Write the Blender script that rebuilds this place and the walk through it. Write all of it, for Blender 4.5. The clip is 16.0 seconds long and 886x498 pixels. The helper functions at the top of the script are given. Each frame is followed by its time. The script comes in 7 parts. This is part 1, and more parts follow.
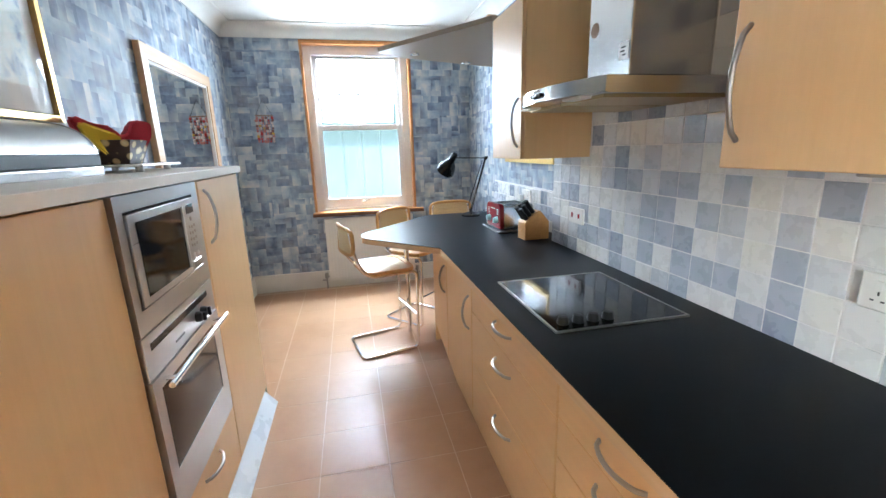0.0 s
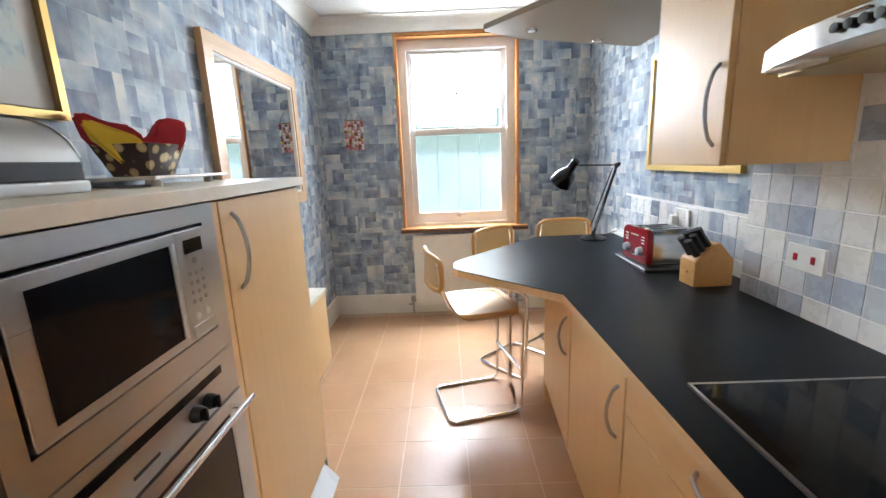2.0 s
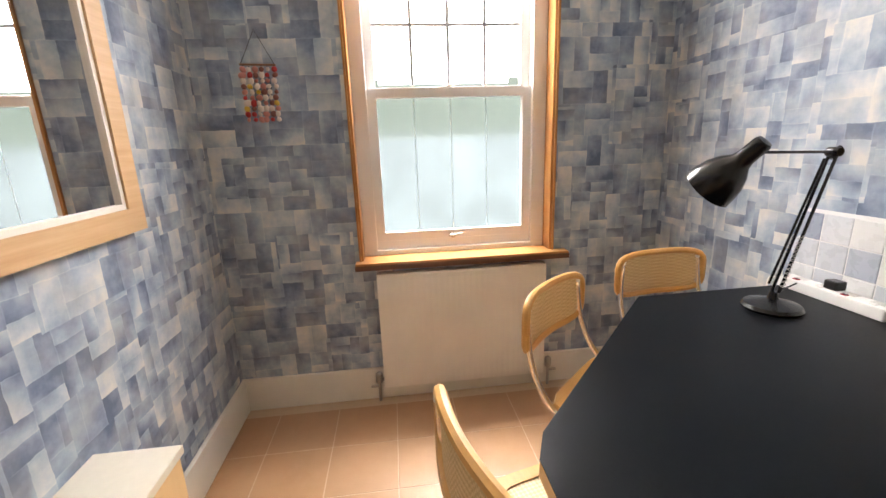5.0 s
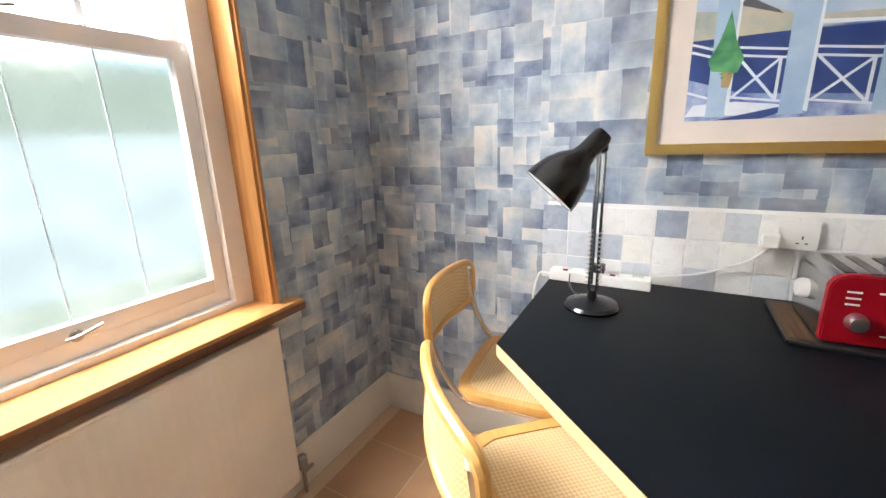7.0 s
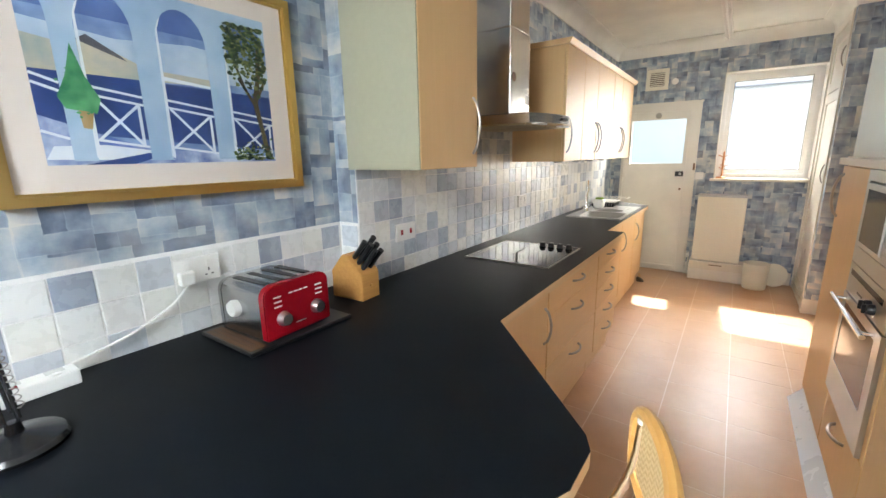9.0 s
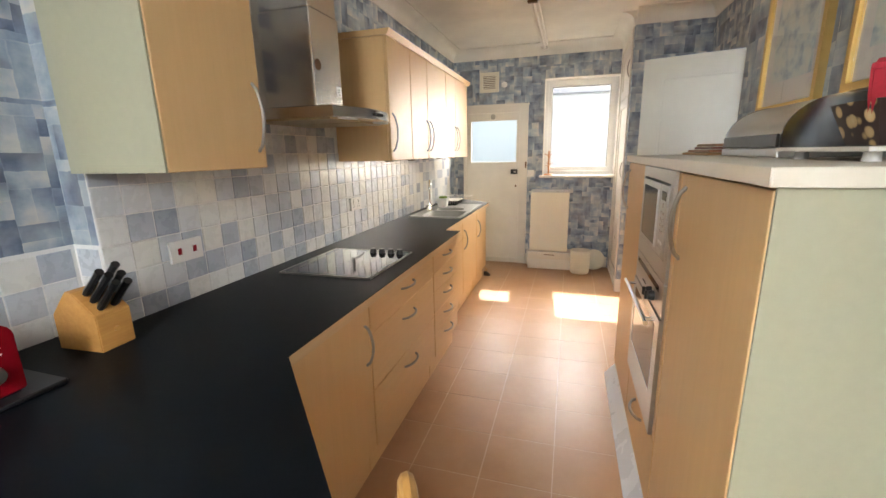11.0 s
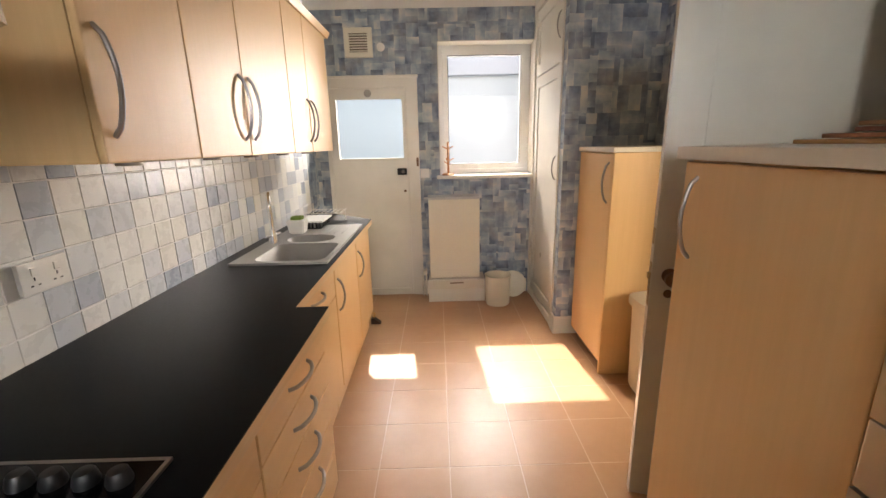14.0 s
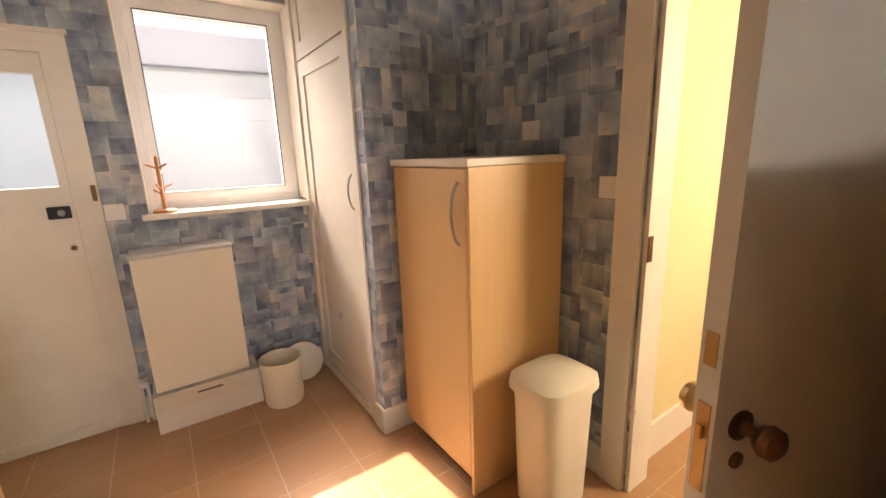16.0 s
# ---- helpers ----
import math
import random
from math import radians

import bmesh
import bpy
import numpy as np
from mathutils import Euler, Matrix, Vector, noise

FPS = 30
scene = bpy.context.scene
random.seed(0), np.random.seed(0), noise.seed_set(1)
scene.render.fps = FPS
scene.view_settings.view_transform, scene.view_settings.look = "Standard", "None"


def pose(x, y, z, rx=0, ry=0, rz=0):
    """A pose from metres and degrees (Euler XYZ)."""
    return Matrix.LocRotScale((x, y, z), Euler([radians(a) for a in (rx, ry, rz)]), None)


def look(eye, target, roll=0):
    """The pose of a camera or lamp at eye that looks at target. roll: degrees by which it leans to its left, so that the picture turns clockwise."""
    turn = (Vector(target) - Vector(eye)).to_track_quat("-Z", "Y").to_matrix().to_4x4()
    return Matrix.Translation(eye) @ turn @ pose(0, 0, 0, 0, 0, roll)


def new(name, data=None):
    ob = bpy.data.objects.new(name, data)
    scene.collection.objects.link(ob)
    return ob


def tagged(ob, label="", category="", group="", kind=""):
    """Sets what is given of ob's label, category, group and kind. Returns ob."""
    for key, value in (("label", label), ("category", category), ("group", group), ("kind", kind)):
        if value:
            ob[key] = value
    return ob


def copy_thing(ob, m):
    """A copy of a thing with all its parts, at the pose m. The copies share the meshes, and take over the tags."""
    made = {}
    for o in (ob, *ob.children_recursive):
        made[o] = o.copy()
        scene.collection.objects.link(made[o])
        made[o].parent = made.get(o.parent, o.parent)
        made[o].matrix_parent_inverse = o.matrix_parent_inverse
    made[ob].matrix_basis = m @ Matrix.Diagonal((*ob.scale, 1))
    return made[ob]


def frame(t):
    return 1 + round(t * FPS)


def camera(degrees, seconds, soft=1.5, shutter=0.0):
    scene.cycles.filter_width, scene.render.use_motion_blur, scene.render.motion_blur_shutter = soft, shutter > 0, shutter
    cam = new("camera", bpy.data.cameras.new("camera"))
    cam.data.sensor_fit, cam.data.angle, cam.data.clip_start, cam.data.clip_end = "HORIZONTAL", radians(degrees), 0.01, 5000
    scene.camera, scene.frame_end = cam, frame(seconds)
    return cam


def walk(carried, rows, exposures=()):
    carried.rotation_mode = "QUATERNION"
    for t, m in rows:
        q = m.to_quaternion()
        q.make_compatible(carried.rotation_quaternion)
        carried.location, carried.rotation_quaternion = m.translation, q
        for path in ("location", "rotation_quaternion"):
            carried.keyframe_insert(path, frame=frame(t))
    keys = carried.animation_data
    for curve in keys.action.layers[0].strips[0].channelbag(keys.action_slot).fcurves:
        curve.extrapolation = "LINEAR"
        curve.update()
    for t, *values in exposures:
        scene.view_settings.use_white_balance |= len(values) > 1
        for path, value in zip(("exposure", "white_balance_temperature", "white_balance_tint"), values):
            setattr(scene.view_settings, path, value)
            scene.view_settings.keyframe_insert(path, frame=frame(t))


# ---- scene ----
cam = camera(94.0, 16.0)
PATH = [
    (0, (0.322, -0.242, 1.508), (0.732, 1.658, 1.038), -1.7),
    (0.5, (0.336, -0.19, 1.49), (0.496, 1.741, 0.992), -1.8),
    (1, (0.326, 0.003, 1.479), (0.369, 1.934, 0.96), -2.0),
    (1.5, (0.313, 0.245, 1.5), (0.346, 2.191, 1.039), -3.0),
    (2, (0.341, 0.489, 1.494), (0.316, 2.445, 1.077), -2.3),
    (2.5, (0.349, 0.743, 1.509), (0.269, 2.7, 1.104), -1.4),
    (3, (0.291, 1.02, 1.496), (0.299, 2.976, 1.08), -1.6),
    (5.5, (0.082, 2.497, 1.485), (0.419, 4.399, 0.964), -1.8),
    (6, (0.017, 2.777, 1.479), (0.619, 4.604, 0.934), -1.8),
    (6.5, (-0.022, 3.011, 1.461), (1.155, 4.547, 0.956), -3.3),
    (7, (0.034, 3.176, 1.464), (1.724, 4.111, 0.945), -1.9),
    (7.5, (0.164, 3.291, 1.484), (2.09, 3.506, 0.989), -0.6),
    (8, (0.221, 3.401, 1.5), (2.07, 2.815, 1.016), -1.5),
    (8.5, (0.214, 3.486, 1.494), (1.711, 2.238, 1.045), -1.4),
    (9, (0.188, 3.471, 1.497), (1.309, 1.874, 1.058), -1.0),
    (9.5, (0.171, 3.446, 1.489), (1.021, 1.687, 1.06), -1.0),
    (10, (0.152, 3.432, 1.486), (0.836, 1.603, 1.056), -1.5),
    (11.2, (0.055, 3.06, 1.486), (0.605, 1.19, 1.03), -1.0),
    (12.5, (0.18, 2.518, 1.483), (0.563, 0.617, 0.997), -0.5),
    (13, (0.228, 2.2, 1.458), (0.608, 0.291, 1.0), -0.1),
    (13.5, (0.308, 1.875, 1.466), (0.555, -0.058, 1.015), -0.5),
    (14, (0.429, 1.56, 1.472), (0.409, -0.379, 0.982), -1.3),
    (14.5, (0.442, 1.242, 1.458), (0.148, -0.676, 0.974), -1.0),
    (15, (0.43, 0.918, 1.48), (-0.136, -0.942, 1.011), -1.4),
    (15.5, (0.441, 0.608, 1.478), (-0.404, -1.144, 1.017), -1.6),
    (16, (0.344, 0.353, 1.458), (-0.752, -1.258, 1.006), -2.0),
]
EXPOSURES = [(0, 2.26, 5700, 6), (1, 2.3, 5500, 2), (1.5, 2.25, 5900, 7), (3, 2.0, 6900, 11), (5.5, 1.9, 7800, 20), (6, 2.0, 7800, 20), (6.5, 1.82, 7900, 22), (7.5, 2.3, 6700, 9), (8, 2.4, 7300, 14), (8.5, 2.1, 6900, 6), (9, 1.9, 6600, 8), (10, 1.75, 6800, 10),
             (12.5, 1.76, 7200, 12), (13.5, 1.62, 7200, 13), (14, 1.48, 7100, 15), (15, 1.36, 7500, 19), (16, 1.5, 8000, 24)]
walk(cam, [(t, look(eye, target, roll)) for t, eye, target, roll in PATH], EXPOSURES)

# ---------------------------------------------------------------- light
world = bpy.data.worlds.new("sky")
scene.world = world
world.use_nodes = True
wn = world.node_tree
sky = wn.nodes.new("ShaderNodeTexSky")
sky.sky_type, sky.sun_disc = "NISHITA", False
SUN_FROM = Vector((0.09, -1.0, 1.09)).normalized()
sky.sun_elevation = math.asin(SUN_FROM.z)
sky.sun_rotation = math.atan2(SUN_FROM.x, SUN_FROM.y)
wn.links.new(sky.outputs[0], wn.nodes["Background"].inputs[0])
wn.nodes["Background"].inputs[1].default_value = 0.1

sun_data = bpy.data.lights.new("sun", "SUN")
sun_data.energy, sun_data.angle, sun_data.color = 5.0, radians(0.7), (1.0, 0.95, 0.86)
sun = new("sun", sun_data)
sun.matrix_world = look(SUN_FROM * 20, (0, 0, 0))


def area_lamp(name, place, target, w, h, power, color):
    """An added area lamp, outdoors or close behind a window."""
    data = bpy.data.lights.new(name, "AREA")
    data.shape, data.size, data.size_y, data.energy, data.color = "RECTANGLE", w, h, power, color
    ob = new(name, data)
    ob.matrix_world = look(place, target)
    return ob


# added lamps for the open sky above the garden and above the side passage
area_lamp("north_sky", (0.47, 5.5, 3.45), (0.47, 3.2, 0.5), 2.0, 1.2, 135, (0.80, 0.90, 1.0))
# added lamp behind the upper sash, for the white sky there
area_lamp("north_upper_sash", (0.47, 4.72, 2.13), (0.47, 2.0, 1.2), 0.78, 0.62, 13, (0.84, 0.92, 1.0))
area_lamp("south_sky", (0.3, -5.5, 4.0), (0.3, -2.4, 1.8), 4.0, 1.2, 160, (1.0, 0.97, 0.92))
# unseen fill lamp, added outside the casement to brighten the wall tiles
area_lamp("tile_fill", (-1.95, -5.6, 2.3), (0.5, -1.0, 1.6), 0.9, 2.2, 105, (1.0, 0.97, 0.92))

# ---------------------------------------------------------------- materials


class Mat:
    """A node material with a Principled shader and small helpers."""

    def __init__(self, name, color=(0.8, 0.8, 0.8), rough=0.5, metal=0.0, **more):
        self.m = bpy.data.materials.new(name)
        self.m.use_nodes = True
        self.t = self.m.node_tree
        self.b = self.t.nodes["Principled BSDF"]
        self.b.inputs["Base Color"].default_value = (*color, 1)
        self.b.inputs["Roughness"].default_value = rough
        self.b.inputs["Metallic"].default_value = metal
        for key, value in more.items():
            self.b.inputs[key.replace("_", " ")].default_value = value
        self.coord = self.t.nodes.new("ShaderNodeTexCoord")

    def node(self, kind, **props):
        n = self.t.nodes.new(kind)
        for key, value in props.items():
            if key == "operation":
                n.operation = value
            elif key == "data_type":
                n.data_type = value
            elif key == "blend_type":
                n.blend_type = value
        return n

    def link(self, a, b):
        self.t.links.new(a, b)

    def where(self, scale=(1, 1, 1), rot=(0, 0, 0), loc=(0, 0, 0), source=None):
        n = self.t.nodes.new("ShaderNodeMapping")
        n.inputs["Scale"].default_value = scale
        n.inputs["Rotation"].default_value = [radians(a) for a in rot]
        n.inputs["Location"].default_value = loc
        self.link(source or self.coord.outputs["Object"], n.inputs["Vector"])
        return n.outputs[0]

    def noise(self, vec, scale=5.0, detail=4.0, rough=0.55):
        n = self.t.nodes.new("ShaderNodeTexNoise")
        n.inputs["Scale"].default_value, n.inputs["Detail"].default_value, n.inputs["Roughness"].default_value = scale, detail, rough
        self.link(vec, n.inputs["Vector"])
        return n.outputs[0]

    def ramp(self, fac, stops, constant=False):
        n = self.t.nodes.new("ShaderNodeValToRGB")
        if constant:
            n.color_ramp.interpolation = "CONSTANT"
        while len(n.color_ramp.elements) < len(stops):
            n.color_ramp.elements.new(0.5)
        for e, (p, c) in zip(n.color_ramp.elements, stops):
            e.position, e.color = p, (*c, 1)
        self.link(fac, n.inputs[0])
        return n.outputs[0]

    def mix(self, fac, a, b, blend="MIX"):
        n = self.t.nodes.new("ShaderNodeMix")
        n.data_type, n.blend_type = "RGBA", blend
        for socket, value in ((n.inputs[0], fac), (n.inputs[6], a), (n.inputs[7], b)):
            if isinstance(value, (int, float)):
                socket.default_value = value
            elif isinstance(value, tuple):
                socket.default_value = (*value, 1)
            else:
                self.link(value, socket)
        return n.outputs[2]

    def math(self, op, a, b=0.5):
        n = self.t.nodes.new("ShaderNodeMath")
        n.operation = op
        for socket, value in zip(n.inputs, (a, b)):
            if isinstance(value, (int, float)):
                socket.default_value = value
            else:
                self.link(value, socket)
        return n.outputs[0]

    def color(self, out):
        self.link(out, self.b.inputs["Base Color"])
        return self

    def rough(self, fac, lo, hi):
        n = self.t.nodes.new("ShaderNodeMapRange")
        n.inputs[3].default_value, n.inputs[4].default_value = lo, hi
        self.link(fac, n.inputs[0])
        self.link(n.outputs[0], self.b.inputs["Roughness"])
        return self

    def bump(self, height, strength=0.2, distance=0.002):
        n = self.t.nodes.new("ShaderNodeBump")
        n.inputs["Strength"].default_value, n.inputs["Distance"].default_value = strength, distance
        self.link(height, n.inputs["Height"])
        self.link(n.outputs[0], self.b.inputs["Normal"])
        return self

    def place(self):
        """The point in the room, so that alike pieces differ."""
        return self.t.nodes.new("ShaderNodeNewGeometry").outputs["Position"]

    def random(self):
        return self.t.nodes.new("ShaderNodeObjectInfo").outputs["Random"]


def paint(name, color, rough=0.45, wear=0.05):
    """Brushed paint with faint unevenness."""
    m = Mat(name, color, rough)
    n = m.noise(m.where(), 3.0)
    fine = m.noise(m.where(), 90.0, 2)
    dark = tuple(c * (1 - 2.2 * wear) for c in color)
    m.color(m.mix(m.ramp(n, [(0.35, (0, 0, 0)), (0.7, (1, 1, 1))]), dark, color))
    return m.rough(n, rough - 0.08, rough + 0.1).bump(fine, 0.06, 0.001).m


def wood(name, light, dark, scale=1.0, axis=2, rough=0.42, grain=1.0):
    """Wood or wood-effect with grain along one axis."""
    m = Mat(name, light, rough)
    s = [26.0 * scale] * 3
    s[axis] = 1.1 * scale
    g = m.noise(m.where(tuple(s)), 1.6, 6, 0.6)
    s2 = [120.0 * scale] * 3
    s2[axis] = 5.0 * scale
    f = m.noise(m.where(tuple(s2)), 1.0, 3)
    both = m.math("ADD", m.math("MULTIPLY", g, 0.7), m.math("MULTIPLY", f, 0.3))
    lo, hi = 0.5 - 0.16 / grain, 0.5 + 0.16 / grain
    m.color(m.ramp(both, [(lo, dark), (hi, light)]))
    return m.rough(f, rough - 0.06, rough + 0.1).bump(f, 0.05, 0.0006).m


def metal(name, color, rough, stretch=(1, 1, 1), bump=0.03):
    m = Mat(name, color, rough, 1.0)
    n = m.noise(m.where(stretch), 60.0, 3)
    return m.rough(n, max(0.02, rough - 0.015), rough + 0.02).m


def plain(name, color, rough=0.5, speck=0.06, scale=40.0, **more):
    m = Mat(name, color, rough, **more)
    n = m.noise(m.where(), scale, 3)
    m.color(m.mix(n, tuple(c * (1 - speck) for c in color), tuple(min(1, c * (1 + speck)) for c in color)))
    return m.rough(n, max(0.03, rough - 0.06), rough + 0.06).m


def wallpaper_material():
    """Overlapping painted patches in blues, greys and cream."""
    m = Mat("wallpaper", (0.3, 0.35, 0.42), 0.62)
    geo = m.t.nodes.new("ShaderNodeNewGeometry")
    sep = m.t.nodes.new("ShaderNodeSeparateXYZ")
    m.link(geo.outputs["Position"], sep.inputs[0])
    side = m.t.nodes.new("ShaderNodeSeparateXYZ")
    m.link(geo.outputs["True Normal"], side.inputs[0])
    across = m.math("ADD", m.math("SUBTRACT", sep.outputs[0], sep.outputs[1]), m.math("MULTIPLY", side.outputs[0], 3.71))
    com = m.t.nodes.new("ShaderNodeCombineXYZ")
    m.link(across, com.inputs[0])
    m.link(sep.outputs[2], com.inputs[1])
    uv = com.outputs[0]
    wave = m.t.nodes.new("ShaderNodeTexNoise")
    wave.inputs["Scale"].default_value, wave.inputs["Detail"].default_value = 26.0, 3.0
    m.link(uv, wave.inputs["Vector"])
    shake = m.t.nodes.new("ShaderNodeVectorMath")
    shake.operation = "MULTIPLY_ADD"
    shake.inputs[1].default_value = (0.010, 0.010, 0.0)
    m.link(wave.outputs["Color"], shake.inputs[0])
    m.link(uv, shake.inputs[2])
    wob = shake.outputs[0]

    cut = m.t.nodes.new("ShaderNodeSeparateXYZ")
    m.link(wob, cut.inputs[0])
    size = 0.168

    def white(a, b, c):
        n = m.t.nodes.new("ShaderNodeTexWhiteNoise")
        v = m.t.nodes.new("ShaderNodeCombineXYZ")
        for socket, value in zip(v.inputs, (a, b, c)):
            if isinstance(value, (int, float)):
                socket.default_value = value
            else:
                m.link(value, socket)
        m.link(v.outputs[0], n.inputs["Vector"])
        return n.outputs["Value"]

    def weave(s, shift, c0, c1):
        """Pieces laid across and upright by turns: a shade for each, the place along it, and its edge."""
        v = m.math("ADD", m.math("DIVIDE", c1, s), shift)
        row = m.math("FLOOR", v)
        u = m.math("ADD", m.math("DIVIDE", c0, s), m.math("MULTIPLY", white(row, shift, 3.0), 0.8))
        col = m.math("FLOOR", u)
        fu, fv = m.math("FRACT", u), m.math("FRACT", v)
        turn = m.math("FLOORED_MODULO", m.math("ADD", row, col), 2.0)
        flat = m.math("SUBTRACT", 1.0, turn)
        across = m.math("ADD", m.math("MULTIPLY", fv, flat), m.math("MULTIPLY", fu, turn))
        along = m.math("ADD", m.math("MULTIPLY", fu, flat), m.math("MULTIPLY", fv, turn))
        half = m.math("FLOOR", m.math("MULTIPLY", across, 2.0))
        shade = white(row, col, m.math("ADD", half, shift))
        slope = m.math("SUBTRACT", white(col, row, m.math("ADD", half, 5.3)), 0.5)
        grad = m.math("MULTIPLY", m.math("SUBTRACT", along, 0.5), slope)
        thin = m.math("FRACT", m.math("MULTIPLY", across, 2.0))
        grad2 = m.math("MULTIPLY", m.math("SUBTRACT", thin, 0.5), m.math("SUBTRACT", white(row, half, col), 0.5))
        edge = m.math("GREATER_THAN", m.math("MAXIMUM", m.math("ABSOLUTE", m.math("SUBTRACT", thin, 0.5)), m.math("ABSOLUTE", m.math("SUBTRACT", along, 0.5))), 0.478)
        return m.math("ADD", shade, m.math("MULTIPLY", m.math("ADD", grad, grad2), 1.7)), edge

    big, edge1 = weave(size, 0.0, cut.outputs[0], cut.outputs[1])
    small, edge2 = weave(size * 0.66, 7.0, cut.outputs[1], cut.outputs[0])
    choose = m.math("GREATER_THAN", white(m.math("FLOOR", m.math("DIVIDE", cut.outputs[0], size * 1.24)), m.math("FLOOR", m.math("DIVIDE", cut.outputs[1], size * 1.24)), 9.0), 0.55)
    a = m.mix(choose, big, small)
    edge = m.mix(choose, edge1, edge2)
    streak = m.noise(m.where((8, 3.4, 1), source=uv), 1.7, 4)
    streak2 = m.noise(m.where((14, 16, 1), source=uv), 1.3, 4)
    value = m.math("ADD", m.math("ADD", m.math("MULTIPLY", a, 0.32), m.math("MULTIPLY", streak, 0.38)), m.math("MULTIPLY", streak2, 0.34))
    value = m.math("ADD", value, m.math("MULTIPLY", edge, 0.055))
    tone = m.ramp(value, [(0.28, (0.10, 0.135, 0.20)), (0.41, (0.19, 0.235, 0.315)), (0.53, (0.285, 0.35, 0.43)),
                          (0.65, (0.42, 0.47, 0.51)), (0.79, (0.62, 0.60, 0.55))])
    hue = m.noise(m.where((5, 5, 1), loc=(3, 1, 0), source=uv), 1.2, 2)
    m.color(m.mix(m.ramp(hue, [(0.45, (0, 0, 0)), (0.75, (0.42, 0.42, 0.42))]), tone, (0.44, 0.41, 0.35)))
    m.bump(m.noise(uv, 220, 2), 0.08, 0.001)
    return m.m


def tile_material():
    """Glazed wall tiles, each with its own shade of white, grey or blue."""
    m = Mat("glazed_tile", (0.6, 0.6, 0.62), 0.16)
    r = m.random()
    base = m.ramp(r, [(0.0, (0.75, 0.74, 0.71)), (0.24, (0.63, 0.64, 0.65)), (0.44, (0.50, 0.53, 0.57)),
                      (0.60, (0.36, 0.40, 0.47)), (0.76, (0.245, 0.29, 0.38)), (0.84, (0.77, 0.75, 0.69))], True)
    cloud = m.noise(m.where((9, 9, 9), source=m.place()), 1.4, 0.5)
    m.color(m.mix(m.math("MULTIPLY", cloud, 0.40), base, (0.68, 0.68, 0.68)))
    wave = m.noise(m.where((1, 1, 1), source=m.place()), 22.0, 2)
    return m.rough(wave, 0.20, 0.36).bump(wave, 0.10, 0.002).m


def joined_tile_material():
    m = Mat("glazed_tile_far", (0.6, 0.6, 0.62), 0.28)
    r = m.t.nodes.new("ShaderNodeNewGeometry").outputs["Random Per Island"]
    base = m.ramp(r, [(0.0, (0.75, 0.74, 0.71)), (0.24, (0.63, 0.64, 0.65)), (0.44, (0.50, 0.53, 0.57)),
                      (0.60, (0.36, 0.40, 0.47)), (0.76, (0.245, 0.29, 0.38)), (0.84, (0.77, 0.75, 0.69))], True)
    cloud = m.noise(m.where((9, 9, 9), source=m.place()), 1.4, 0.5)
    m.color(m.mix(m.math("MULTIPLY", cloud, 0.40), base, (0.68, 0.68, 0.68)))
    return m.m


def floor_tile_material():
    m = Mat("terracotta_vinyl_tile", (0.42, 0.27, 0.17), 0.34, Specular_IOR_Level=0.4)
    at = m.place()
    n = m.noise(m.where(source=at), 2.6, 5)
    r = m.random()
    mott = m.noise(m.where(source=at), 17.0, 5, 0.65)
    c = m.mix(m.ramp(n, [(0.3, (0, 0, 0)), (0.7, (1, 1, 1))]), (0.34, 0.168, 0.074), (0.45, 0.248, 0.125))
    c = m.mix(m.math("MULTIPLY", mott, 0.5), c, (0.48, 0.30, 0.183))
    c = m.mix(m.math("MULTIPLY", r, 0.35), c, (0.41, 0.25, 0.15))
    return m.color(c).rough(mott, 0.25, 0.40).bump(mott, 0.06, 0.001).m


def glass_material(name, rough=0.0, tint=(1, 1, 1), ior=1.12):
    m = Mat(name, tint, rough)
    m.b.inputs["Transmission Weight"].default_value = 1.0
    m.b.inputs["IOR"].default_value = ior
    return m.m


def painting_material(name, stops, scale, seed):
    m = Mat(name, (0.4, 0.5, 0.6), 0.5)
    n = m.noise(m.where((1, 1, 1), loc=(seed, seed, 0)), scale, 5, 0.6)
    return m.color(m.ramp(n, stops)).m


WALLPAPER = wallpaper_material()
BEECH = wood("beech_laminate", (0.71, 0.465, 0.230), (0.65, 0.415, 0.195), 1.0, 2, 0.40, 0.6)
BEECH_SIDE = wood("beech_laminate_sideways", (0.71, 0.465, 0.230), (0.65, 0.415, 0.195), 1.0, 1, 0.40, 0.6)
BEECH_EDGE = wood("beech_edge", (0.70, 0.50, 0.29), (0.62, 0.42, 0.22), 1.0, 1, 0.45)
CARCASS = plain("carcass_cream", (0.38, 0.365, 0.26), 0.5)
CREAM_TOP = plain("cream_worktop", (0.66, 0.60, 0.50), 0.38)
CREAM_EDGE = plain("cream_edging", (0.68, 0.60, 0.49), 0.4)
# the shade under the units is put into this near-black plinth colour
PLINTH_SHADE = plain("recess_shade", (0.05, 0.04, 0.035), 0.7)
BLACK_TOP = plain("charcoal_laminate", (0.0042, 0.0054, 0.0072), 0.38, 0.25, 160.0, Specular_IOR_Level=0.08)
WHITE_GLOSS = paint("white_gloss_paint", (0.74, 0.70, 0.62), 0.30)
UPVC = plain("white_plastic_frame", (0.80, 0.80, 0.79), 0.3, 0.03)
DOOR_PAINT = paint("aged_cream_gloss", (0.66, 0.62, 0.52), 0.32)
SASH_PAINT = paint("sash_paint", (0.74, 0.71, 0.68), 0.35)
CEILING = paint("ceiling_paint", (0.80, 0.79, 0.74), 0.8)
OAK = wood("varnished_oak", (0.50, 0.24, 0.085), (0.36, 0.15, 0.05), 1.2, 0, 0.5)
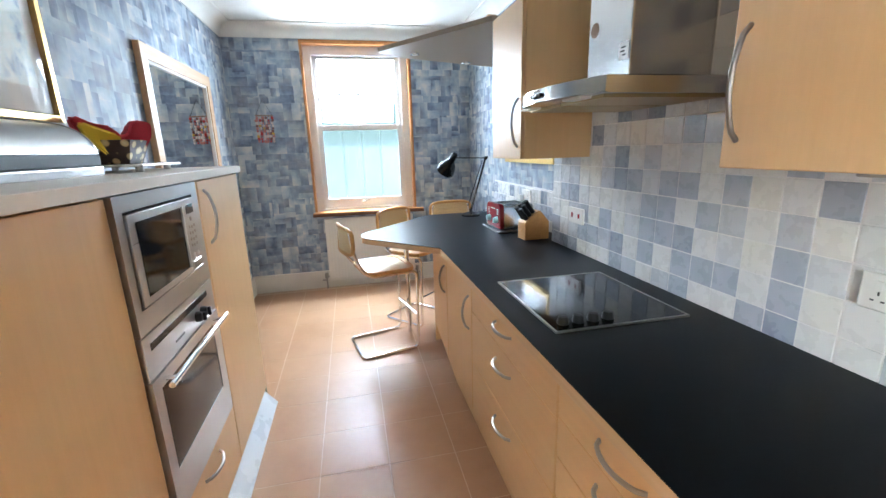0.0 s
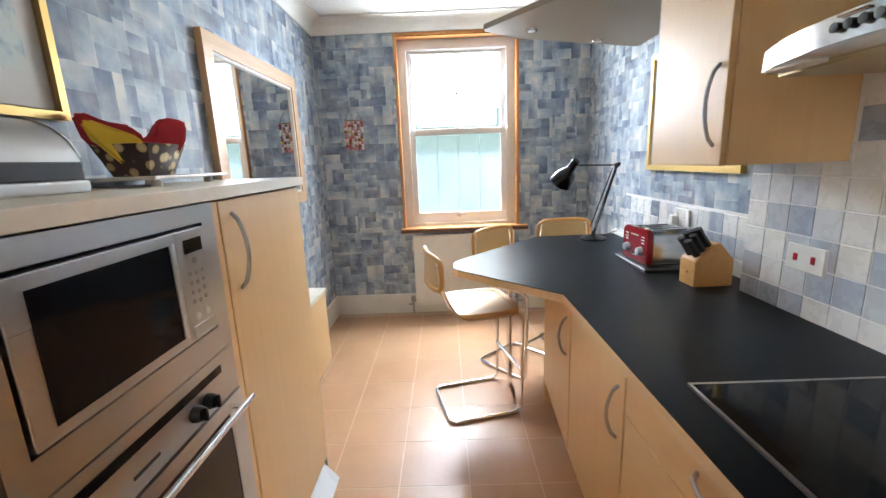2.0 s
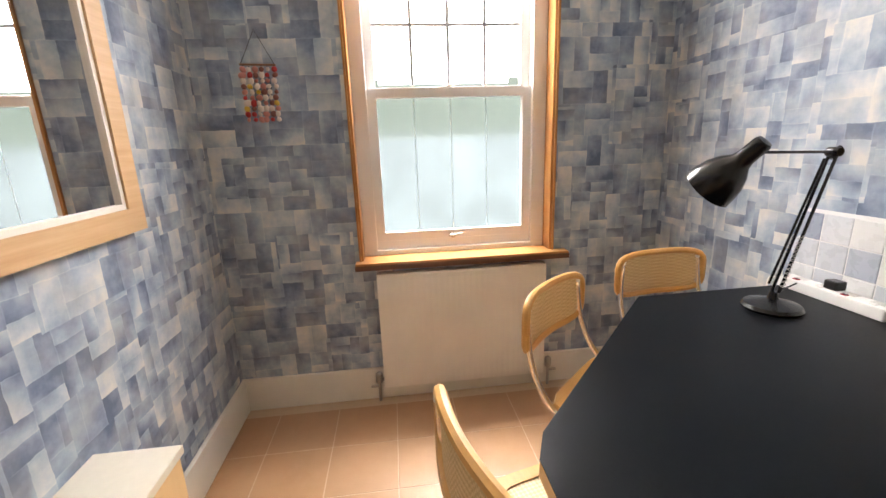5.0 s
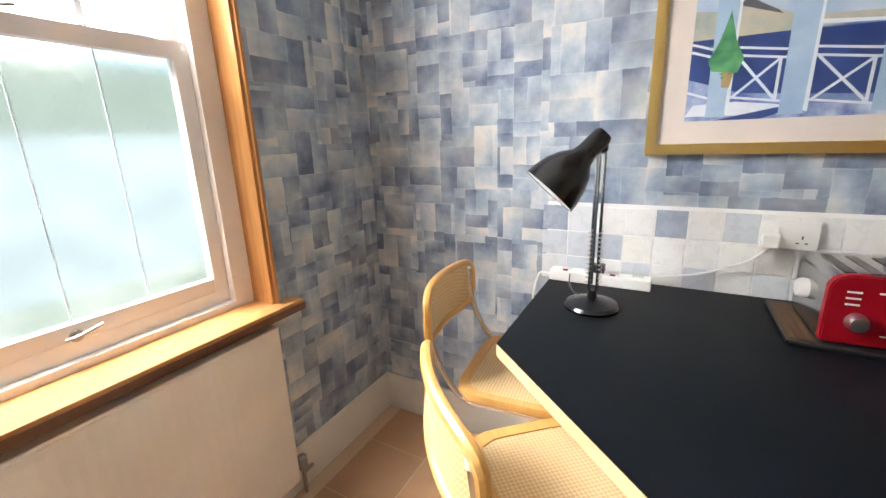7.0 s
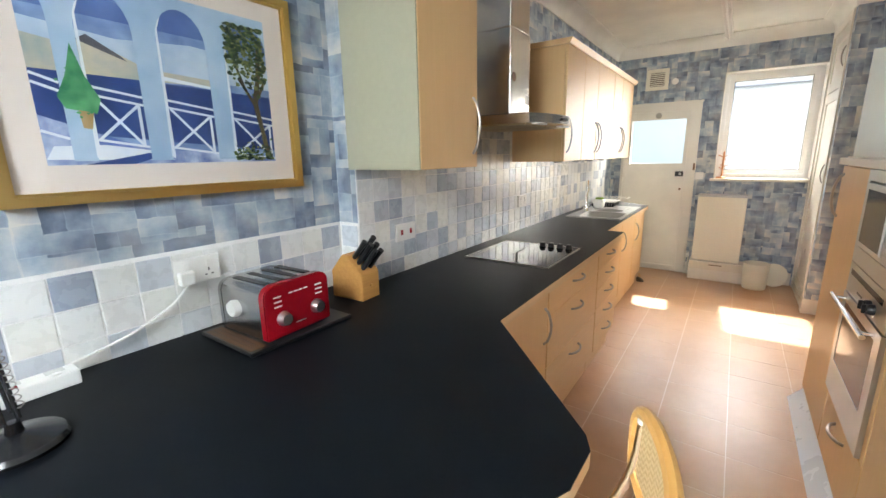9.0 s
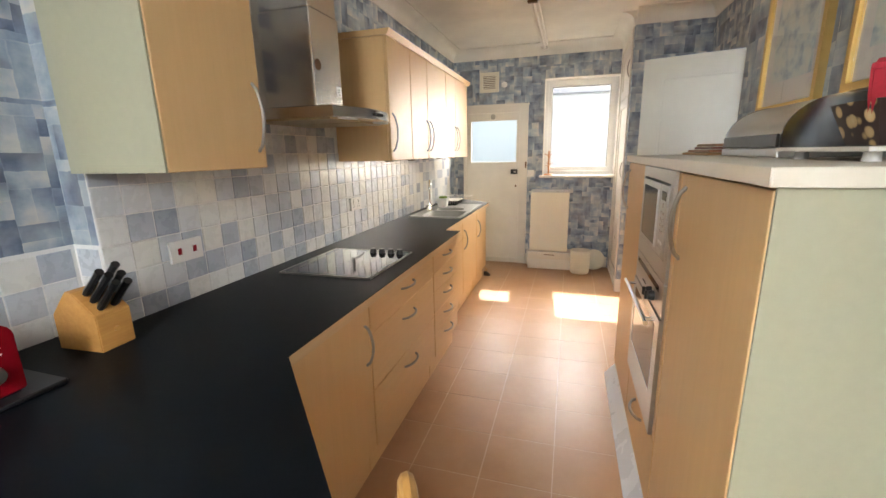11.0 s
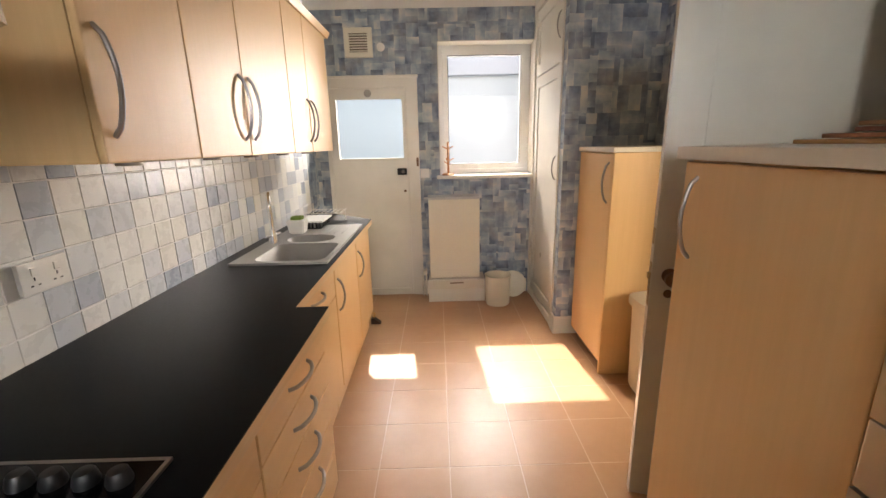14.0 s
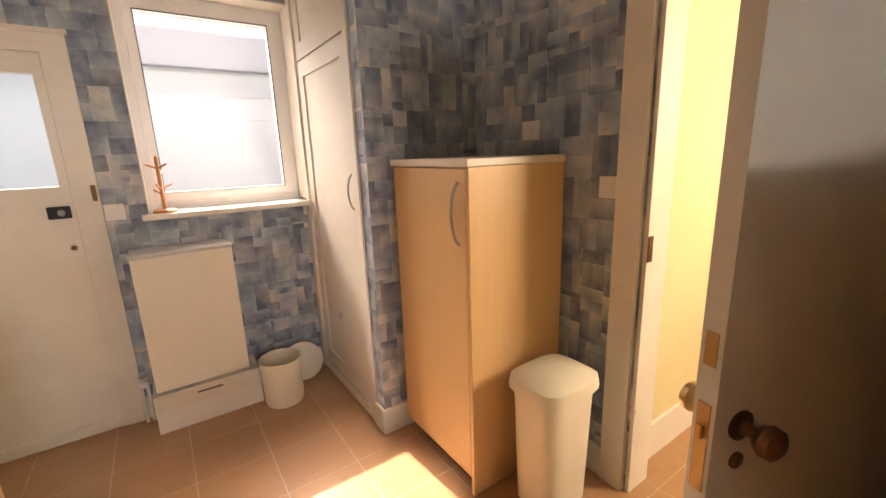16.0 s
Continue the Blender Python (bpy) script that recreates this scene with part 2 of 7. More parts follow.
OAK_UP = wood("varnished_oak_upright", (0.50, 0.24, 0.085), (0.36, 0.15, 0.05), 1.2, 2, 0.28)
for oak in (OAK, OAK_UP):
    oak.node_tree.nodes["Principled BSDF"].inputs["Specular IOR Level"].default_value = 0.12
DARK_OAK = wood("dark_oak_edge", (0.16, 0.065, 0.03), (0.10, 0.04, 0.02), 1.2, 0, 0.4)
PINE = wood("light_pine", (0.62, 0.40, 0.22), (0.52, 0.31, 0.15), 1.1, 1, 0.4)
CHAIR_WOOD = wood("honey_beech", (0.60, 0.33, 0.10), (0.50, 0.25, 0.07), 1.5, 0, 0.35)
CHROME = metal("chrome", (0.86, 0.86, 0.87), 0.08, bump=0)
BRUSHED = metal("brushed_steel", (0.50, 0.495, 0.49), 0.28, (1, 0.03, 1))
HOOD_STEEL = metal("hood_steel", (0.60, 0.585, 0.56), 0.22, (1, 0.03, 1))
FILTER = metal("greasy_filter", (0.46, 0.36, 0.20), 0.38)
POLISHED = metal("polished_steel", (0.48, 0.48, 0.48), 0.19)
NICKEL = metal("satin_nickel", (0.38, 0.355, 0.325), 0.30)
BRASS = metal("aged_brass", (0.45, 0.30, 0.13), 0.32)
BRONZE = metal("dark_bronze", (0.16, 0.09, 0.05), 0.35)
BLACK_GLASS = plain("black_glass", (0.004, 0.004, 0.005), 0.06, 0.1, Specular_IOR_Level=0.22)
OVEN_GLASS = plain("oven_glass", (0.018, 0.012, 0.010), 0.07, 0.1)
BLACK_PLASTIC = plain("black_plastic", (0.012, 0.012, 0.013), 0.32, 0.2)
BLACK_ENAMEL = plain("black_enamel", (0.010, 0.010, 0.011), 0.22, 0.2)
WHITE_PLASTIC = plain("white_plastic", (0.78, 0.76, 0.72), 0.35, 0.03)
CREAM_PLASTIC = plain("cream_plastic", (0.74, 0.70, 0.58), 0.42, 0.04)
RED_ENAMEL = plain("red_enamel", (0.26, 0.005, 0.012), 0.14, 0.08)
RED_CLOTH = plain("red_fabric", (0.40, 0.015, 0.03), 0.8, 0.25, 120)
YELLOW = plain("yellow_plastic", (0.75, 0.50, 0.03), 0.4)
GROUT = plain("grout", (0.78, 0.765, 0.74), 0.8)
FLOOR_GROUT = plain("floor_joint", (0.54, 0.38, 0.255), 0.40, 0.10)
GLAZE = tile_material()
GLAZE_FAR = joined_tile_material()
FLOOR_TILE = floor_tile_material()
GLASS = glass_material("window_glass")
PICTURE_GLASS = glass_material("picture_glass", 0.0, (1, 1, 1), 1.27)
FROST = glass_material("frosted_glass", 0.35, (0.74, 0.82, 0.86))
RADIATOR = paint("radiator_enamel", (0.83, 0.78, 0.70), 0.35)
GOLD = metal("gilt_frame", (0.66, 0.45, 0.165), 0.36)
MAT_BOARD = plain("mount_board", (0.74, 0.69, 0.63), 0.8, 0.03)
MIRROR = Mat("mirror_silver", (0.93, 0.94, 0.94), 0.015, 1.0).m
COMPOSITE = plain("grey_composite_sink", (0.30, 0.29, 0.27), 0.42, 0.2, 220)
YELLOW_WALL = paint("yellow_wall_paint", (0.64, 0.56, 0.33), 0.7)
ALUMINIUM = metal("aluminium_strip", (0.70, 0.72, 0.74), 0.3)
PALE_STRIP = plain("pale_strip", (0.64, 0.68, 0.72), 0.28, 0.015, 6.0)
KNIFE_WOOD = wood("knife_block_wood", (0.58, 0.30, 0.09), (0.48, 0.22, 0.06), 1.4, 1, 0.4)
CORK = wood("dark_striped_board", (0.05, 0.024, 0.011), (0.010, 0.006, 0.005), 0.8, 0, 0.5)


def cane_material():
    m = Mat("woven_cane", (0.6, 0.42, 0.2), 0.55)
    ch = m.t.nodes.new("ShaderNodeTexChecker")
    ch.inputs["Scale"].default_value = 130
    ch.inputs[1].default_value, ch.inputs[2].default_value = (0.66, 0.49, 0.27, 1), (0.44, 0.29, 0.12, 1)
    m.link(m.where((1, 1, 1), (0, 0, 45)), ch.inputs["Vector"])
    n = m.noise(m.where(), 30)
    return m.color(m.mix(0.35, ch.outputs[0], m.mix(n, (0.50, 0.34, 0.16), (0.66, 0.5, 0.28)))).bump(ch.outputs[1], 0.3, 0.0015).m


CANE = cane_material()

# ---------------------------------------------------------------- building helpers
HOME = {}


def link_mesh(name, bm, material, smooth=False):
    bmesh.ops.recalc_face_normals(bm, faces=bm.faces)
    data = bpy.data.meshes.new(name)
    bm.to_mesh(data)
    bm.free()
    data.materials.append(material)
    if smooth:
        for p in data.polygons:
            p.use_smooth = True
        data.set_sharp_from_angle(angle=radians(38))
    return data


def thing(name, place, label, category, group="", turn=0.0):
    """A top-level thing: an Empty at its base."""
    ob = new(name)
    ob.empty_display_size = 0.1
    m = pose(*place, rz=turn)
    ob.matrix_basis = m
    HOME[ob] = m
    return tagged(ob, label, category, group)


def part(name, bm, material, parent, label="", smooth=False, local=False):
    """One mesh under a thing or a part; the bmesh is in world metres unless local."""
    home = HOME[parent]
    if not local:
        bmesh.ops.transform(bm, matrix=home.inverted(), verts=bm.verts)
    ob = new(name, link_mesh(name, bm, material, smooth))
    ob.parent = parent
    HOME[ob] = home
    return tagged(ob, label) if label else ob


def structure(name, bm, material, label="", category="wall", smooth=False):
    ob = new(name, link_mesh(name, bm, material, smooth))
    HOME[ob] = Matrix.Identity(4)
    return tagged(ob, label, category, kind="structure")


def box(lo, hi, bevel=0.0, seg=1, bm=None):
    """A box between two corners; bevelled only when it starts its own bmesh."""
    own = bm is None
    bm = bm or bmesh.new()
    lo, hi = [min(a, b) for a, b in zip(lo, hi)], [max(a, b) for a, b in zip(lo, hi)]
    bmesh.ops.create_cube(bm, size=1.0, matrix=Matrix.LocRotScale([(a + b) / 2 for a, b in zip(lo, hi)], None, [b - a for a, b in zip(lo, hi)]))
    if own and bevel:
        bmesh.ops.bevel(bm, geom=bm.edges[:], offset=bevel, segments=seg, affect="EDGES", profile=0.6)
    return bm


def boxes(*pairs):
    bm = bmesh.new()
    for lo, hi in pairs:
        box(lo, hi, bm=bm)
    return bm


def prism(poly, z0, z1, bevel=0.0, bm=None):
    """A flat plate with the outline poly."""
    own = bm is None
    bm = bm or bmesh.new()
    low = [bm.verts.new((x, y, z0)) for x, y in poly]
    top = [bm.verts.new((x, y, z1)) for x, y in poly]
    bm.faces.new(low[::-1]), bm.faces.new(top)
    for i in range(len(poly)):
        j = (i + 1) % len(poly)
        bm.faces.new((low[i], low[j], top[j], top[i]))
    if own and bevel:
        bmesh.ops.bevel(bm, geom=bm.edges[:], offset=bevel, segments=1, affect="EDGES")
    return bm


def side_prism(poly, y0, y1, bm=None):
    """A shape with its outline in x and z, drawn out along y."""
    bm = bm or bmesh.new()
    a = [bm.verts.new((x, y0, z)) for x, z in poly]
    b = [bm.verts.new((x, y1, z)) for x, z in poly]
    bm.faces.new(a), bm.faces.new(b[::-1])
    for i in range(len(poly)):
        j = (i + 1) % len(poly)
        bm.faces.new((a[i], b[i], b[j], a[j]))
    return bm


def sweep(points, radius, n=8, bm=None, closed=False, flat=1.0):
    """A round bar along points."""
    bm = bm or bmesh.new()
    pts = [Vector(p) for p in points]
    rings, side = [], None
    for i, p in enumerate(pts):
        a = pts[i - 1] if i or closed else p
        b = pts[(i + 1) % len(pts)] if i < len(pts) - 1 or closed else p
        d = (b - a).normalized()
        if side is None:
            side = d.orthogonal().normalized()
        side = (side - d * side.dot(d)).normalized()
        up = d.cross(side)
        r = radius[i] if isinstance(radius, (list, tuple)) else radius
        rings.append([bm.verts.new(p + (side * math.cos(2 * math.pi * k / n) + up * flat * math.sin(2 * math.pi * k / n)) * r) for k in range(n)])
    for i in range(len(rings) - (0 if closed else 1)):
        u, v = rings[i], rings[(i + 1) % len(rings)]
        for k in range(n):
            bm.faces.new((u[k], u[(k + 1) % n], v[(k + 1) % n], v[k]))
    if not closed:
        bm.faces.new(rings[0][::-1]), bm.faces.new(rings[-1])
    return bm


def smooth_path(points, corner, steps=5):
    """A path with its inner corners rounded by a radius."""
    pts, out = [Vector(p) for p in points], []
    for i, p in enumerate(pts):
        if 0 < i < len(pts) - 1:
            a, b = (pts[i - 1] - p), (pts[i + 1] - p)
            c = min(corner, a.length * 0.48, b.length * 0.48)
            a, b = p + a.normalized() * c, p + b.normalized() * c
            out += [a.lerp(p, s).lerp(p.lerp(b, s), s) for s in [k / steps for k in range(steps + 1)]]
        else:
            out.append(p)
    return out


def lathe(profile, place, axis="z", n=28, bm=None):
    """A turned shape: profile of (radius, height) along an axis from place."""
    bm = bm or bmesh.new()
    turn = {"z": Matrix.Identity(3), "x": Matrix(((0, 0, 1), (0, 1, 0), (-1, 0, 0))), "y": Matrix(((1, 0, 0), (0, 0, 1), (0, -1, 0))),
            "-x": Matrix(((0, 0, -1), (0, 1, 0), (1, 0, 0))), "-y": Matrix(((1, 0, 0), (0, 0, -1), (0, 1, 0)))}[axis] if isinstance(axis, str) else Vector((0, 0, 1)).rotation_difference(Vector(axis)).to_matrix()
    rings = []
    for r, h in profile:
        rings.append([bm.verts.new(Vector(place) + turn @ Vector((max(r, 1e-4) * math.cos(2 * math.pi * k / n), max(r, 1e-4) * math.sin(2 * math.pi * k / n), h))) for k in range(n)])
    for u, v in zip(rings, rings[1:]):
        for k in range(n):
            bm.faces.new((u[k], u[(k + 1) % n], v[(k + 1) % n], v[k]))
    bm.faces.new(rings[0][::-1]), bm.faces.new(rings[-1])
    return bm


def bow(a, b, out, rise, r=0.006, n=8):
    """A bow handle from a to b that stands out from its door."""
    a, b, out = Vector(a), Vector(b), Vector(out)
    pts = []
    for k in range(13):
        s = k / 12
        pts.append(a.lerp(b, s) + out * (rise * (0.18 + 0.82 * math.sin(math.pi * s) ** 0.75) if 0 < k < 12 else 0))
    return sweep(pts, r, n, flat=1.0)


def ring_frame(place, u0, u1, v0, v1, d0, d1, w):
    """A one-piece rectangular frame; place(u, v, d) gives the point."""
    bm = bmesh.new()
    rows = []
    for d in (d0, d1):
        rows.append([bm.verts.new(place(u, v, d)) for u, v in ((u0, v0), (u1, v0), (u1, v1), (u0, v1))])
        rows.append([bm.verts.new(place(u, v, d)) for u, v in ((u0 + w, v0 + w), (u1 - w, v0 + w), (u1 - w, v1 - w), (u0 + w, v1 - w))])
    oa, ia, ob, ib = rows
    for p, q in ((oa, ia), (ib, ob), (ob, oa), (ia, ib)):
        for k in range(4):
            j = (k + 1) % 4
            bm.faces.new((p[k], p[j], q[j], q[k]))
    return bm


def surround(x0, x1, outer, inner):
    """A one-piece frame with borders of unequal width; outer and inner are (y0, y1, z0, z1)."""
    bm = bmesh.new()
    rows = []
    for x in (x0, x1):
        for y0, y1, z0, z1 in (outer, inner):
            rows.append([bm.verts.new((x, y, z)) for y, z in ((y0, z0), (y1, z0), (y1, z1), (y0, z1))])
    oa, ia, ob, ib = rows
    for p, q in ((oa, ia), (ib, ob), (ob, oa), (ia, ib)):
        for k in range(4):
            j = (k + 1) % 4
            bm.faces.new((p[k], p[j], q[j], q[k]))
    return bm


def frame_bars(y0, y1, x0, x1, z0, z1, w):
    """A frame round a rectangle in x and z, between the depths y0 and y1."""
    return ring_frame(lambda u, v, d: (u, d, v), x0, x1, z0, z1, y0, y1, w)


def frame_x(x0, x1, y0, y1, z0, z1, w):
    """A frame round a rectangle in y and z, between the depths x0 and x1."""
    return ring_frame(lambda u, v, d: (d, u, v), y0, y1, z0, z1, x0, x1, w)

# ---------------------------------------------------------------- the room
WEST, WEST_BACK, TILE_X, PIC_X, NORTH, SOUTH, CEIL = -0.81, -1.13, 1.57, 1.69, 4.48, -2.43, 2.75
T = 0.16

ground_mat = Mat("garden_ground", (0.1, 0.1, 0.1), 0.95)
ground_mat.color(ground_mat.ramp(ground_mat.noise(ground_mat.where(), 1.4, 5, 0.6), [(0.36, (0.055, 0.08, 0.065)), (0.5, (0.10, 0.13, 0.12)), (0.64, (0.19, 0.21, 0.21))]))
GROUND = ground_mat.m
structure("ground", box((-30, -40, -0.30), (30, 40, -0.12)), GROUND, "pale paving and garden ground outside", "ground")
structure("floor_slab", box((-3.2, SOUTH - 0.3, -0.11), (2.0, NORTH + 0.4, -0.0009)), FLOOR_GROUT, "sandy joints of the tiled floor", "floor")

# north wall with the sash window
WX0, WX1, WZ0, WZ1 = -0.075, 1.03, 0.86, 2.60
structure("wall_north", boxes(((-1.4, NORTH, -0.1), (WX0, NORTH + 0.3, CEIL + 0.1)), ((WX1, NORTH, -0.1), (2.0, NORTH + 0.3, CEIL + 0.1)),
                              ((WX0, NORTH, -0.1), (WX1, NORTH + 0.3, WZ0)), ((WX0, NORTH, WZ1), (WX1, NORTH + 0.3, CEIL + 0.1))), WALLPAPER, "blue and grey patchwork wallpaper on the window wall")
structure("wall_east_alcove", box((PIC_X, 2.10, -0.1), (PIC_X + 0.2, NORTH, CEIL + 0.1)), WALLPAPER, "blue patchwork wallpaper above the breakfast bar")
structure("wall_east", box((TILE_X, SOUTH, -0.1), (PIC_X + 0.2, 2.10, CEIL + 0.1)), WALLPAPER, "patchwork wallpaper above the wall tiles")
structure("wall_east_pier", box((TILE_X, 2.10, -0.1), (PIC_X, 2.17, CEIL + 0.1)), WALLPAPER, "narrow wallpapered return of the pier")
structure("wall_west", box((WEST - 0.2, 0.42, -0.1), (WEST, NORTH, CEIL + 0.1)), WALLPAPER, "blue patchwork wallpaper behind the mirror")
DY0, DY1, DZ = -0.47, 0.32, 2.05
structure("wall_west_door_side", boxes(((WEST_BACK - 0.12, SOUTH, -0.1), (WEST_BACK, DY0, CEIL + 0.1)), ((WEST_BACK - 0.12, DY0, DZ), (WEST_BACK, DY1, CEIL + 0.1)),
                                       ((WEST_BACK - 0.12, DY1, -0.1), (WEST - 0.2, 0.62, CEIL + 0.1)), ((WEST - 0.2, 0.40, -0.1), (WEST, 0.42, CEIL + 0.1))),
          WALLPAPER, "grey patchwork wallpaper round the hall door")

# south wall with the back door and the casement window
SX0, SX1, SZ0, SZ1 = -0.47, 0.40, 1.17, 2.36
BX0, BX1, BZ = 0.66, 1.44, 2.02
structure("wall_south", boxes(((BX1, SOUTH - 0.28, -0.1), (2.0, SOUTH, CEIL + 0.1)), ((BX0, SOUTH - 0.28, BZ), (BX1, SOUTH, CEIL + 0.1)),
                              ((SX1, SOUTH - 0.28, -0.1), (BX0, SOUTH, CEIL + 0.1)), ((SX0, SOUTH - 0.28, SZ1), (SX1, SOUTH, CEIL + 0.1)),
                              ((SX0, SOUTH - 0.28, -0.1), (SX1, SOUTH, SZ0)), ((-1.4, SOUTH - 0.28, -0.1), (SX0, SOUTH, CEIL + 0.1))), WALLPAPER, "grey patchwork wallpaper round the back door and window")
CX, CY = -0.475, -1.455
structure("closet_wall", boxes(((WEST_BACK, CY - 0.09, -0.1), (CX, CY, CEIL + 0.1)), ((CX - 0.09, SOUTH, -0.1), (CX, CY - 0.09, 0.05)), ((CX - 0.09, SOUTH, 2.62), (CX, CY - 0.09, CEIL + 0.1))),
          WALLPAPER, "wallpapered return of the corner cupboard")
structure("ceiling", box((-3.2, SOUTH - 0.3, CEIL), (2.0, NORTH + 0.4, CEIL + 0.12)), CEILING, "off-white painted ceiling", "ceiling")


structure("ceiling_beam", box((WEST, 0.43, 2.555), (TILE_X, 0.66, CEIL - 0.002), 0.004), CEILING, "cream painted beam across the ceiling", "beam")


def cove(name, a, b, into):
    """A plaster cove along a to b, that reaches from the wall into the room."""
    bm = bmesh.new()
    a, b, into = Vector((*a, 0)), Vector((*b, 0)), Vector((*into, 0))
    prof = [(0, -0.125), (0.012, -0.125), (0.014, -0.11)] + [(0.014 + 0.096 * (1 - math.cos(s * math.pi / 2 / 6)), -0.11 + 0.096 * math.sin(s * math.pi / 2 / 6)) for s in range(1, 7)] + [(0.125, -0.012), (0.125, 0.0), (0, 0)]
    ra = [bm.verts.new(a + into * u + Vector((0, 0, CEIL + v))) for u, v in prof]
    rb = [bm.verts.new(b + into * u + Vector((0, 0, CEIL + v))) for u, v in prof]
    for i in range(len(prof)):
        j = (i + 1) % len(prof)
        bm.faces.new((ra[i], ra[j], rb[j], rb[i]))
    bm.faces.new(ra), bm.faces.new(rb[::-1])
    return structure(name, bm, CEILING, "off-white plaster coving", "coving", True)


cove("coving_north", (WEST, NORTH), (PIC_X, NORTH), (0, -1))
cove("coving_west", (WEST, NORTH), (WEST, 0.40), (1, 0))
cove("coving_east", (PIC_X, NORTH), (PIC_X, 2.17), (-1, 0))
cove("coving_east_run", (TILE_X, 2.17), (TILE_X, SOUTH), (-1, 0))
cove("coving_south", (CX, SOUTH), (TILE_X, SOUTH), (0, 1))
cove("coving_west_door_side", (WEST_BACK, 0.40), (WEST_BACK, CY), (1, 0))
cove("coving_closet", (WEST_BACK, CY), (CX, CY), (0, 1))
cove("coving_closet_side", (CX, CY), (CX, SOUTH), (1, 0))


def skirting(name, lo, hi):
    bm = box(lo, hi, 0.006, 2)
    return structure(name, bm, WHITE_GLOSS, "cream gloss-painted skirting board", "baseboard")


skirting("baseboard_north", (WEST, NORTH - 0.022, 0), (PIC_X, NORTH, 0.20))
skirting("baseboard_west", (WEST, 3.40, 0), (WEST + 0.022, NORTH - 0.022, 0.20))
skirting("baseboard_east", (PIC_X - 0.022, 2.20, 0), (PIC_X, NORTH - 0.022, 0.20))
skirting("baseboard_south", (-0.45, SOUTH, 0), (0.60, SOUTH + 0.02, 0.14))
skirting("baseboard_closet", (WEST_BACK, CY, 0), (CX + 0.02, CY + 0.02, 0.14))
skirting("baseboard_closet_corner", (CX, CY - 0.09, 0), (CX + 0.02, CY, 0.14))
skirting("baseboard_door_side", (WEST_BACK, CY + 0.02, 0), (WEST_BACK + 0.02, -0.57, 0.14))

# the hall beyond the door
structure("hall_wall", boxes(((-2.75, -0.53, -0.1), (-2.6, 1.4, 2.85)), ((-2.75, -0.68, -0.1), (WEST_BACK - 0.12, -0.53, 2.85)), ((-2.6, 1.4, -0.1), (WEST_BACK - 0.12, 1.55, 2.85)), ((WEST_BACK - 0.12, 0.62, -0.1), (WEST - 0.2, 1.55, 2.85))), YELLOW_WALL, "pale yellow painted hall wall", "wall")
structure("hall_baseboard", boxes(((-2.6, -0.53, 0), (-2.58, 1.4, 0.18)), ((-2.58, -0.53, 0), (WEST_BACK - 0.15, -0.512, 0.18))), WHITE_GLOSS, "white hall skirting", "baseboard")
# unseen fill lamp, added to brighten the hall wall and the cabinets opposite
hall_fill_data = bpy.data.lights.new("hall_fill", "AREA")
hall_fill_data.size, hall_fill_data.energy, hall_fill_data.color = 0.8, 25, (1.0, 0.92, 0.76)
new("hall_fill", hall_fill_data).matrix_world = look((-2.4, 1.0, 1.75), (-0.6, -0.7, 1.25))

# door casing of the hall door
structure("trim_hall_door", boxes(((WEST_BACK - 0.14, DY0 + 0.001, 0), (WEST_BACK + 0.004, DY0 + 0.016, DZ - 0.016)), ((WEST_BACK - 0.14, DY1 - 0.016, 0), (WEST_BACK + 0.004, DY1 - 0.001, DZ - 0.016)),
                                  ((WEST_BACK - 0.14, DY0 + 0.001, DZ - 0.016), (WEST_BACK + 0.004, DY1 - 0.001, DZ - 0.001)),
                                  ((WEST_BACK, DY0 - 0.115, 0), (WEST_BACK + 0.024, DY0 - 0.012, DZ + 0.11)), ((WEST_BACK, DY0 - 0.012, DZ + 0.012), (WEST_BACK + 0.024, DY1 + 0.06, DZ + 0.11))),
          WHITE_GLOSS, "cream gloss door casing of the hall door", "door frame")


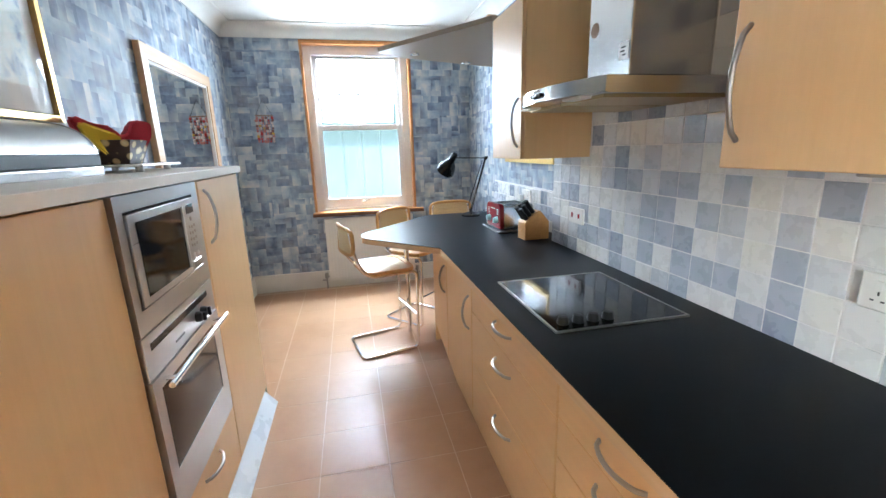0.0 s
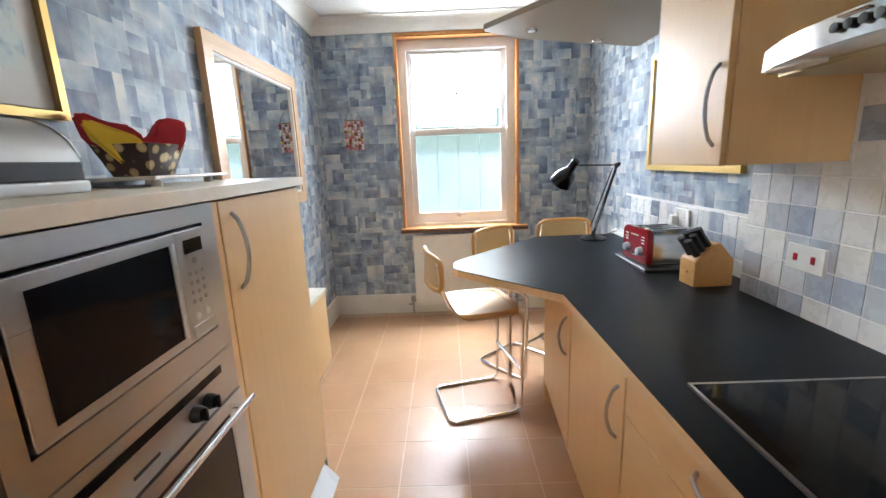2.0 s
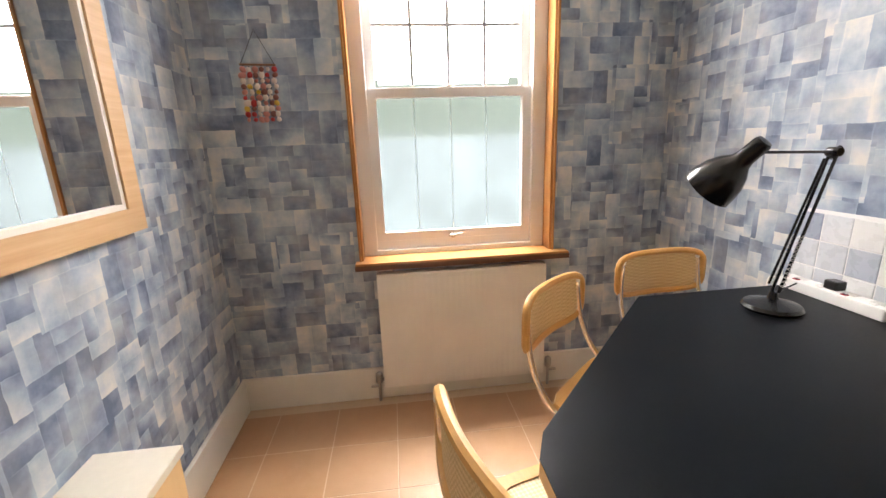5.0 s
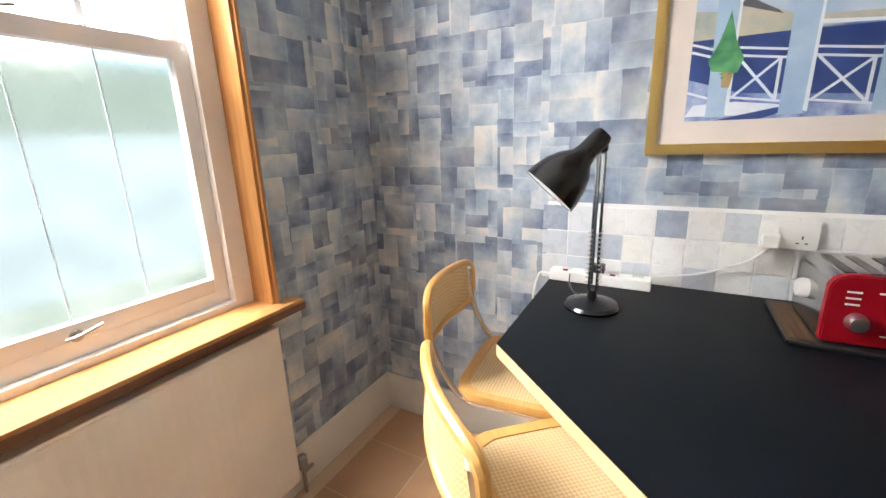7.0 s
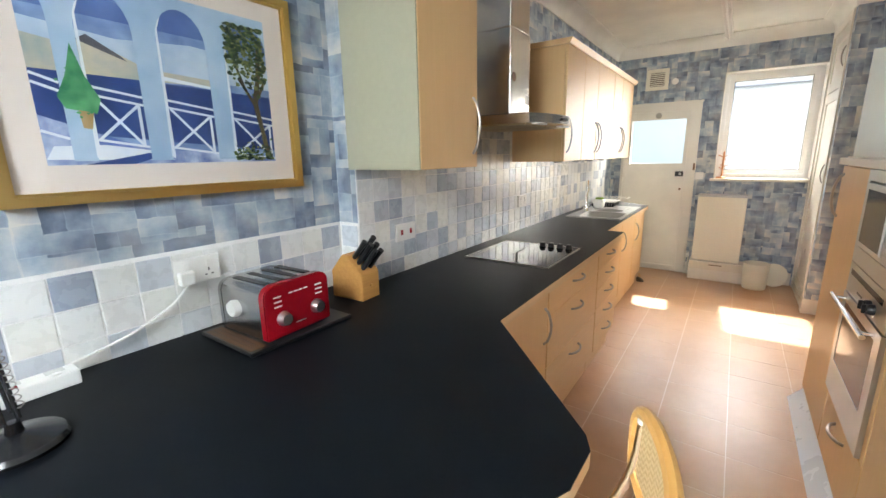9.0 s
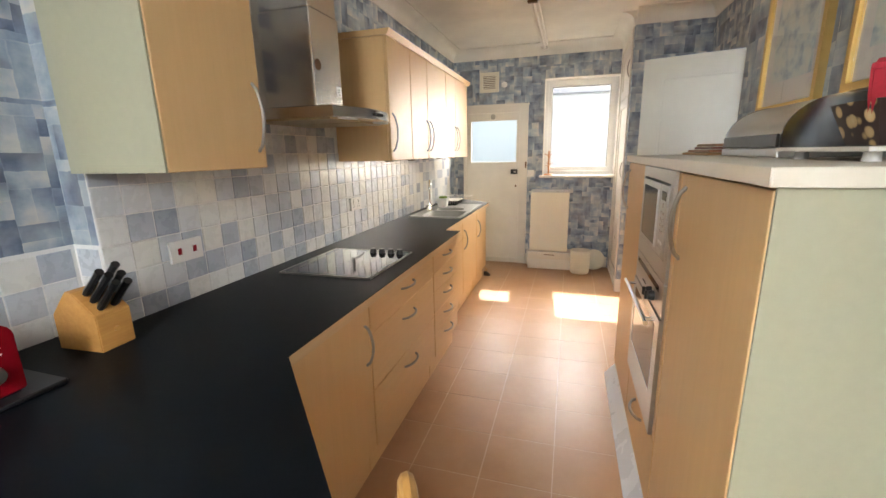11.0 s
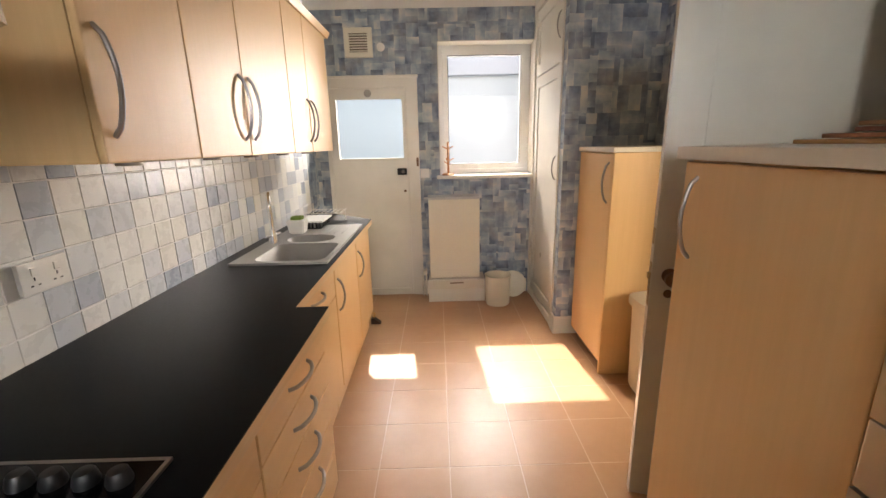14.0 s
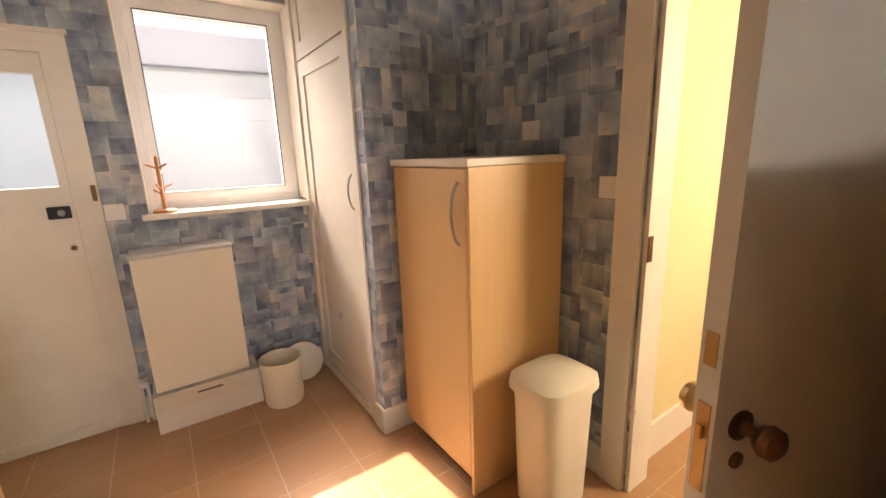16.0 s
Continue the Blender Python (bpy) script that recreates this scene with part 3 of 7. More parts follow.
def hall_door():
    """The open panelled door, hinged at the wall by the tall units."""
    hinge, edge = Vector((WEST_BACK + 0.01, 0.30, 0)), Vector((-0.365, 0.085, 0))
    w = (edge - hinge).length
    turn = math.degrees(math.atan2(edge.y - hinge.y, edge.x - hinge.x))
    d = thing("door_1", tuple(hinge), "cream panelled hall door standing wide open", "door", turn=turn)
    tagged(d, kind="structure")
    s, t, h = 0.105, 0.02, 2.03
    bm = boxes(((0, -t, 0.008), (s, t, h)), ((w - s, -t, 0.008), (w, t, h)), ((s, -t, 0.008), (w - s, t, 0.21)), ((s, -t, h - 0.11), (w - s, t, h)))
    part("leaf_frame", bm, DOOR_PAINT, d, local=True)
    for z0, z1 in ((0.21, h - 0.11),):
        bm = box((s, -0.006, z0), (w - s, 0.006, z1))
        for sgn in (-1, 1):
            box((s + 0.02, min(sgn * 0.006, sgn * 0.009), z0 + 0.02), (w - s - 0.02, max(sgn * 0.006, sgn * 0.009), z1 - 0.02), bm=bm)
        part("panel", bm, DOOR_PAINT, d, local=True)
        for sgn in (1, -1):
            part("moulding", ring_frame(lambda u, v, e: (u, e, v), s, w - s, z0, z1, sgn * 0.0062, sgn * 0.016, 0.016), DOOR_PAINT, d, local=True)
    for sgn in (1, -1):
        y = sgn * t
        ax = "y" if sgn > 0 else "-y"
        prof = [(0.028, 0), (0.028, 0.004), (0.012, 0.008), (0.010, 0.028), (0.022, 0.034), (0.029, 0.046), (0.027, 0.060), (0.014, 0.068), (0.001, 0.069)]
        part("door_knob", lathe(prof, (w - 0.062, y, 0.985), ax, 24), BRONZE if sgn > 0 else BRASS, d, "aged brass door knob", True, True)
        part("keyhole_cover", lathe([(0.016, 0), (0.016, 0.004), (0.010, 0.007), (0.001, 0.008)], (w - 0.062, y, 0.915), ax, 18), BRONZE, d, "", True, True)
    part("lock_plate", boxes(((w, -0.012, 0.86), (w + 0.002, 0.012, 1.03))), BRASS, d, "worn brass lock plate", local=True)
    part("latch_bolt", box((w + 0.002, -0.006, 0.965), (w + 0.010, 0.006, 0.99), 0.001), BRASS, d, local=True)
    part("night_latch_plate", box((w, -0.011, 1.10), (w + 0.002, 0.011, 1.16)), BRASS, d, local=True)
    return d


hall_door()
strike = thing("strike_plate", (WEST_BACK, DY0, 1.20), "dark metal strike plate in the door casing", "strike plate")
part("plate", box((WEST_BACK - 0.03, DY0 + 0.015, 1.03), (WEST_BACK + 0.003, DY0 + 0.019, 1.13), 0.001), BRONZE, strike)


def closet_door():
    d = thing("closet_door", (CX, SOUTH + 0.5, 0.05), "white built-in cupboard door in the corner", "cupboard door")
    tagged(d, kind="structure")
    y0, y1 = SOUTH + 0.06, CY - 0.09
    part("casing", boxes(((CX - 0.06, SOUTH + 0.001, 0.0), (CX + 0.012, y0, 2.62)), ((CX - 0.06, y1 - 0.05, 0.0), (CX + 0.012, y1, 2.62)), ((CX - 0.06, y0, 2.56), (CX + 0.012, y1 - 0.05, 2.62)), ((CX - 0.06, y0, 0.0), (CX + 0.006, y1 - 0.05, 0.06))), WHITE_GLOSS, d)
    for z0, z1, handle in ((0.07, 2.02, 1.28), (2.03, 2.55, 2.28)):
        leaf = part("leaf", frame_x(CX - 0.03, CX - 0.002, y0 + 0.004, y1 - 0.054, z0, z1, 0.09), WHITE_GLOSS, d)
        part("panel", box((CX - 0.025, y0 + 0.094, z0 + 0.09), (CX - 0.012, y1 - 0.144, z1 - 0.09), 0.004), WHITE_GLOSS, leaf)
        part("handle", bow((CX - 0.002, y1 - 0.10, handle - 0.09), (CX - 0.002, y1 - 0.10, handle + 0.09), (1, 0, 0), 0.028, 0.005), NICKEL, leaf, "satin bow handle", True)


closet_door()


def back_door():
    d = thing("door_2", (1.05, SOUTH, 0), "cream back door with a frosted upper pane", "door")
    tagged(d, kind="structure")
    y0, y1 = SOUTH - 0.05, SOUTH + 0.012
    part("door_frame", boxes(((BX0, y0 - 0.06, 0), (BX0 + 0.035, SOUTH + 0.018, BZ)), ((BX1 - 0.035, y0 - 0.06, 0), (BX1, SOUTH + 0.018, BZ)), ((BX0 + 0.035, y0 - 0.06, BZ - 0.04), (BX1 - 0.035, SOUTH + 0.018, BZ)),
                             ((BX0 - 0.07, SOUTH, 0), (BX0, SOUTH + 0.022, BZ + 0.045)), ((BX0, SOUTH, BZ), (BX1 + 0.05, SOUTH + 0.022, BZ + 0.045)), ((BX0 - 0.08, SOUTH, BZ + 0.045), (BX1 + 0.06, SOUTH + 0.034, BZ + 0.065))), WHITE_GLOSS, d)
    x0, x1, z0, z1 = BX0 + 0.037, BX1 - 0.037, 0.003, BZ - 0.042
    gx0, gx1, gz0, gz1 = 0.735, 1.335, 1.36, 1.885
    part("leaf", boxes(((x0, y0, z0), (gx0, y1, z1)), ((gx1, y0, z0), (x1, y1, z1)), ((gx0, y0, z0), (gx1, y1, gz0)), ((gx0, y0, gz1), (gx1, y1, z1))), WHITE_GLOSS, d)
    pane = part("pane", box((gx0, SOUTH - 0.028, gz0), (gx1, SOUTH - 0.022, gz1)), FROST, d, "frosted glass pane")
    pane.visible_shadow = False
    part("lock_case", box((0.712, y1, 1.205), (0.80, y1 + 0.03, 1.265), 0.004), BLACK_PLASTIC, d, "black night latch")
    part("lock_knob", lathe([(0.014, 0), (0.016, 0.012), (0.012, 0.02)], (0.745, y1 + 0.03, 1.235), "y", 16), NICKEL, d, "", True)
    part("keyhole_cover", lathe([(0.013, 0), (0.012, 0.006), (0.001, 0.007)], (0.735, y1, 1.05), "y", 16), BRONZE, d, "", True)
    part("name_plate", lathe([(0.034, 0), (0.030, 0.006), (0.001, 0.007)], (1.04, y1, 1.935), "y", 20), NICKEL, d, "oval metal plate", True)
    part("weather_bar", box((x0 + 0.02, y1, 0.05), (x1 - 0.02, y1 + 0.018, 0.075), 0.003), WHITE_GLOSS, d)
    part("stay", box((BX0 - 0.062, SOUTH + 0.022, 1.28), (BX0 - 0.042, SOUTH + 0.03, 1.36)), BRONZE, d)


back_door()


def casement():
    """The white window beside the back door."""
    w = thing("window_1", (0, SOUTH - 0.2, SZ0), "white plastic casement window with a tiled sill", "window")
    tagged(w, kind="structure")
    y0, y1 = SOUTH - 0.215, SOUTH - 0.15
    part("window_frame", frame_bars(y0, y1, SX0, SX1, SZ0 + 0.02, SZ1, 0.045), UPVC, w)
    part("sash", frame_bars(y0 + 0.01, y1 + 0.012, SX0 + 0.047, SX1 - 0.047, SZ0 + 0.067, SZ1 - 0.047, 0.05), UPVC, w)
    pane = part("pane", box((SX0 + 0.097, y0 + 0.03, SZ0 + 0.117), (SX1 - 0.097, y0 + 0.036, SZ1 - 0.097)), GLASS, w)
    pane.visible_shadow = False
    part("gasket", frame_bars(y1 + 0.004, y1 + 0.0135, SX0 + 0.093, SX1 - 0.093, SZ0 + 0.113, SZ1 - 0.093, 0.005), BLACK_PLASTIC, w)
    part("reveal", boxes(((SX0, y1, SZ0 + 0.03), (SX0 + 0.006, SOUTH + 0.004, SZ1)), ((SX1 - 0.006, y1, SZ0 + 0.03), (SX1, SOUTH + 0.004, SZ1)), ((SX0 + 0.006, y1, SZ1 - 0.006), (SX1 - 0.006, SOUTH + 0.004, SZ1))), WHITE_GLOSS, w)
    part("window_sill", box((SX0, y1, SZ0 - 0.012), (SX1 + 0.03, SOUTH + 0.085, SZ0 + 0.018), 0.005, 2), WHITE_GLOSS, w)
    part("handle", boxes(((0.0, y1 + 0.012, SZ0 + 0.085), (0.03, y1 + 0.022, SZ0 + 0.105)), ((-0.08, y1 + 0.022, SZ0 + 0.088), (0.02, y1 + 0.034, SZ0 + 0.102))), UPVC, w)


casement()


def sash_window():
    w = thing("window_2", (0.47, NORTH, WZ0), "white sash window in a varnished wooden surround", "window")
    tagged(w, kind="structure")
    yf = NORTH + 0.135
    # varnished lining, architrave and sill
    part("lining", boxes(((WX0, NORTH - 0.004, WZ0), (WX0 + 0.014, yf, WZ1)), ((WX1 - 0.014, NORTH - 0.004, WZ0), (WX1, yf, WZ1)), ((WX0 + 0.014, NORTH - 0.004, WZ1 - 0.014), (WX1 - 0.014, yf, WZ1))), OAK_UP, w, "varnished oak lining")
    part("architrave", boxes(((WX0 - 0.008, NORTH - 0.016, WZ0 - 0.005), (WX0 + 0.002, NORTH, WZ1 + 0.018)), ((WX1 - 0.002, NORTH - 0.016, WZ0 - 0.005), (WX1 + 0.010, NORTH, WZ1 + 0.018)), ((WX0 + 0.002, NORTH - 0.016, WZ1 - 0.002), (WX1 - 0.002, NORTH, WZ1 + 0.018))), OAK_UP, w, "narrow oak architrave")
    part("window_sill", box((-0.105, NORTH - 0.065, WZ0 - 0.035), (1.115, yf, WZ0 + 0.004), 0.006, 2), OAK, w, "varnished oak window board")
    part("sill_nosing", box((-0.107, NORTH - 0.069, WZ0 - 0.037), (1.117, NORTH - 0.0652, WZ0 - 0.008), 0.001), DARK_OAK, w, "dark brown front edge")
    a, b = WX0 + 0.014, WX1 - 0.014
    # painted frame and the two sashes
    part("window_frame", boxes(((a, yf - 0.03, WZ0), (a + 0.076, yf + 0.10, WZ1 - 0.014)), ((b - 0.076, yf - 0.03, WZ0), (b, yf + 0.10, WZ1 - 0.014)), ((a + 0.076, yf - 0.03, WZ1 - 0.10), (b - 0.076, yf + 0.10, WZ1 - 0.014)), ((a + 0.076, yf - 0.03, WZ0), (b - 0.076, yf + 0.10, WZ0 + 0.03))), SASH_PAINT, w)
    a, b = a + 0.076, b - 0.076
    low = part("lower_sash", frame_bars(yf, yf + 0.04, a, b, WZ0 + 0.03, 1.79, 0.05), SASH_PAINT, w)
    part("bottom_rail", box((a + 0.05, yf + 0.002, WZ0 + 0.08), (b - 0.05, yf + 0.038, 0.99)), SASH_PAINT, low)
    p = part("pane", box((a + 0.05, yf + 0.018, 0.99), (b - 0.05, yf + 0.023, 1.74)), FROST2, low, "misted glass pane")
    p.visible_shadow = False
    up = part("upper_sash", frame_bars(yf + 0.044, yf + 0.084, a, b, 1.75, WZ1 - 0.07, 0.05), SASH_PAINT, w)
    p = part("pane", box((a + 0.05, yf + 0.062, 1.80), (b - 0.05, yf + 0.066, WZ1 - 0.15)), GLASS, up)
    p.visible_shadow = False
    for i in (1, 2, 3):
        x = a + 0.05 + (b - a - 0.1) * i / 4
        part("glazing_bar", box((x - 0.009, yf + 0.050, 1.80), (x + 0.009, yf + 0.074, WZ1 - 0.15)), LEAD, up)
        part("glazing_bar", box((x - 0.0018, yf + 0.028, 0.99), (x + 0.0018, yf + 0.033, 1.74)), LEAD_PALE, low)
    part("glazing_bar", box((a + 0.05, yf + 0.055, 2.112), (b - 0.05, yf + 0.073, 2.128)), LEAD, up)
    for z in (1.795, 0.955):
        bm = lathe([(0.018, 0), (0.016, 0.006), (0.008, 0.010), (0.007, 0.02)], (0.47, yf if z < 1 else yf + 0.02, z), "-y", 14)
        sweep([(0.44, yf - 0.014 if z < 1 else yf + 0.006, z), (0.47, yf - 0.02 if z < 1 else yf, z + 0.002), (0.53, yf - 0.018 if z < 1 else yf + 0.002, z + 0.016)], 0.005, 8, bm)
        part("fastener", bm, NICKEL, w, "metal sash fastener", True)


FROST2 = glass_material("misted_glass", 0.26, (0.93, 0.98, 0.98))
LEAD = plain("grey_glazing_bar", (0.42, 0.42, 0.42), 0.5)
# paler copy of the bar grey: the lower pane's haze is in the colour
LEAD_PALE = plain("hazed_glazing_bar", (0.64, 0.70, 0.72), 0.5)
sash_window()

# what lies outside the windows


# Outdoor surfaces: mottled colour with some glow of its own added.
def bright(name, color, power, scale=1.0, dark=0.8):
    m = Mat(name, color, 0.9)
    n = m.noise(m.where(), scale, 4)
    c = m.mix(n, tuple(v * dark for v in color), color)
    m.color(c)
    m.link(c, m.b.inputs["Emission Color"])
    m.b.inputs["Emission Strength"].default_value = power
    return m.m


# garden haze is put into the bluish colour; garden and hedge glow faintly
structure("backdrop_garden", box((-6, 9.0, -0.12), (7, 9.1, 1.62)), bright("hazed_garden", (0.19, 0.255, 0.30), 0.05, 1.9, 0.25), "garden backdrop beyond the sash window, haze in its colour, faintly glowing", "backdrop")
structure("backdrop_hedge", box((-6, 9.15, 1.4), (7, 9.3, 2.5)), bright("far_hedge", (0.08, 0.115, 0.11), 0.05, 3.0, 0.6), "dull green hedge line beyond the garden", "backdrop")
# strongly glowing panel that stands for the white sky
structure("backdrop_sky", box((-20, 52.0, -1), (20, 52.4, 30)), bright("white_sky", (0.93, 0.97, 1.0), 2.4, 0.1, 0.97), "glowing white panel for the sky beyond the garden", "backdrop")
neighbour = thing("neighbour_house", (0, -6.2, -0.12), "white rendered neighbouring wall with a grey gutter", "house")
# the neighbour's wall and fascia get a faint added glow
GLOWING_RENDER = bright("glowing_white_render", (0.44, 0.46, 0.48), 0.05, 1.5, 0.93)
part("wall", box((-5, -6.4, -0.12), (6, -6.2, 2.62)), GLOWING_RENDER, neighbour)
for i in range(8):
    part("board", box((-5, -6.2, 0.2 + 0.3 * i), (6, -6.185, 0.4985 + 0.3 * i), 0.001), GLOWING_RENDER, neighbour)
part("fascia", box((-5, -6.2, 2.62), (6, -6.05, 3.05), 0.01), bright("glowing_grey_fascia", (0.24, 0.25, 0.28), 0.03, 2, 0.95), neighbour, "grey gutter board")
part("roof", box((-5, -7.6, 3.05), (6, -6.1, 3.35)), GLOWING_RENDER, neighbour)

# ---------------------------------------------------------------- right-hand units
HOB_F, SINK_F, WT = 0.862, 0.985, 0.91


def handle_v(parent, x, y, z0, z1, out=-1):
    part("handle", bow((x, y, z0), (x, y, z1), (out, 0, 0), 0.036, 0.0062), NICKEL, parent, "satin metal bow handle", True)


def handle_h(parent, x, y0, y1, z, out=-1):
    part("handle", bow((x, y0, z), (x, y1, z), (out, 0, 0), 0.036, 0.0062), NICKEL, parent, "satin metal bow handle", True)


def base_unit(y0, y1, front, fronts, label, back=TILE_X - 0.02, ztop=0.868):
    """A base cabinet; fronts are (z0, z1, handle) with handle 'h', 'n', 's' or ''."""
    u = thing("base_cabinet", ((front + back) / 2, (y0 + y1) / 2, 0), label, "cabinet", "base cabinets along the tiled wall")
    part("body", box((front + 0.021, y0 + 0.001, 0.15), (back, y1 - 0.001, ztop)), CARCASS, u)
    part("plinth", box((front + 0.045, y0 + 0.001, 0.0), (front + 0.063, y1 - 0.001, 0.15)), BEECH_SIDE, u)
    for z0, z1, h in fronts:
        kind = "drawer_front" if h == "h" else "door"
        f = part(kind, box((front, y0 + 0.0025, z0), (front + 0.019, y1 - 0.0025, z1), 0.0035, 2), BEECH if h != "h" else BEECH_SIDE, u)
        m = (y0 + y1) / 2
        if h == "h":
            zz = z1 - 0.055 if z1 - z0 < 0.2 else z1 - 0.07
            handle_h(f, front, m - 0.085, m + 0.085, zz)
        elif h in ("n", "s"):
            y = y1 - 0.045 if h == "n" else y0 + 0.045
            handle_v(f, front, y, z1 - 0.27, z1 - 0.085)
    return u


three = [(0.155, 0.44, "h"), (0.444, 0.715, "h"), (0.719, 0.866, "h")]
five = [(0.155, 0.31, "h"), (0.314, 0.455, "h"), (0.459, 0.60, "h"), (0.604, 0.735, "h"), (0.739, 0.866, "h")]
base_unit(1.63, 2.18, HOB_F, [(0.155, 0.866, "s")], "beech-effect base cabinet with one door and a bow handle")
base_unit(0.735, 1.625, HOB_F, three, "wide beech-effect drawer unit under the hob")
base_unit(0.15, 0.73, HOB_F, five, "narrow beech-effect unit of five drawers")
base_unit(-0.53, 0.145, SINK_F, [(0.155, 0.70, ""), (0.704, 0.866, "h")], "beech-effect drawer-line cabinet beside the sink", ztop=0.70)
base_unit(-1.13, -0.535, SINK_F, [(0.155, 0.866, "n")], "beech-effect sink cabinet with one door", ztop=0.70)
base_unit(-1.66, -1.135, SINK_F, [(0.155, 0.866, "n")], "beech-effect end cabinet next to the back door")


def corner_unit():
    """The angled cabinet under the breakfast bar."""
    u = thing("angled_base_cabinet", (1.1, 2.5, 0), "angled beech-effect cabinet under the breakfast bar", "cabinet", "base cabinets along the tiled wall")
    part("body", prism([(0.885, 2.20), (0.93, 2.80), (1.55, 2.80), (1.55, 2.20)], 0.15, 0.868), CARCASS, u)
    d = part("door", prism([(0.862, 2.186), (0.90, 2.815), (0.919, 2.813), (0.881, 2.186)], 0.155, 0.866, 0.003), BEECH, u)
    part("handle", bow((0.866, 2.25, 0.60), (0.866, 2.25, 0.785), (-1, 0.06, 0), 0.036, 0.0062), NICKEL, d, "satin metal bow handle", True)
    part("plinth", prism([(0.91, 2.20), (0.945, 2.80), (0.96, 2.80), (0.925, 2.20)], 0.0, 0.15), BEECH_SIDE, u)
    part("end_panel", box((0.90, 2.80, 0.0), (1.60, 2.818, 0.868), 0.002), BEECH, u)


corner_unit()

# black worktop with its breakfast bar
NORTH_PART = [(0.832, 2.20), (0.388, 2.665), (0.366, 2.71), (0.368, 2.83), (0.40, 2.90), (1.01, 3.556), (1.60, 3.562), (PIC_X, 3.562), (PIC_X, 2.17), (TILE_X, 2.17), (TILE_X, -0.44), (0.958, -0.44), (0.958, 0.145), (0.836, 0.145)]
SOUTH_PART = [(TILE_X, -1.10), (TILE_X, SOUTH + 0.27), (1.50, SOUTH + 0.27), (0.958, -1.69), (0.958, -1.10)]
SIDES = [[(0.958, -1.10), (1.0, -1.10), (1.0, -0.44), (0.958, -0.44)], [(1.395, -1.10), (TILE_X, -1.10), (TILE_X, -0.44), (1.395, -0.44)]]
top = thing("worktop", (1.2, 1.0, 0.87), "charcoal laminate worktop with a pale wood edge", "worktop")


def plates(z0, z1):
    bm = bmesh.new()
    for poly in (NORTH_PART, SOUTH_PART, *SIDES):
        prism(poly, z0, z1, bm=bm)
    return bm


part("slab", plates(0.870, 0.9065), BEECH_EDGE, top, "pale wood core and edge")
part("surface", plates(0.9065, WT), BLACK_TOP, top, "charcoal laminate")
leg = thing("bar_support_post", (0.62, 2.84, 0), "chrome support post under the breakfast bar", "support post")
part("tube", lathe([(0.019, 0.0), (0.019, 0.86), (0.05, 0.862), (0.05, 0.869)], (0.72, 3.02, 0), "z", 20), CHROME, leg, "", True)


def hob():
    h = thing("ceramic_hob", (1.19, 1.175, WT), "black glass hob with a steel rim and four knobs", "hob")
    x0, x1, y0, y1 = 0.937, 1.449, 0.897, 1.45
    part("rim", boxes(((x0, y0, WT), (x0 + 0.008, y1, WT + 0.007)), ((x1 - 0.008, y0, WT), (x1, y1, WT + 0.007)), ((x0 + 0.008, y0, WT), (x1 - 0.008, y0 + 0.008, WT + 0.007)), ((x0 + 0.008, y1 - 0.008, WT), (x1 - 0.008, y1, WT + 0.007))), NICKEL, h)
    part("glass_plate", box((x0 + 0.008, y0 + 0.008, WT), (x1 - 0.008, y1 - 0.008, WT + 0.006)), BLACK_GLASS, h)
    for i in range(4):
        part("knob", lathe([(0.020, 0), (0.021, 0.006), (0.017, 0.022), (0.015, 0.026), (0.001, 0.027)], (0.992 + 0.057 * i, 0.955, WT + 0.006), "z", 18), BLACK_PLASTIC, h, "", True)


hob()


def wall_unit(y0, y1, front, handle, label, z0=1.446, z1=2.20, back=TILE_X - 0.002):
    u = thing("wall_cabinet", ((front + back) / 2, (y0 + y1) / 2, z0), label, "cabinet", "wall cabinets")
    part("body", box((front + 0.021, y0, z0), (back, y1, z1)), BEECH, u)
    d = part("door", box((front, y0 + 0.002, z0), (front + 0.02, y1 - 0.002, z1), 0.004, 2), BEECH, u)
    y = y1 - 0.04 if handle == "n" else y0 + 0.04
    handle_v(d, front, y, z0 + 0.06, z0 + 0.30)
    return u


UF = 1.175
for y0, y1, h in ((0.20, 0.592, "n"), (-0.17, 0.198, "s"), (-0.70, -0.172, "n"), (-1.03, -0.702, "s"), (-1.53, -1.032, "n")):
    wall_unit(y0, y1, UF, h, "beech-effect wall cabinet with a closed door")
end_cab = wall_unit(1.775, 2.20, UF, "s", "beech-effect wall cabinet beside the hood")
part("end_panel", box((UF + 0.002, 2.2002, 1.446), (TILE_X - 0.002, 2.207, 2.20)), CARCASS, end_cab, "pale cream end panel")
rail = thing("cornice_rail", (UF, -0.5, 2.2), "beech cornice along the wall cabinets", "cornice")
part("moulding", side_prism([(UF - 0.03, 2.235), (UF - 0.012, 2.2), (UF + 0.03, 2.2), (UF + 0.03, 2.235)], -1.58, 0.612), BEECH_SIDE, rail)
part("return", box((UF + 0.03, 0.592, 2.2), (TILE_X - 0.004, 0.612, 2.235)), BEECH_SIDE, rail)
for y in (0.35, -0.10, -0.45, -0.86, -1.3):
    lampy = thing("under_cabinet_light", (1.30, y, 1.44), "small puck light under a wall cabinet", "light", "puck lights")
    part("housing", lathe([(0.034, 0), (0.034, 0.008), (0.030, 0.012)], (1.30, y, 1.4335), "z", 18), NICKEL, lampy, "", True)


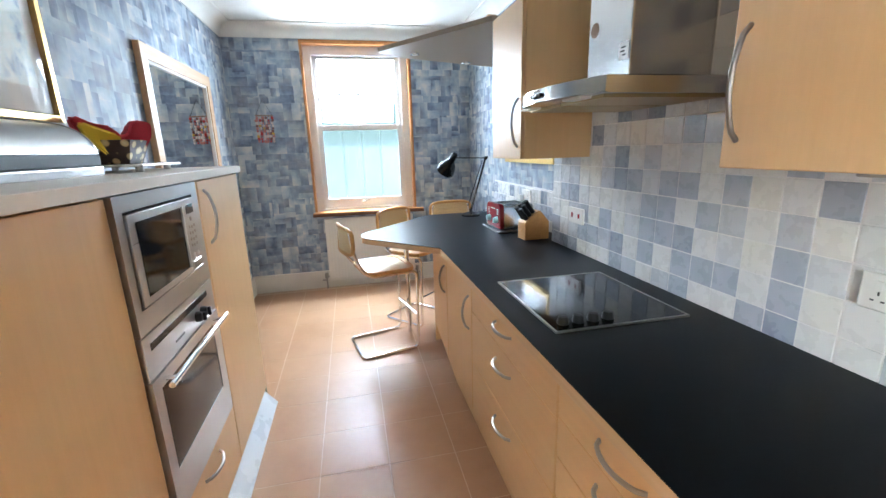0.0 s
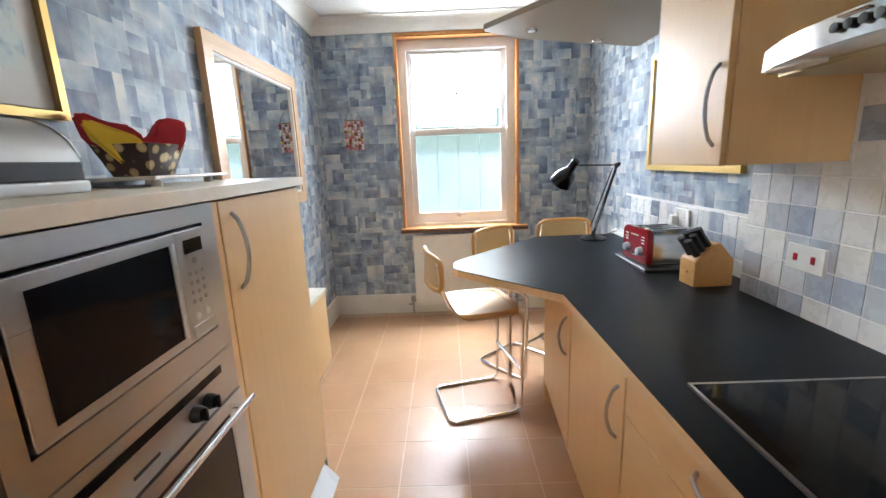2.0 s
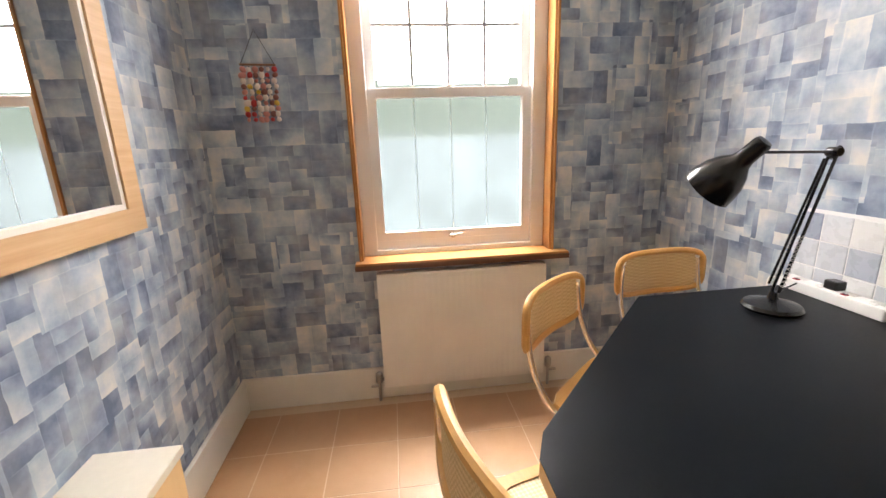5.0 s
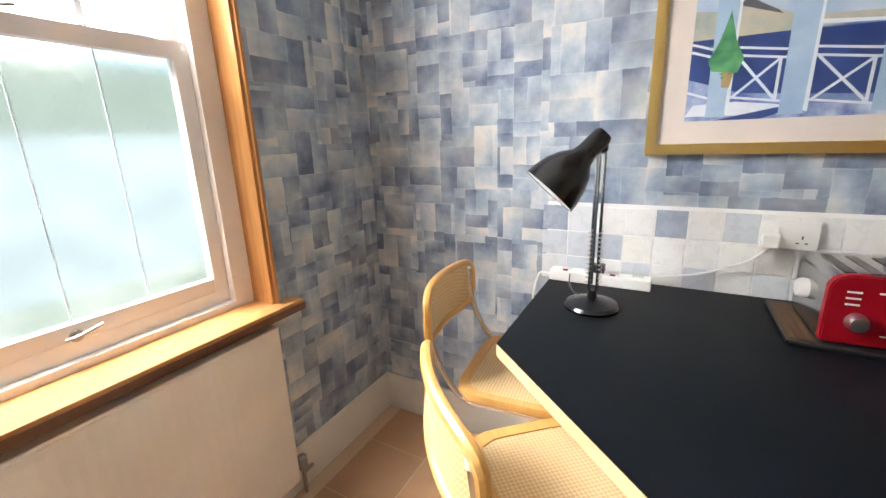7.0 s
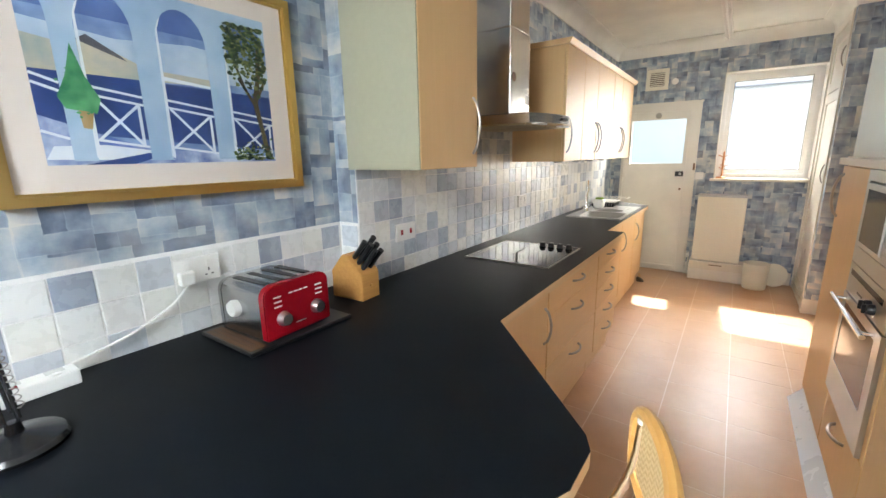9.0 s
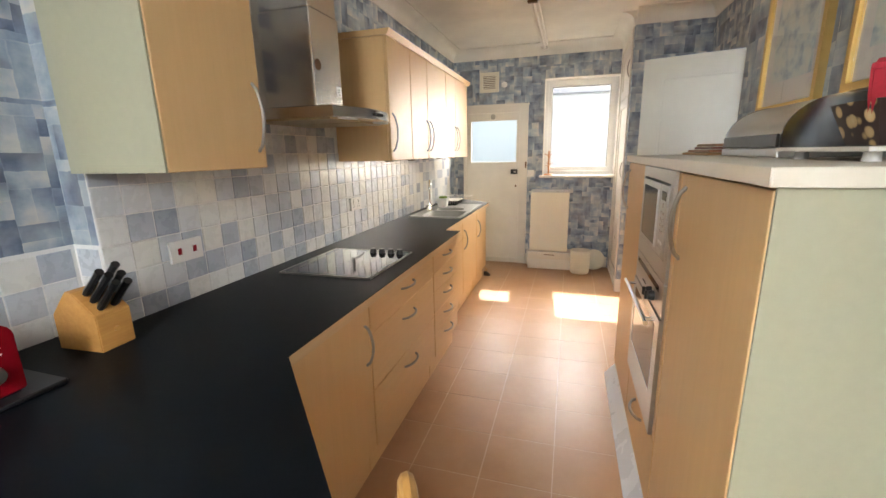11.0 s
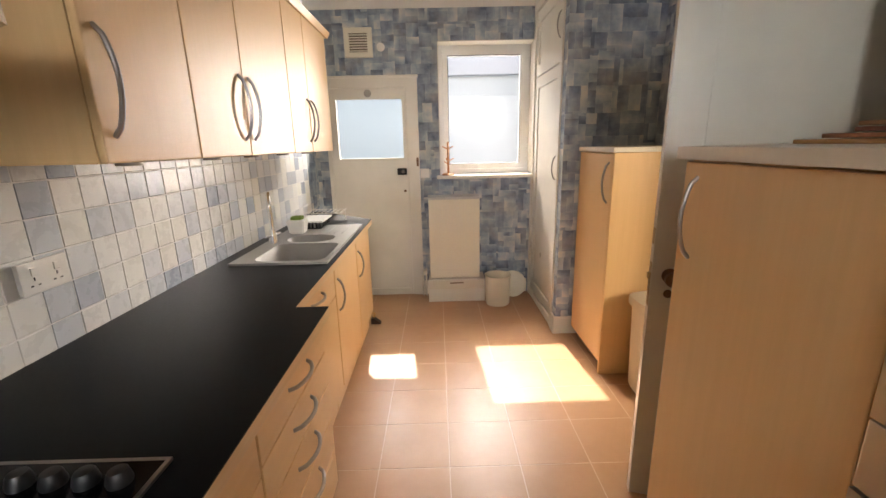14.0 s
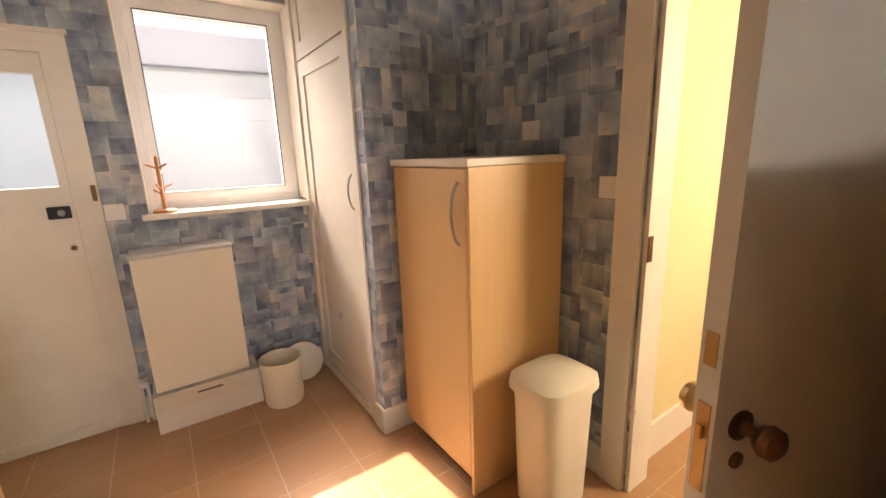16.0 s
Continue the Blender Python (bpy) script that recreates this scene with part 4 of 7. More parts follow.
def canopy():
    """The flat lighting board over the breakfast bar."""
    c = thing("canopy_board", (1.2, 2.9, 2.2), "beech canopy board over the bar with two spotlights", "canopy")
    poly = [(1.172, 2.21), (0.585, 3.02), (0.60, 3.06), (0.82, 3.23), (1.66, 3.535), (PIC_X - 0.003, 3.535), (PIC_X - 0.003, 2.21)]
    # the underside's shade is put into the whole board's darker colour
    part("board", prism(poly, 2.205, 2.235, 0.003), plain("canopy_underside_shade", (0.33, 0.27, 0.20), 0.5), c)
    part("edge", boxes(((1.15, 2.207, 2.2365), (1.2, 2.26, 2.239))), BEECH_EDGE, c)
    for x, y in ((0.86, 3.04), (1.34, 3.33)):
        s = part("spotlight", lathe([(0.034, -0.012), (0.036, -0.004), (0.036, 0.0)], (x, y, 2.205), "z", 20), CHROME, c, "chrome spotlight", True)
        part("lens", lathe([(0.022, -0.014), (0.022, -0.0125)], (x, y, 2.205), "z", 16), WHITE_PLASTIC, s)


canopy()


def hood():
    h = thing("cooker_hood", (1.3, 1.175, 1.62), "brushed steel chimney cooker hood with a curved front", "cooker hood")
    cy, half = 1.178, 0.296
    arc = []
    for k in range(17):
        s = k / 16
        y = cy + half - 2 * half * s
        arc.append((0.978 + 0.075 * ((y - cy) / half) ** 2, y))
    poly = [(TILE_X - 0.002, cy + half)] + arc + [(TILE_X - 0.002, cy - half)]
    bm = bmesh.new()
    lows = [bm.verts.new((x + (0.012 if 0 < i < len(poly) - 1 else 0), y, 1.653)) for i, (x, y) in enumerate(poly)]
    mids = [bm.verts.new((x, y, 1.656)) for x, y in poly]
    tops = [bm.verts.new((x + (0.003 if 0 < i < len(poly) - 1 else 0), y, 1.700)) for i, (x, y) in enumerate(poly)]
    ups = [bm.verts.new((x + 0.018 if x < 1.5 else x, cy + (y - cy) * 0.98, 1.704)) for x, y in poly]
    n = len(poly)
    for r0, r1 in ((lows, mids), (mids, tops), (tops, ups)):
        for i in range(n):
            j = (i + 1) % n
            bm.faces.new((r0[i], r0[j], r1[j], r1[i]))
    bm.faces.new(lows[::-1]), bm.faces.new(ups)
    part("visor", bm, HOOD_STEEL, h, "", True)
    x0, x1, y0, y1 = 1.244, TILE_X - 0.002, 1.048, 1.302
    part("chimney", box((x0, y0, 1.702), (x1, y1, 2.16), 0.006, 2), HOOD_STEEL, h)
    part("chimney_sleeve", box((x0 + 0.006, y0 + 0.006, 2.16), (x1, y1 - 0.006, CEIL - 0.002), 0.006, 2), HOOD_STEEL, h)
    part("filter", boxes(((1.08, 0.93, 1.645), (1.52, 1.185, 1.6527)), ((1.08, 1.20, 1.645), (1.52, 1.46, 1.6527))), FILTER, h)
    for i in range(4):
        part("button", lathe([(0.008, 0), (0.008, 0.008), (0.001, 0.009)], (0.9795, 1.214 - 0.024 * i, 1.678), "-x", 12), BLACK_PLASTIC, h, "", True)
    for yy in (1.02, 1.37):
        part("lamp_lens", box((1.02, yy - 0.05, 1.647), (1.065, yy + 0.05, 1.6527), 0.001), WHITE_PLASTIC, h, "unlit lamp lens")
    label = part("sticker", box((1.2425, 1.058, 1.782), (1.244, 1.106, 1.836)), WHITE_PLASTIC, h, "white paper label")
    for dy, dz, w in ((0.014, 0.036, 0.022), (0.018, 0.024, 0.022), (0.012, 0.012, 0.016)):
        part("print_mark", box((1.2420, 1.058 + dy, 1.782 + dz), (1.2426, 1.058 + dy + w, 1.787 + dz)), BLACK_PLASTIC, label)
    part("badge", lathe([(0.026, 0), (0.025, 0.0012), (0.001, 0.0014)], (1.2438, 1.262, 1.915), "-x", 24), BRONZE, h, "small dark oval badge", True)
    part("maker_mark", box((0.9765, 1.165, 1.692), (0.980, 1.215, 1.6955)), BRONZE, h)


hood()

# ---------------------------------------------------------------- left-hand units
TF = -0.29
TB = WEST + 0.003


def tall_door(y0, y1, handle, label):
    u = thing("tall_cabinet", (-0.55, (y0 + y1) / 2, 0), label, "cabinet", "waist-high units")
    part("body", box((TB, y0 + 0.001, 0.12), (TF - 0.021, y1 - 0.001, 1.415)), BEECH, u)
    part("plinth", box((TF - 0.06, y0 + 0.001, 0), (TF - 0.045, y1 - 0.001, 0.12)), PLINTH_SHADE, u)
    d = part("door", box((TF - 0.02, y0 + 0.002, 0.10), (TF, y1 - 0.002, 1.410), 0.004, 2), BEECH, u)
    y = y0 + 0.065 if handle == "s" else y1 - 0.065
    part("handle", bow((TF, y, 1.14), (TF, y, 1.37), (1, 0, 0), 0.036, 0.0065), NICKEL, d, "satin metal bow handle", True)
    return u


tall_door(0.355, 0.965, "s", "beech-effect tall cabinet beside the hall door")
north_tall = tall_door(1.625, 2.26, "s", "beech-effect tall cabinet beside the oven")
part("end_panel", box((TB, 2.2605, 0.0), (TF - 0.003, 2.2665, 1.415)), CARCASS, north_tall, "pale cream end panel")


def oven_unit():
    y0, y1 = 0.967, 1.623
    u = thing("oven_housing", (-0.55, 1.295, 0), "beech-effect housing for oven and microwave", "cabinet", "waist-high units")
    part("side_panel", box((TB, y0, 0.12), (TF - 0.022, y0 + 0.03, 1.415)), BEECH, u)
    part("side_panel", box((TB, y1 - 0.03, 0.12), (TF - 0.022, y1, 1.415)), BEECH, u)
    part("back_panel", box((TB, y0 + 0.03, 0.12), (TB + 0.01, y1 - 0.03, 1.415)), CARCASS, u)
    part("top_rail", box((TF - 0.30, y0 + 0.03, 1.401), (TF - 0.023, y1 - 0.03, 1.415)), BEECH_SIDE, u)
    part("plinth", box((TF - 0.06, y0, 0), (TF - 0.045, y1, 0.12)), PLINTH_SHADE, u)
    d = part("drawer_front", box((TF - 0.02, y0 + 0.002, 0.10), (TF, y1 - 0.002, 0.40), 0.004, 2), BEECH, u)
    part("handle", bow((TF, 1.21, 0.335), (TF, 1.38, 0.335), (1, 0, 0), 0.036, 0.0065), NICKEL, d, "satin metal bow handle", True)

    a, b = 0.973, 1.577
    part("side_strip", box((TF - 0.02, b + 0.002, 0.402), (TF, y1 - 0.002, 1.41), 0.003, 2), BEECH, u)
    mw = thing("built_in_microwave", (-0.45, 1.295, 1.04), "built-in microwave with a wide brushed steel trim", "microwave")
    x = TF + 0.010
    ga, gb, gz0, gz1 = 1.012, 1.522, 1.086, 1.367
    part("trim_frame", surround(TF - 0.02, x, (a, b, 1.018, 1.412), (ga, gb, gz0, gz1)), BRUSHED, mw)
    part("case", box((TB + 0.02, a + 0.03, 1.05), (TF - 0.022, b - 0.03, 1.40)), BLACK_PLASTIC, mw)
    ia, ib = ga + 0.006, gb - 0.006
    cy = 1.402
    door = part("door", box((TF - 0.015, ia, gz0 + 0.007), (x + 0.006, cy - 0.0015, gz1 - 0.008), 0.003, 2), BRUSHED, mw)
    part("window", box((x + 0.0062, 1.055, 1.115), (x + 0.0072, cy - 0.027, 1.334)), BLACK_GLASS, door)
    part("grip", box((x + 0.006, cy - 0.024, 1.112), (x + 0.013, cy - 0.014, 1.338), 0.003, 2), ALUMINIUM, door)
    panel = part("control_panel", box((TF - 0.015, cy, gz0 + 0.007), (x + 0.005, ib, gz1 - 0.008), 0.003, 2), BRUSHED, mw)
    part("display", box((x + 0.0052, cy + 0.026, 1.303), (x + 0.0062, ib - 0.018, 1.336)), BLACK_GLASS, panel)
    part("dial_button", lathe([(0.009, 0), (0.008, 0.003), (0.001, 0.0035)], (x + 0.005, cy + 0.058, 1.283), "x", 14), NICKEL, panel, "", True)
    for r in range(4):
        for c in range(3):
            part("button", lathe([(0.0062, 0), (0.0055, 0.002), (0.001, 0.0024)], (x + 0.005, cy + 0.034 + 0.024 * c, 1.255 - 0.023 * r - 0.003 * (c % 2)), "x", 10), NICKEL, panel, "", True)
    for c in range(2):
        part("button", lathe([(0.0095, 0), (0.0085, 0.003), (0.001, 0.0035)], (x + 0.005, cy + 0.038 + 0.040 * c, 1.148), "x", 14), ALUMINIUM, panel, "", True)
    part("open_button", box((x + 0.0052, cy + 0.012, 1.096), (x + 0.0075, ib - 0.010, 1.128), 0.002), BRUSHED, panel)

    ov = thing("built_in_oven", (-0.45, 1.295, 0.45), "built-in steel oven with a dark glass door", "oven")
    part("case", box((TB + 0.02, a + 0.01, 0.42), (TF - 0.022, b - 0.01, 1.01)), BLACK_PLASTIC, ov)
    p = part("control_panel", box((TF - 0.018, a, 0.882), (x, b, 1.014), 0.003, 2), BRUSHED, ov)
    part("display", box((x, a + 0.040, 0.964), (x + 0.0015, b - 0.075, 0.986)), BLACK_GLASS, p, "black display strip")
    for yy, r, l in ((1.215, 0.007, 0.03), (1.40, 0.020, 0.022), (1.455, 0.020, 0.022)):
        if r < 0.01:
            part("vent_slot", box((x, yy - 0.045, 0.914), (x + 0.003, yy + 0.03, 0.922), 0.001), BLACK_PLASTIC, p)
        else:
            k = part("knob", lathe([(r, 0), (r, 0.012), (r * 0.8, l), (0.001, l + 0.001)], (x, yy - 0.03, 0.925), "x", 20), BLACK_PLASTIC, p, "", True)
            part("grip", box((x + l, yy - 0.03 - 0.004, 0.908), (x + l + 0.012, yy - 0.03 + 0.004, 0.942), 0.002), BLACK_PLASTIC, k)
    od = part("door", surround(TF - 0.018, x + 0.004, (a, b, 0.41, 0.878), (1.022, 1.507, 0.552, 0.838)), BRUSHED, ov)
    part("window", box((TF - 0.016, 1.022, 0.552), (x + 0.002, 1.507, 0.838)), OVEN_GLASS, od)
    bar = part("handle", sweep([(x + 0.045, a + 0.02, 0.858), (x + 0.045, b - 0.02, 0.858)], 0.0095, 12), CHROME, od, "round chrome bar handle", True)
    for yy in (a + 0.07, b - 0.07):
        part("bracket", sweep([(x + 0.002, yy, 0.858), (x + 0.045, yy, 0.858)], 0.007, 10), CHROME, bar, "", True)


oven_unit()
shelf = thing("counter_top", (-0.55, 1.3, 1.415), "pale cream top over the waist-high units", "worktop")
part("slab", box((TB, 0.337, 1.4165), (TF + 0.015, 2.282, 1.452), 0.003, 2), CREAM_TOP, shelf)
part("front_edging", box((TF + 0.0155, 0.337, 1.418), (TF + 0.018, 2.282, 1.4505)), CREAM_EDGE, shelf, "pale cream front edging")
strip = thing("loose_plinth", (-0.2, 1.5, 0), "loose pale grey plinth strip leaning along the units", "plinth")
part("strip", side_prism([(-0.236, 0.0), (-0.231, 0.0), (-0.326, 0.119), (-0.331, 0.119)], 0.37, 2.23), PALE_STRIP, strip)


def low_cabinet():
    u = thing("low_cabinet", (-0.69, 2.85, 0), "low shallow cream cabinet with two doors", "cabinet")
    y0, y1, x, h = 2.29, 3.36, -0.565, 0.60
    part("body", box((TB, y0, 0.06), (x - 0.019, y1, h)), CREAM_TOP, u)
    part("plinth", box((TB, y0, 0), (x - 0.05, y1 - 0.02, 0.06)), PLINTH_SHADE, u)
    part("top", box((TB, y0, h), (x + 0.01, y1 + 0.008, h + 0.028), 0.004, 2), CREAM_TOP, u)
    m = 2.885
    for a, b, hy in ((y0, m, m - 0.035), (m, y1, m + 0.035)):
        d = part("door", box((x - 0.018, a + 0.002, 0.07), (x, b - 0.002, h - 0.004), 0.003, 2), BEECH, u)
        part("handle", bow((x, hy, 0.36), (x, hy, 0.555), (1, 0, 0), 0.034, 0.006), NICKEL, d, "satin metal bow handle", True)


low_cabinet()


def wall_mirror():
    m = thing("wall_mirror", (WEST, 3.2, 1.22), "large wall mirror in a plain light wood frame", "mirror")
    x0, x1, y0, y1, z0, z1 = WEST + 0.002, WEST + 0.036, 2.58, 3.815, 1.225, 2.15
    part("mirror_frame", frame_x(x0, x1, y0, y1, z0, z1, 0.082), PINE, m)
    part("inner_slip", frame_x(x0, x1 - 0.008, y0 + 0.082, y1 - 0.082, z0 + 0.082, z1 - 0.082, 0.018), MAT_BOARD, m)
    part("glass", box((x0, y0 + 0.1, z0 + 0.1), (x0 + 0.014, y1 - 0.1, z1 - 0.1)), MIRROR, m, "silvered mirror glass")


wall_mirror()


def west_picture(y0, y1, z0, label, seed):
    p = thing("framed_picture", (WEST, (y0 + y1) / 2, z0), label, "picture", "pair of gilt-framed pictures")
    x0, x1, z1 = WEST + 0.002, WEST + 0.03, 2.32
    part("picture_frame", frame_x(x0, x1, y0, y1, z0, z1, 0.024), GOLD, p)
    part("mount", box((x0, y0 + 0.024, z0 + 0.03), (x0 + 0.010, y1 - 0.03, z1 - 0.03)), MAT_BOARD, p)
    art = painting_material("garden_watercolour", [(0.3, (0.20, 0.25, 0.36)), (0.40, (0.40, 0.47, 0.50)), (0.50, (0.62, 0.66, 0.60)), (0.64, (0.70, 0.68, 0.58)), (0.75, (0.80, 0.78, 0.74))], 14, seed)
    part("print", box((x0 + 0.010, y0 + 0.085, z0 + 0.12), (x0 + 0.012, y1 - 0.085, z1 - 0.11)), art, p, "soft blue and cream garden print")
    g = part("glazing", box((x0 + 0.016, y0 + 0.03, z0 + 0.03), (x0 + 0.018, y1 - 0.03, z1 - 0.03)), PICTURE_GLASS, p)
    g.visible_shadow = False


west_picture(1.375, 1.785, 1.655, "upright gilt-framed watercolour above the bread bin", 3)
west_picture(0.71, 1.215, 1.64, "upright gilt-framed watercolour nearer the hall door", 8)


def bread_bin():
    b = thing("bread_bin", (-0.6, 1.35, 1.452), "brushed steel roll-top bread bin", "bread bin")
    y0, y1, x0, x1, z = 1.04, 1.55, -0.80, -0.575, 1.452
    part("base", box((x0, y0, z), (x1 + 0.012, y1, z + 0.03), 0.006, 2), BRUSHED, b)
    prof = [(x0, z + 0.03), (x1, z + 0.03), (x1 + 0.004, z + 0.06)] + [(x1 - 0.15 + 0.155 * math.cos(a), z + 0.06 + 0.125 * math.sin(a)) for a in [k * math.pi / 18 for k in range(1, 10)]] + [(x0, z + 0.185)]
    part("roll_lid", side_prism(prof, y0 + 0.008, y1 - 0.008), BRUSHED, b, "", True)
    for yy in (y0, y1 - 0.008):
        part("end_cheek", side_prism([(px, pz + 0.004 if pz > z + 0.04 else pz) for px, pz in prof], yy, yy + 0.008), POLISHED, b)
    part("front_band", box((x1 + 0.003, y0 + 0.012, z + 0.032), (x1 + 0.012, y1 - 0.012, z + 0.075), 0.003), BLACK_PLASTIC, b, "black front grip")


bread_bin()


def fruit_bowl():
    t = thing("serving_board", (-0.58, 1.87, 1.452), "pale board on small feet under the bowl", "board")
    part("tray", box((-0.795, 1.70, 1.473), (-0.50, 2.10, 1.4835), 0.003, 2), plain("pale_board", (0.70, 0.66, 0.60), 0.25), t)
    for fx, fy in ((-0.76, 1.76), (-0.76, 2.04), (-0.54, 1.76), (-0.54, 2.04)):
        part("foot", lathe([(0.016, 0), (0.014, 0.0205)], (fx, fy, 1.4525), "z", 14), WHITE_PLASTIC, t, "", True)
    bowl = thing("bowl", (-0.66, 1.885, 1.484), "dark square bowl with cream floral pattern", "bowl")
    m = Mat("dark_floral", (0.05, 0.02, 0.02), 0.3)
    v = m.t.nodes.new("ShaderNodeTexVoronoi")
    v.inputs["Scale"].default_value = 26
    m.link(m.where(), v.inputs["Vector"])
    m.color(m.ramp(v.outputs["Distance"], [(0.0, (0.70, 0.58, 0.34)), (0.36, (0.58, 0.42, 0.2)), (0.46, (0.035, 0.015, 0.015))]))
    bm = bmesh.new()
    rings = []
    for r, h in ((0.060, 0.0), (0.064, 0.003), (0.080, 0.05), (0.097, 0.100), (0.092, 0.101), (0.074, 0.05), (0.055, 0.010)):
        ring = []
        for k in range(24):
            a = 2 * math.pi * k / 24
            q = 1 / max(abs(math.cos(a)), abs(math.sin(a))) ** 0.85
            ring.append(bm.verts.new((-0.66 + r * q * math.cos(a), 1.885 + r * q * math.sin(a), 1.484 + h)))
        rings.append(ring)
    for u, w in zip(rings, rings[1:]):
        for k in range(24):
            bm.faces.new((u[k], u[(k + 1) % 24], w[(k + 1) % 24], w[k]))
    bm.faces.new(rings[0][::-1]), bm.faces.new(rings[-1])
    part("shell", bm, m.m, bowl, "", True)

    def soft(name, poly, x0, x1, mat, label, cat, seed):
        """A padded flat shape standing in the bowl; poly in y and z."""
        o = thing(name, ((x0 + x1) / 2, poly[0][0], poly[0][1]), label, cat)
        bm = bmesh.new()
        ends = [[bm.verts.new((-0.66 + 0.80 * (y - 1.885) + 0.78 * (x + 0.65), 1.885 + 0.95 * (y - 1.885) - 0.62 * (x + 0.65), z)) for y, z in poly] for x in (x0, x1)]
        bm.faces.new(ends[0]), bm.faces.new(ends[1][::-1])
        for q in range(len(poly)):
            w = (q + 1) % len(poly)
            bm.faces.new((ends[0][q], ends[1][q], ends[1][w], ends[0][w]))
        bmesh.ops.recalc_face_normals(bm, faces=bm.faces[:])
        bmesh.ops.bevel(bm, geom=bm.edges[:], offset=0.008, segments=3, affect="EDGES")
        for v in bm.verts:
            v.co += Vector((0.006, 0.004, 0.004)) * noise.noise(v.co * 28 + Vector((seed, 0, 0)))
        part("cloth" if mat is RED_CLOTH else "wrapper", bm, mat, o, "", True)

    soft("red_oven_glove", [(1.85, 1.52), (1.84, 1.588), (1.885, 1.600), (1.915, 1.618), (1.925, 1.655), (1.945, 1.672), (1.985, 1.664), (2.0, 1.65), (1.985, 1.588), (1.945, 1.52)], -0.67, -0.615, RED_CLOTH, "quilted red oven glove upright in the bowl", "oven glove", 2)
    soft("yellow_packet", [(1.835, 1.52), (1.785, 1.588), (1.762, 1.648), (1.78, 1.655), (1.875, 1.61), (1.885, 1.588), (1.87, 1.52)], -0.625, -0.60, YELLOW, "bright yellow packet leaning in the bowl", "packet", 9)
    soft("red_cloth", [(1.82, 1.53), (1.775, 1.60), (1.76, 1.672), (1.775, 1.682), (1.82, 1.655), (1.87, 1.645), (1.895, 1.61), (1.87, 1.53)], -0.675, -0.632, RED_CLOTH, "folded red cloth behind the packet", "cloth", 4)


fruit_bowl()
for i, (z, w, tone) in enumerate(((0.0, 0.15, (0.42, 0.22, 0.08)), (0.014, 0.13, (0.30, 0.12, 0.05)), (0.028, 0.11, (0.20, 0.06, 0.03)), (0.042, 0.12, (0.36, 0.18, 0.07)))):
    bd = thing("chopping_board", (-0.58, 0.86, 1.452 + z), "thin wooden board in a stack on the cream top", "board", "stacked boards")
    part("board", prism([(-0.775 + 0.01 * i, 0.80 - 2.6 * w + 0.03 * i), (-0.56 - 0.012 * i, 0.78 - 2.6 * w + 0.02 * i), (-0.565 - 0.01 * i, 0.83), (-0.77, 0.84 + 0.008 * i)], 1.4525 + z, 1.464 + z, 0.002), wood("board_wood", tone, tuple(c * 0.6 for c in tone), 1.0, 1), bd)

# ---------------------------------------------------------------- window end


def radiator():
    r = thing("radiator", (0.5, NORTH - 0.04, 0.07), "cream panel radiator under the window", "radiator")
    x0, x1, z0, z1 = 0.005, 0.985, 0.085, 0.785
    bm = bmesh.new()
    n = 58
    ys = [NORTH - 0.055 - (0.0005 if i % 2 else 0.0) for i in range(n + 1)]
    prev = None
    for i in range(n + 1):
        x = x0 + (x1 - x0) * i / n
        col = [bm.verts.new((x, NORTH - 0.052, z0)), bm.verts.new((x, ys[i], z0 + 0.03)), bm.verts.new((x, ys[i], z1 - 0.03)), bm.verts.new((x, NORTH - 0.052, z1)), bm.verts.new((x, NORTH - 0.040, z1)), bm.verts.new((x, NORTH - 0.040, z0))]
        if prev:
            for k in range(6):
                bm.faces.new((prev[k], prev[(k + 1) % 6], col[(k + 1) % 6], col[k]))
        else:
            bm.faces.new(col)
        prev = col
    bm.faces.new(prev[::-1])
    part("panel", bm, RADIATOR, r)
    part("top_grille", box((x0, NORTH - 0.058, z1 - 0.004), (x1, NORTH - 0.005, z1 + 0.01), 0.003), RADIATOR, r)
    part("bracket", box((0.3, NORTH - 0.04, 0.3), (0.33, NORTH - 0.002, 0.6)), RADIATOR, r)
    part("bracket", box((0.7, NORTH - 0.04, 0.3), (0.73, NORTH - 0.002, 0.6)), RADIATOR, r)
    for x in (-0.025, 1.015):
        bm = sweep(smooth_path([(x, NORTH - 0.045, 0.0), (x, NORTH - 0.045, 0.14), (x + (0.05 if x < 0 else -0.05), NORTH - 0.045, 0.14)], 0.02), 0.009, 10)
        lathe([(0.020, 0), (0.022, 0.01), (0.020, 0.055), (0.012, 0.062)], (x, NORTH - 0.045, 0.125), "z", 14, bm)
        sweep([(x - 0.05, NORTH - 0.045, 0.10), (x, NORTH - 0.045, 0.10)] if x < 0 else [(x, NORTH - 0.045, 0.10), (x + 0.05, NORTH - 0.045, 0.10)], 0.009, 10, bm)
        part("valve", bm, NICKEL, r, "metal radiator valve", True)


radiator()


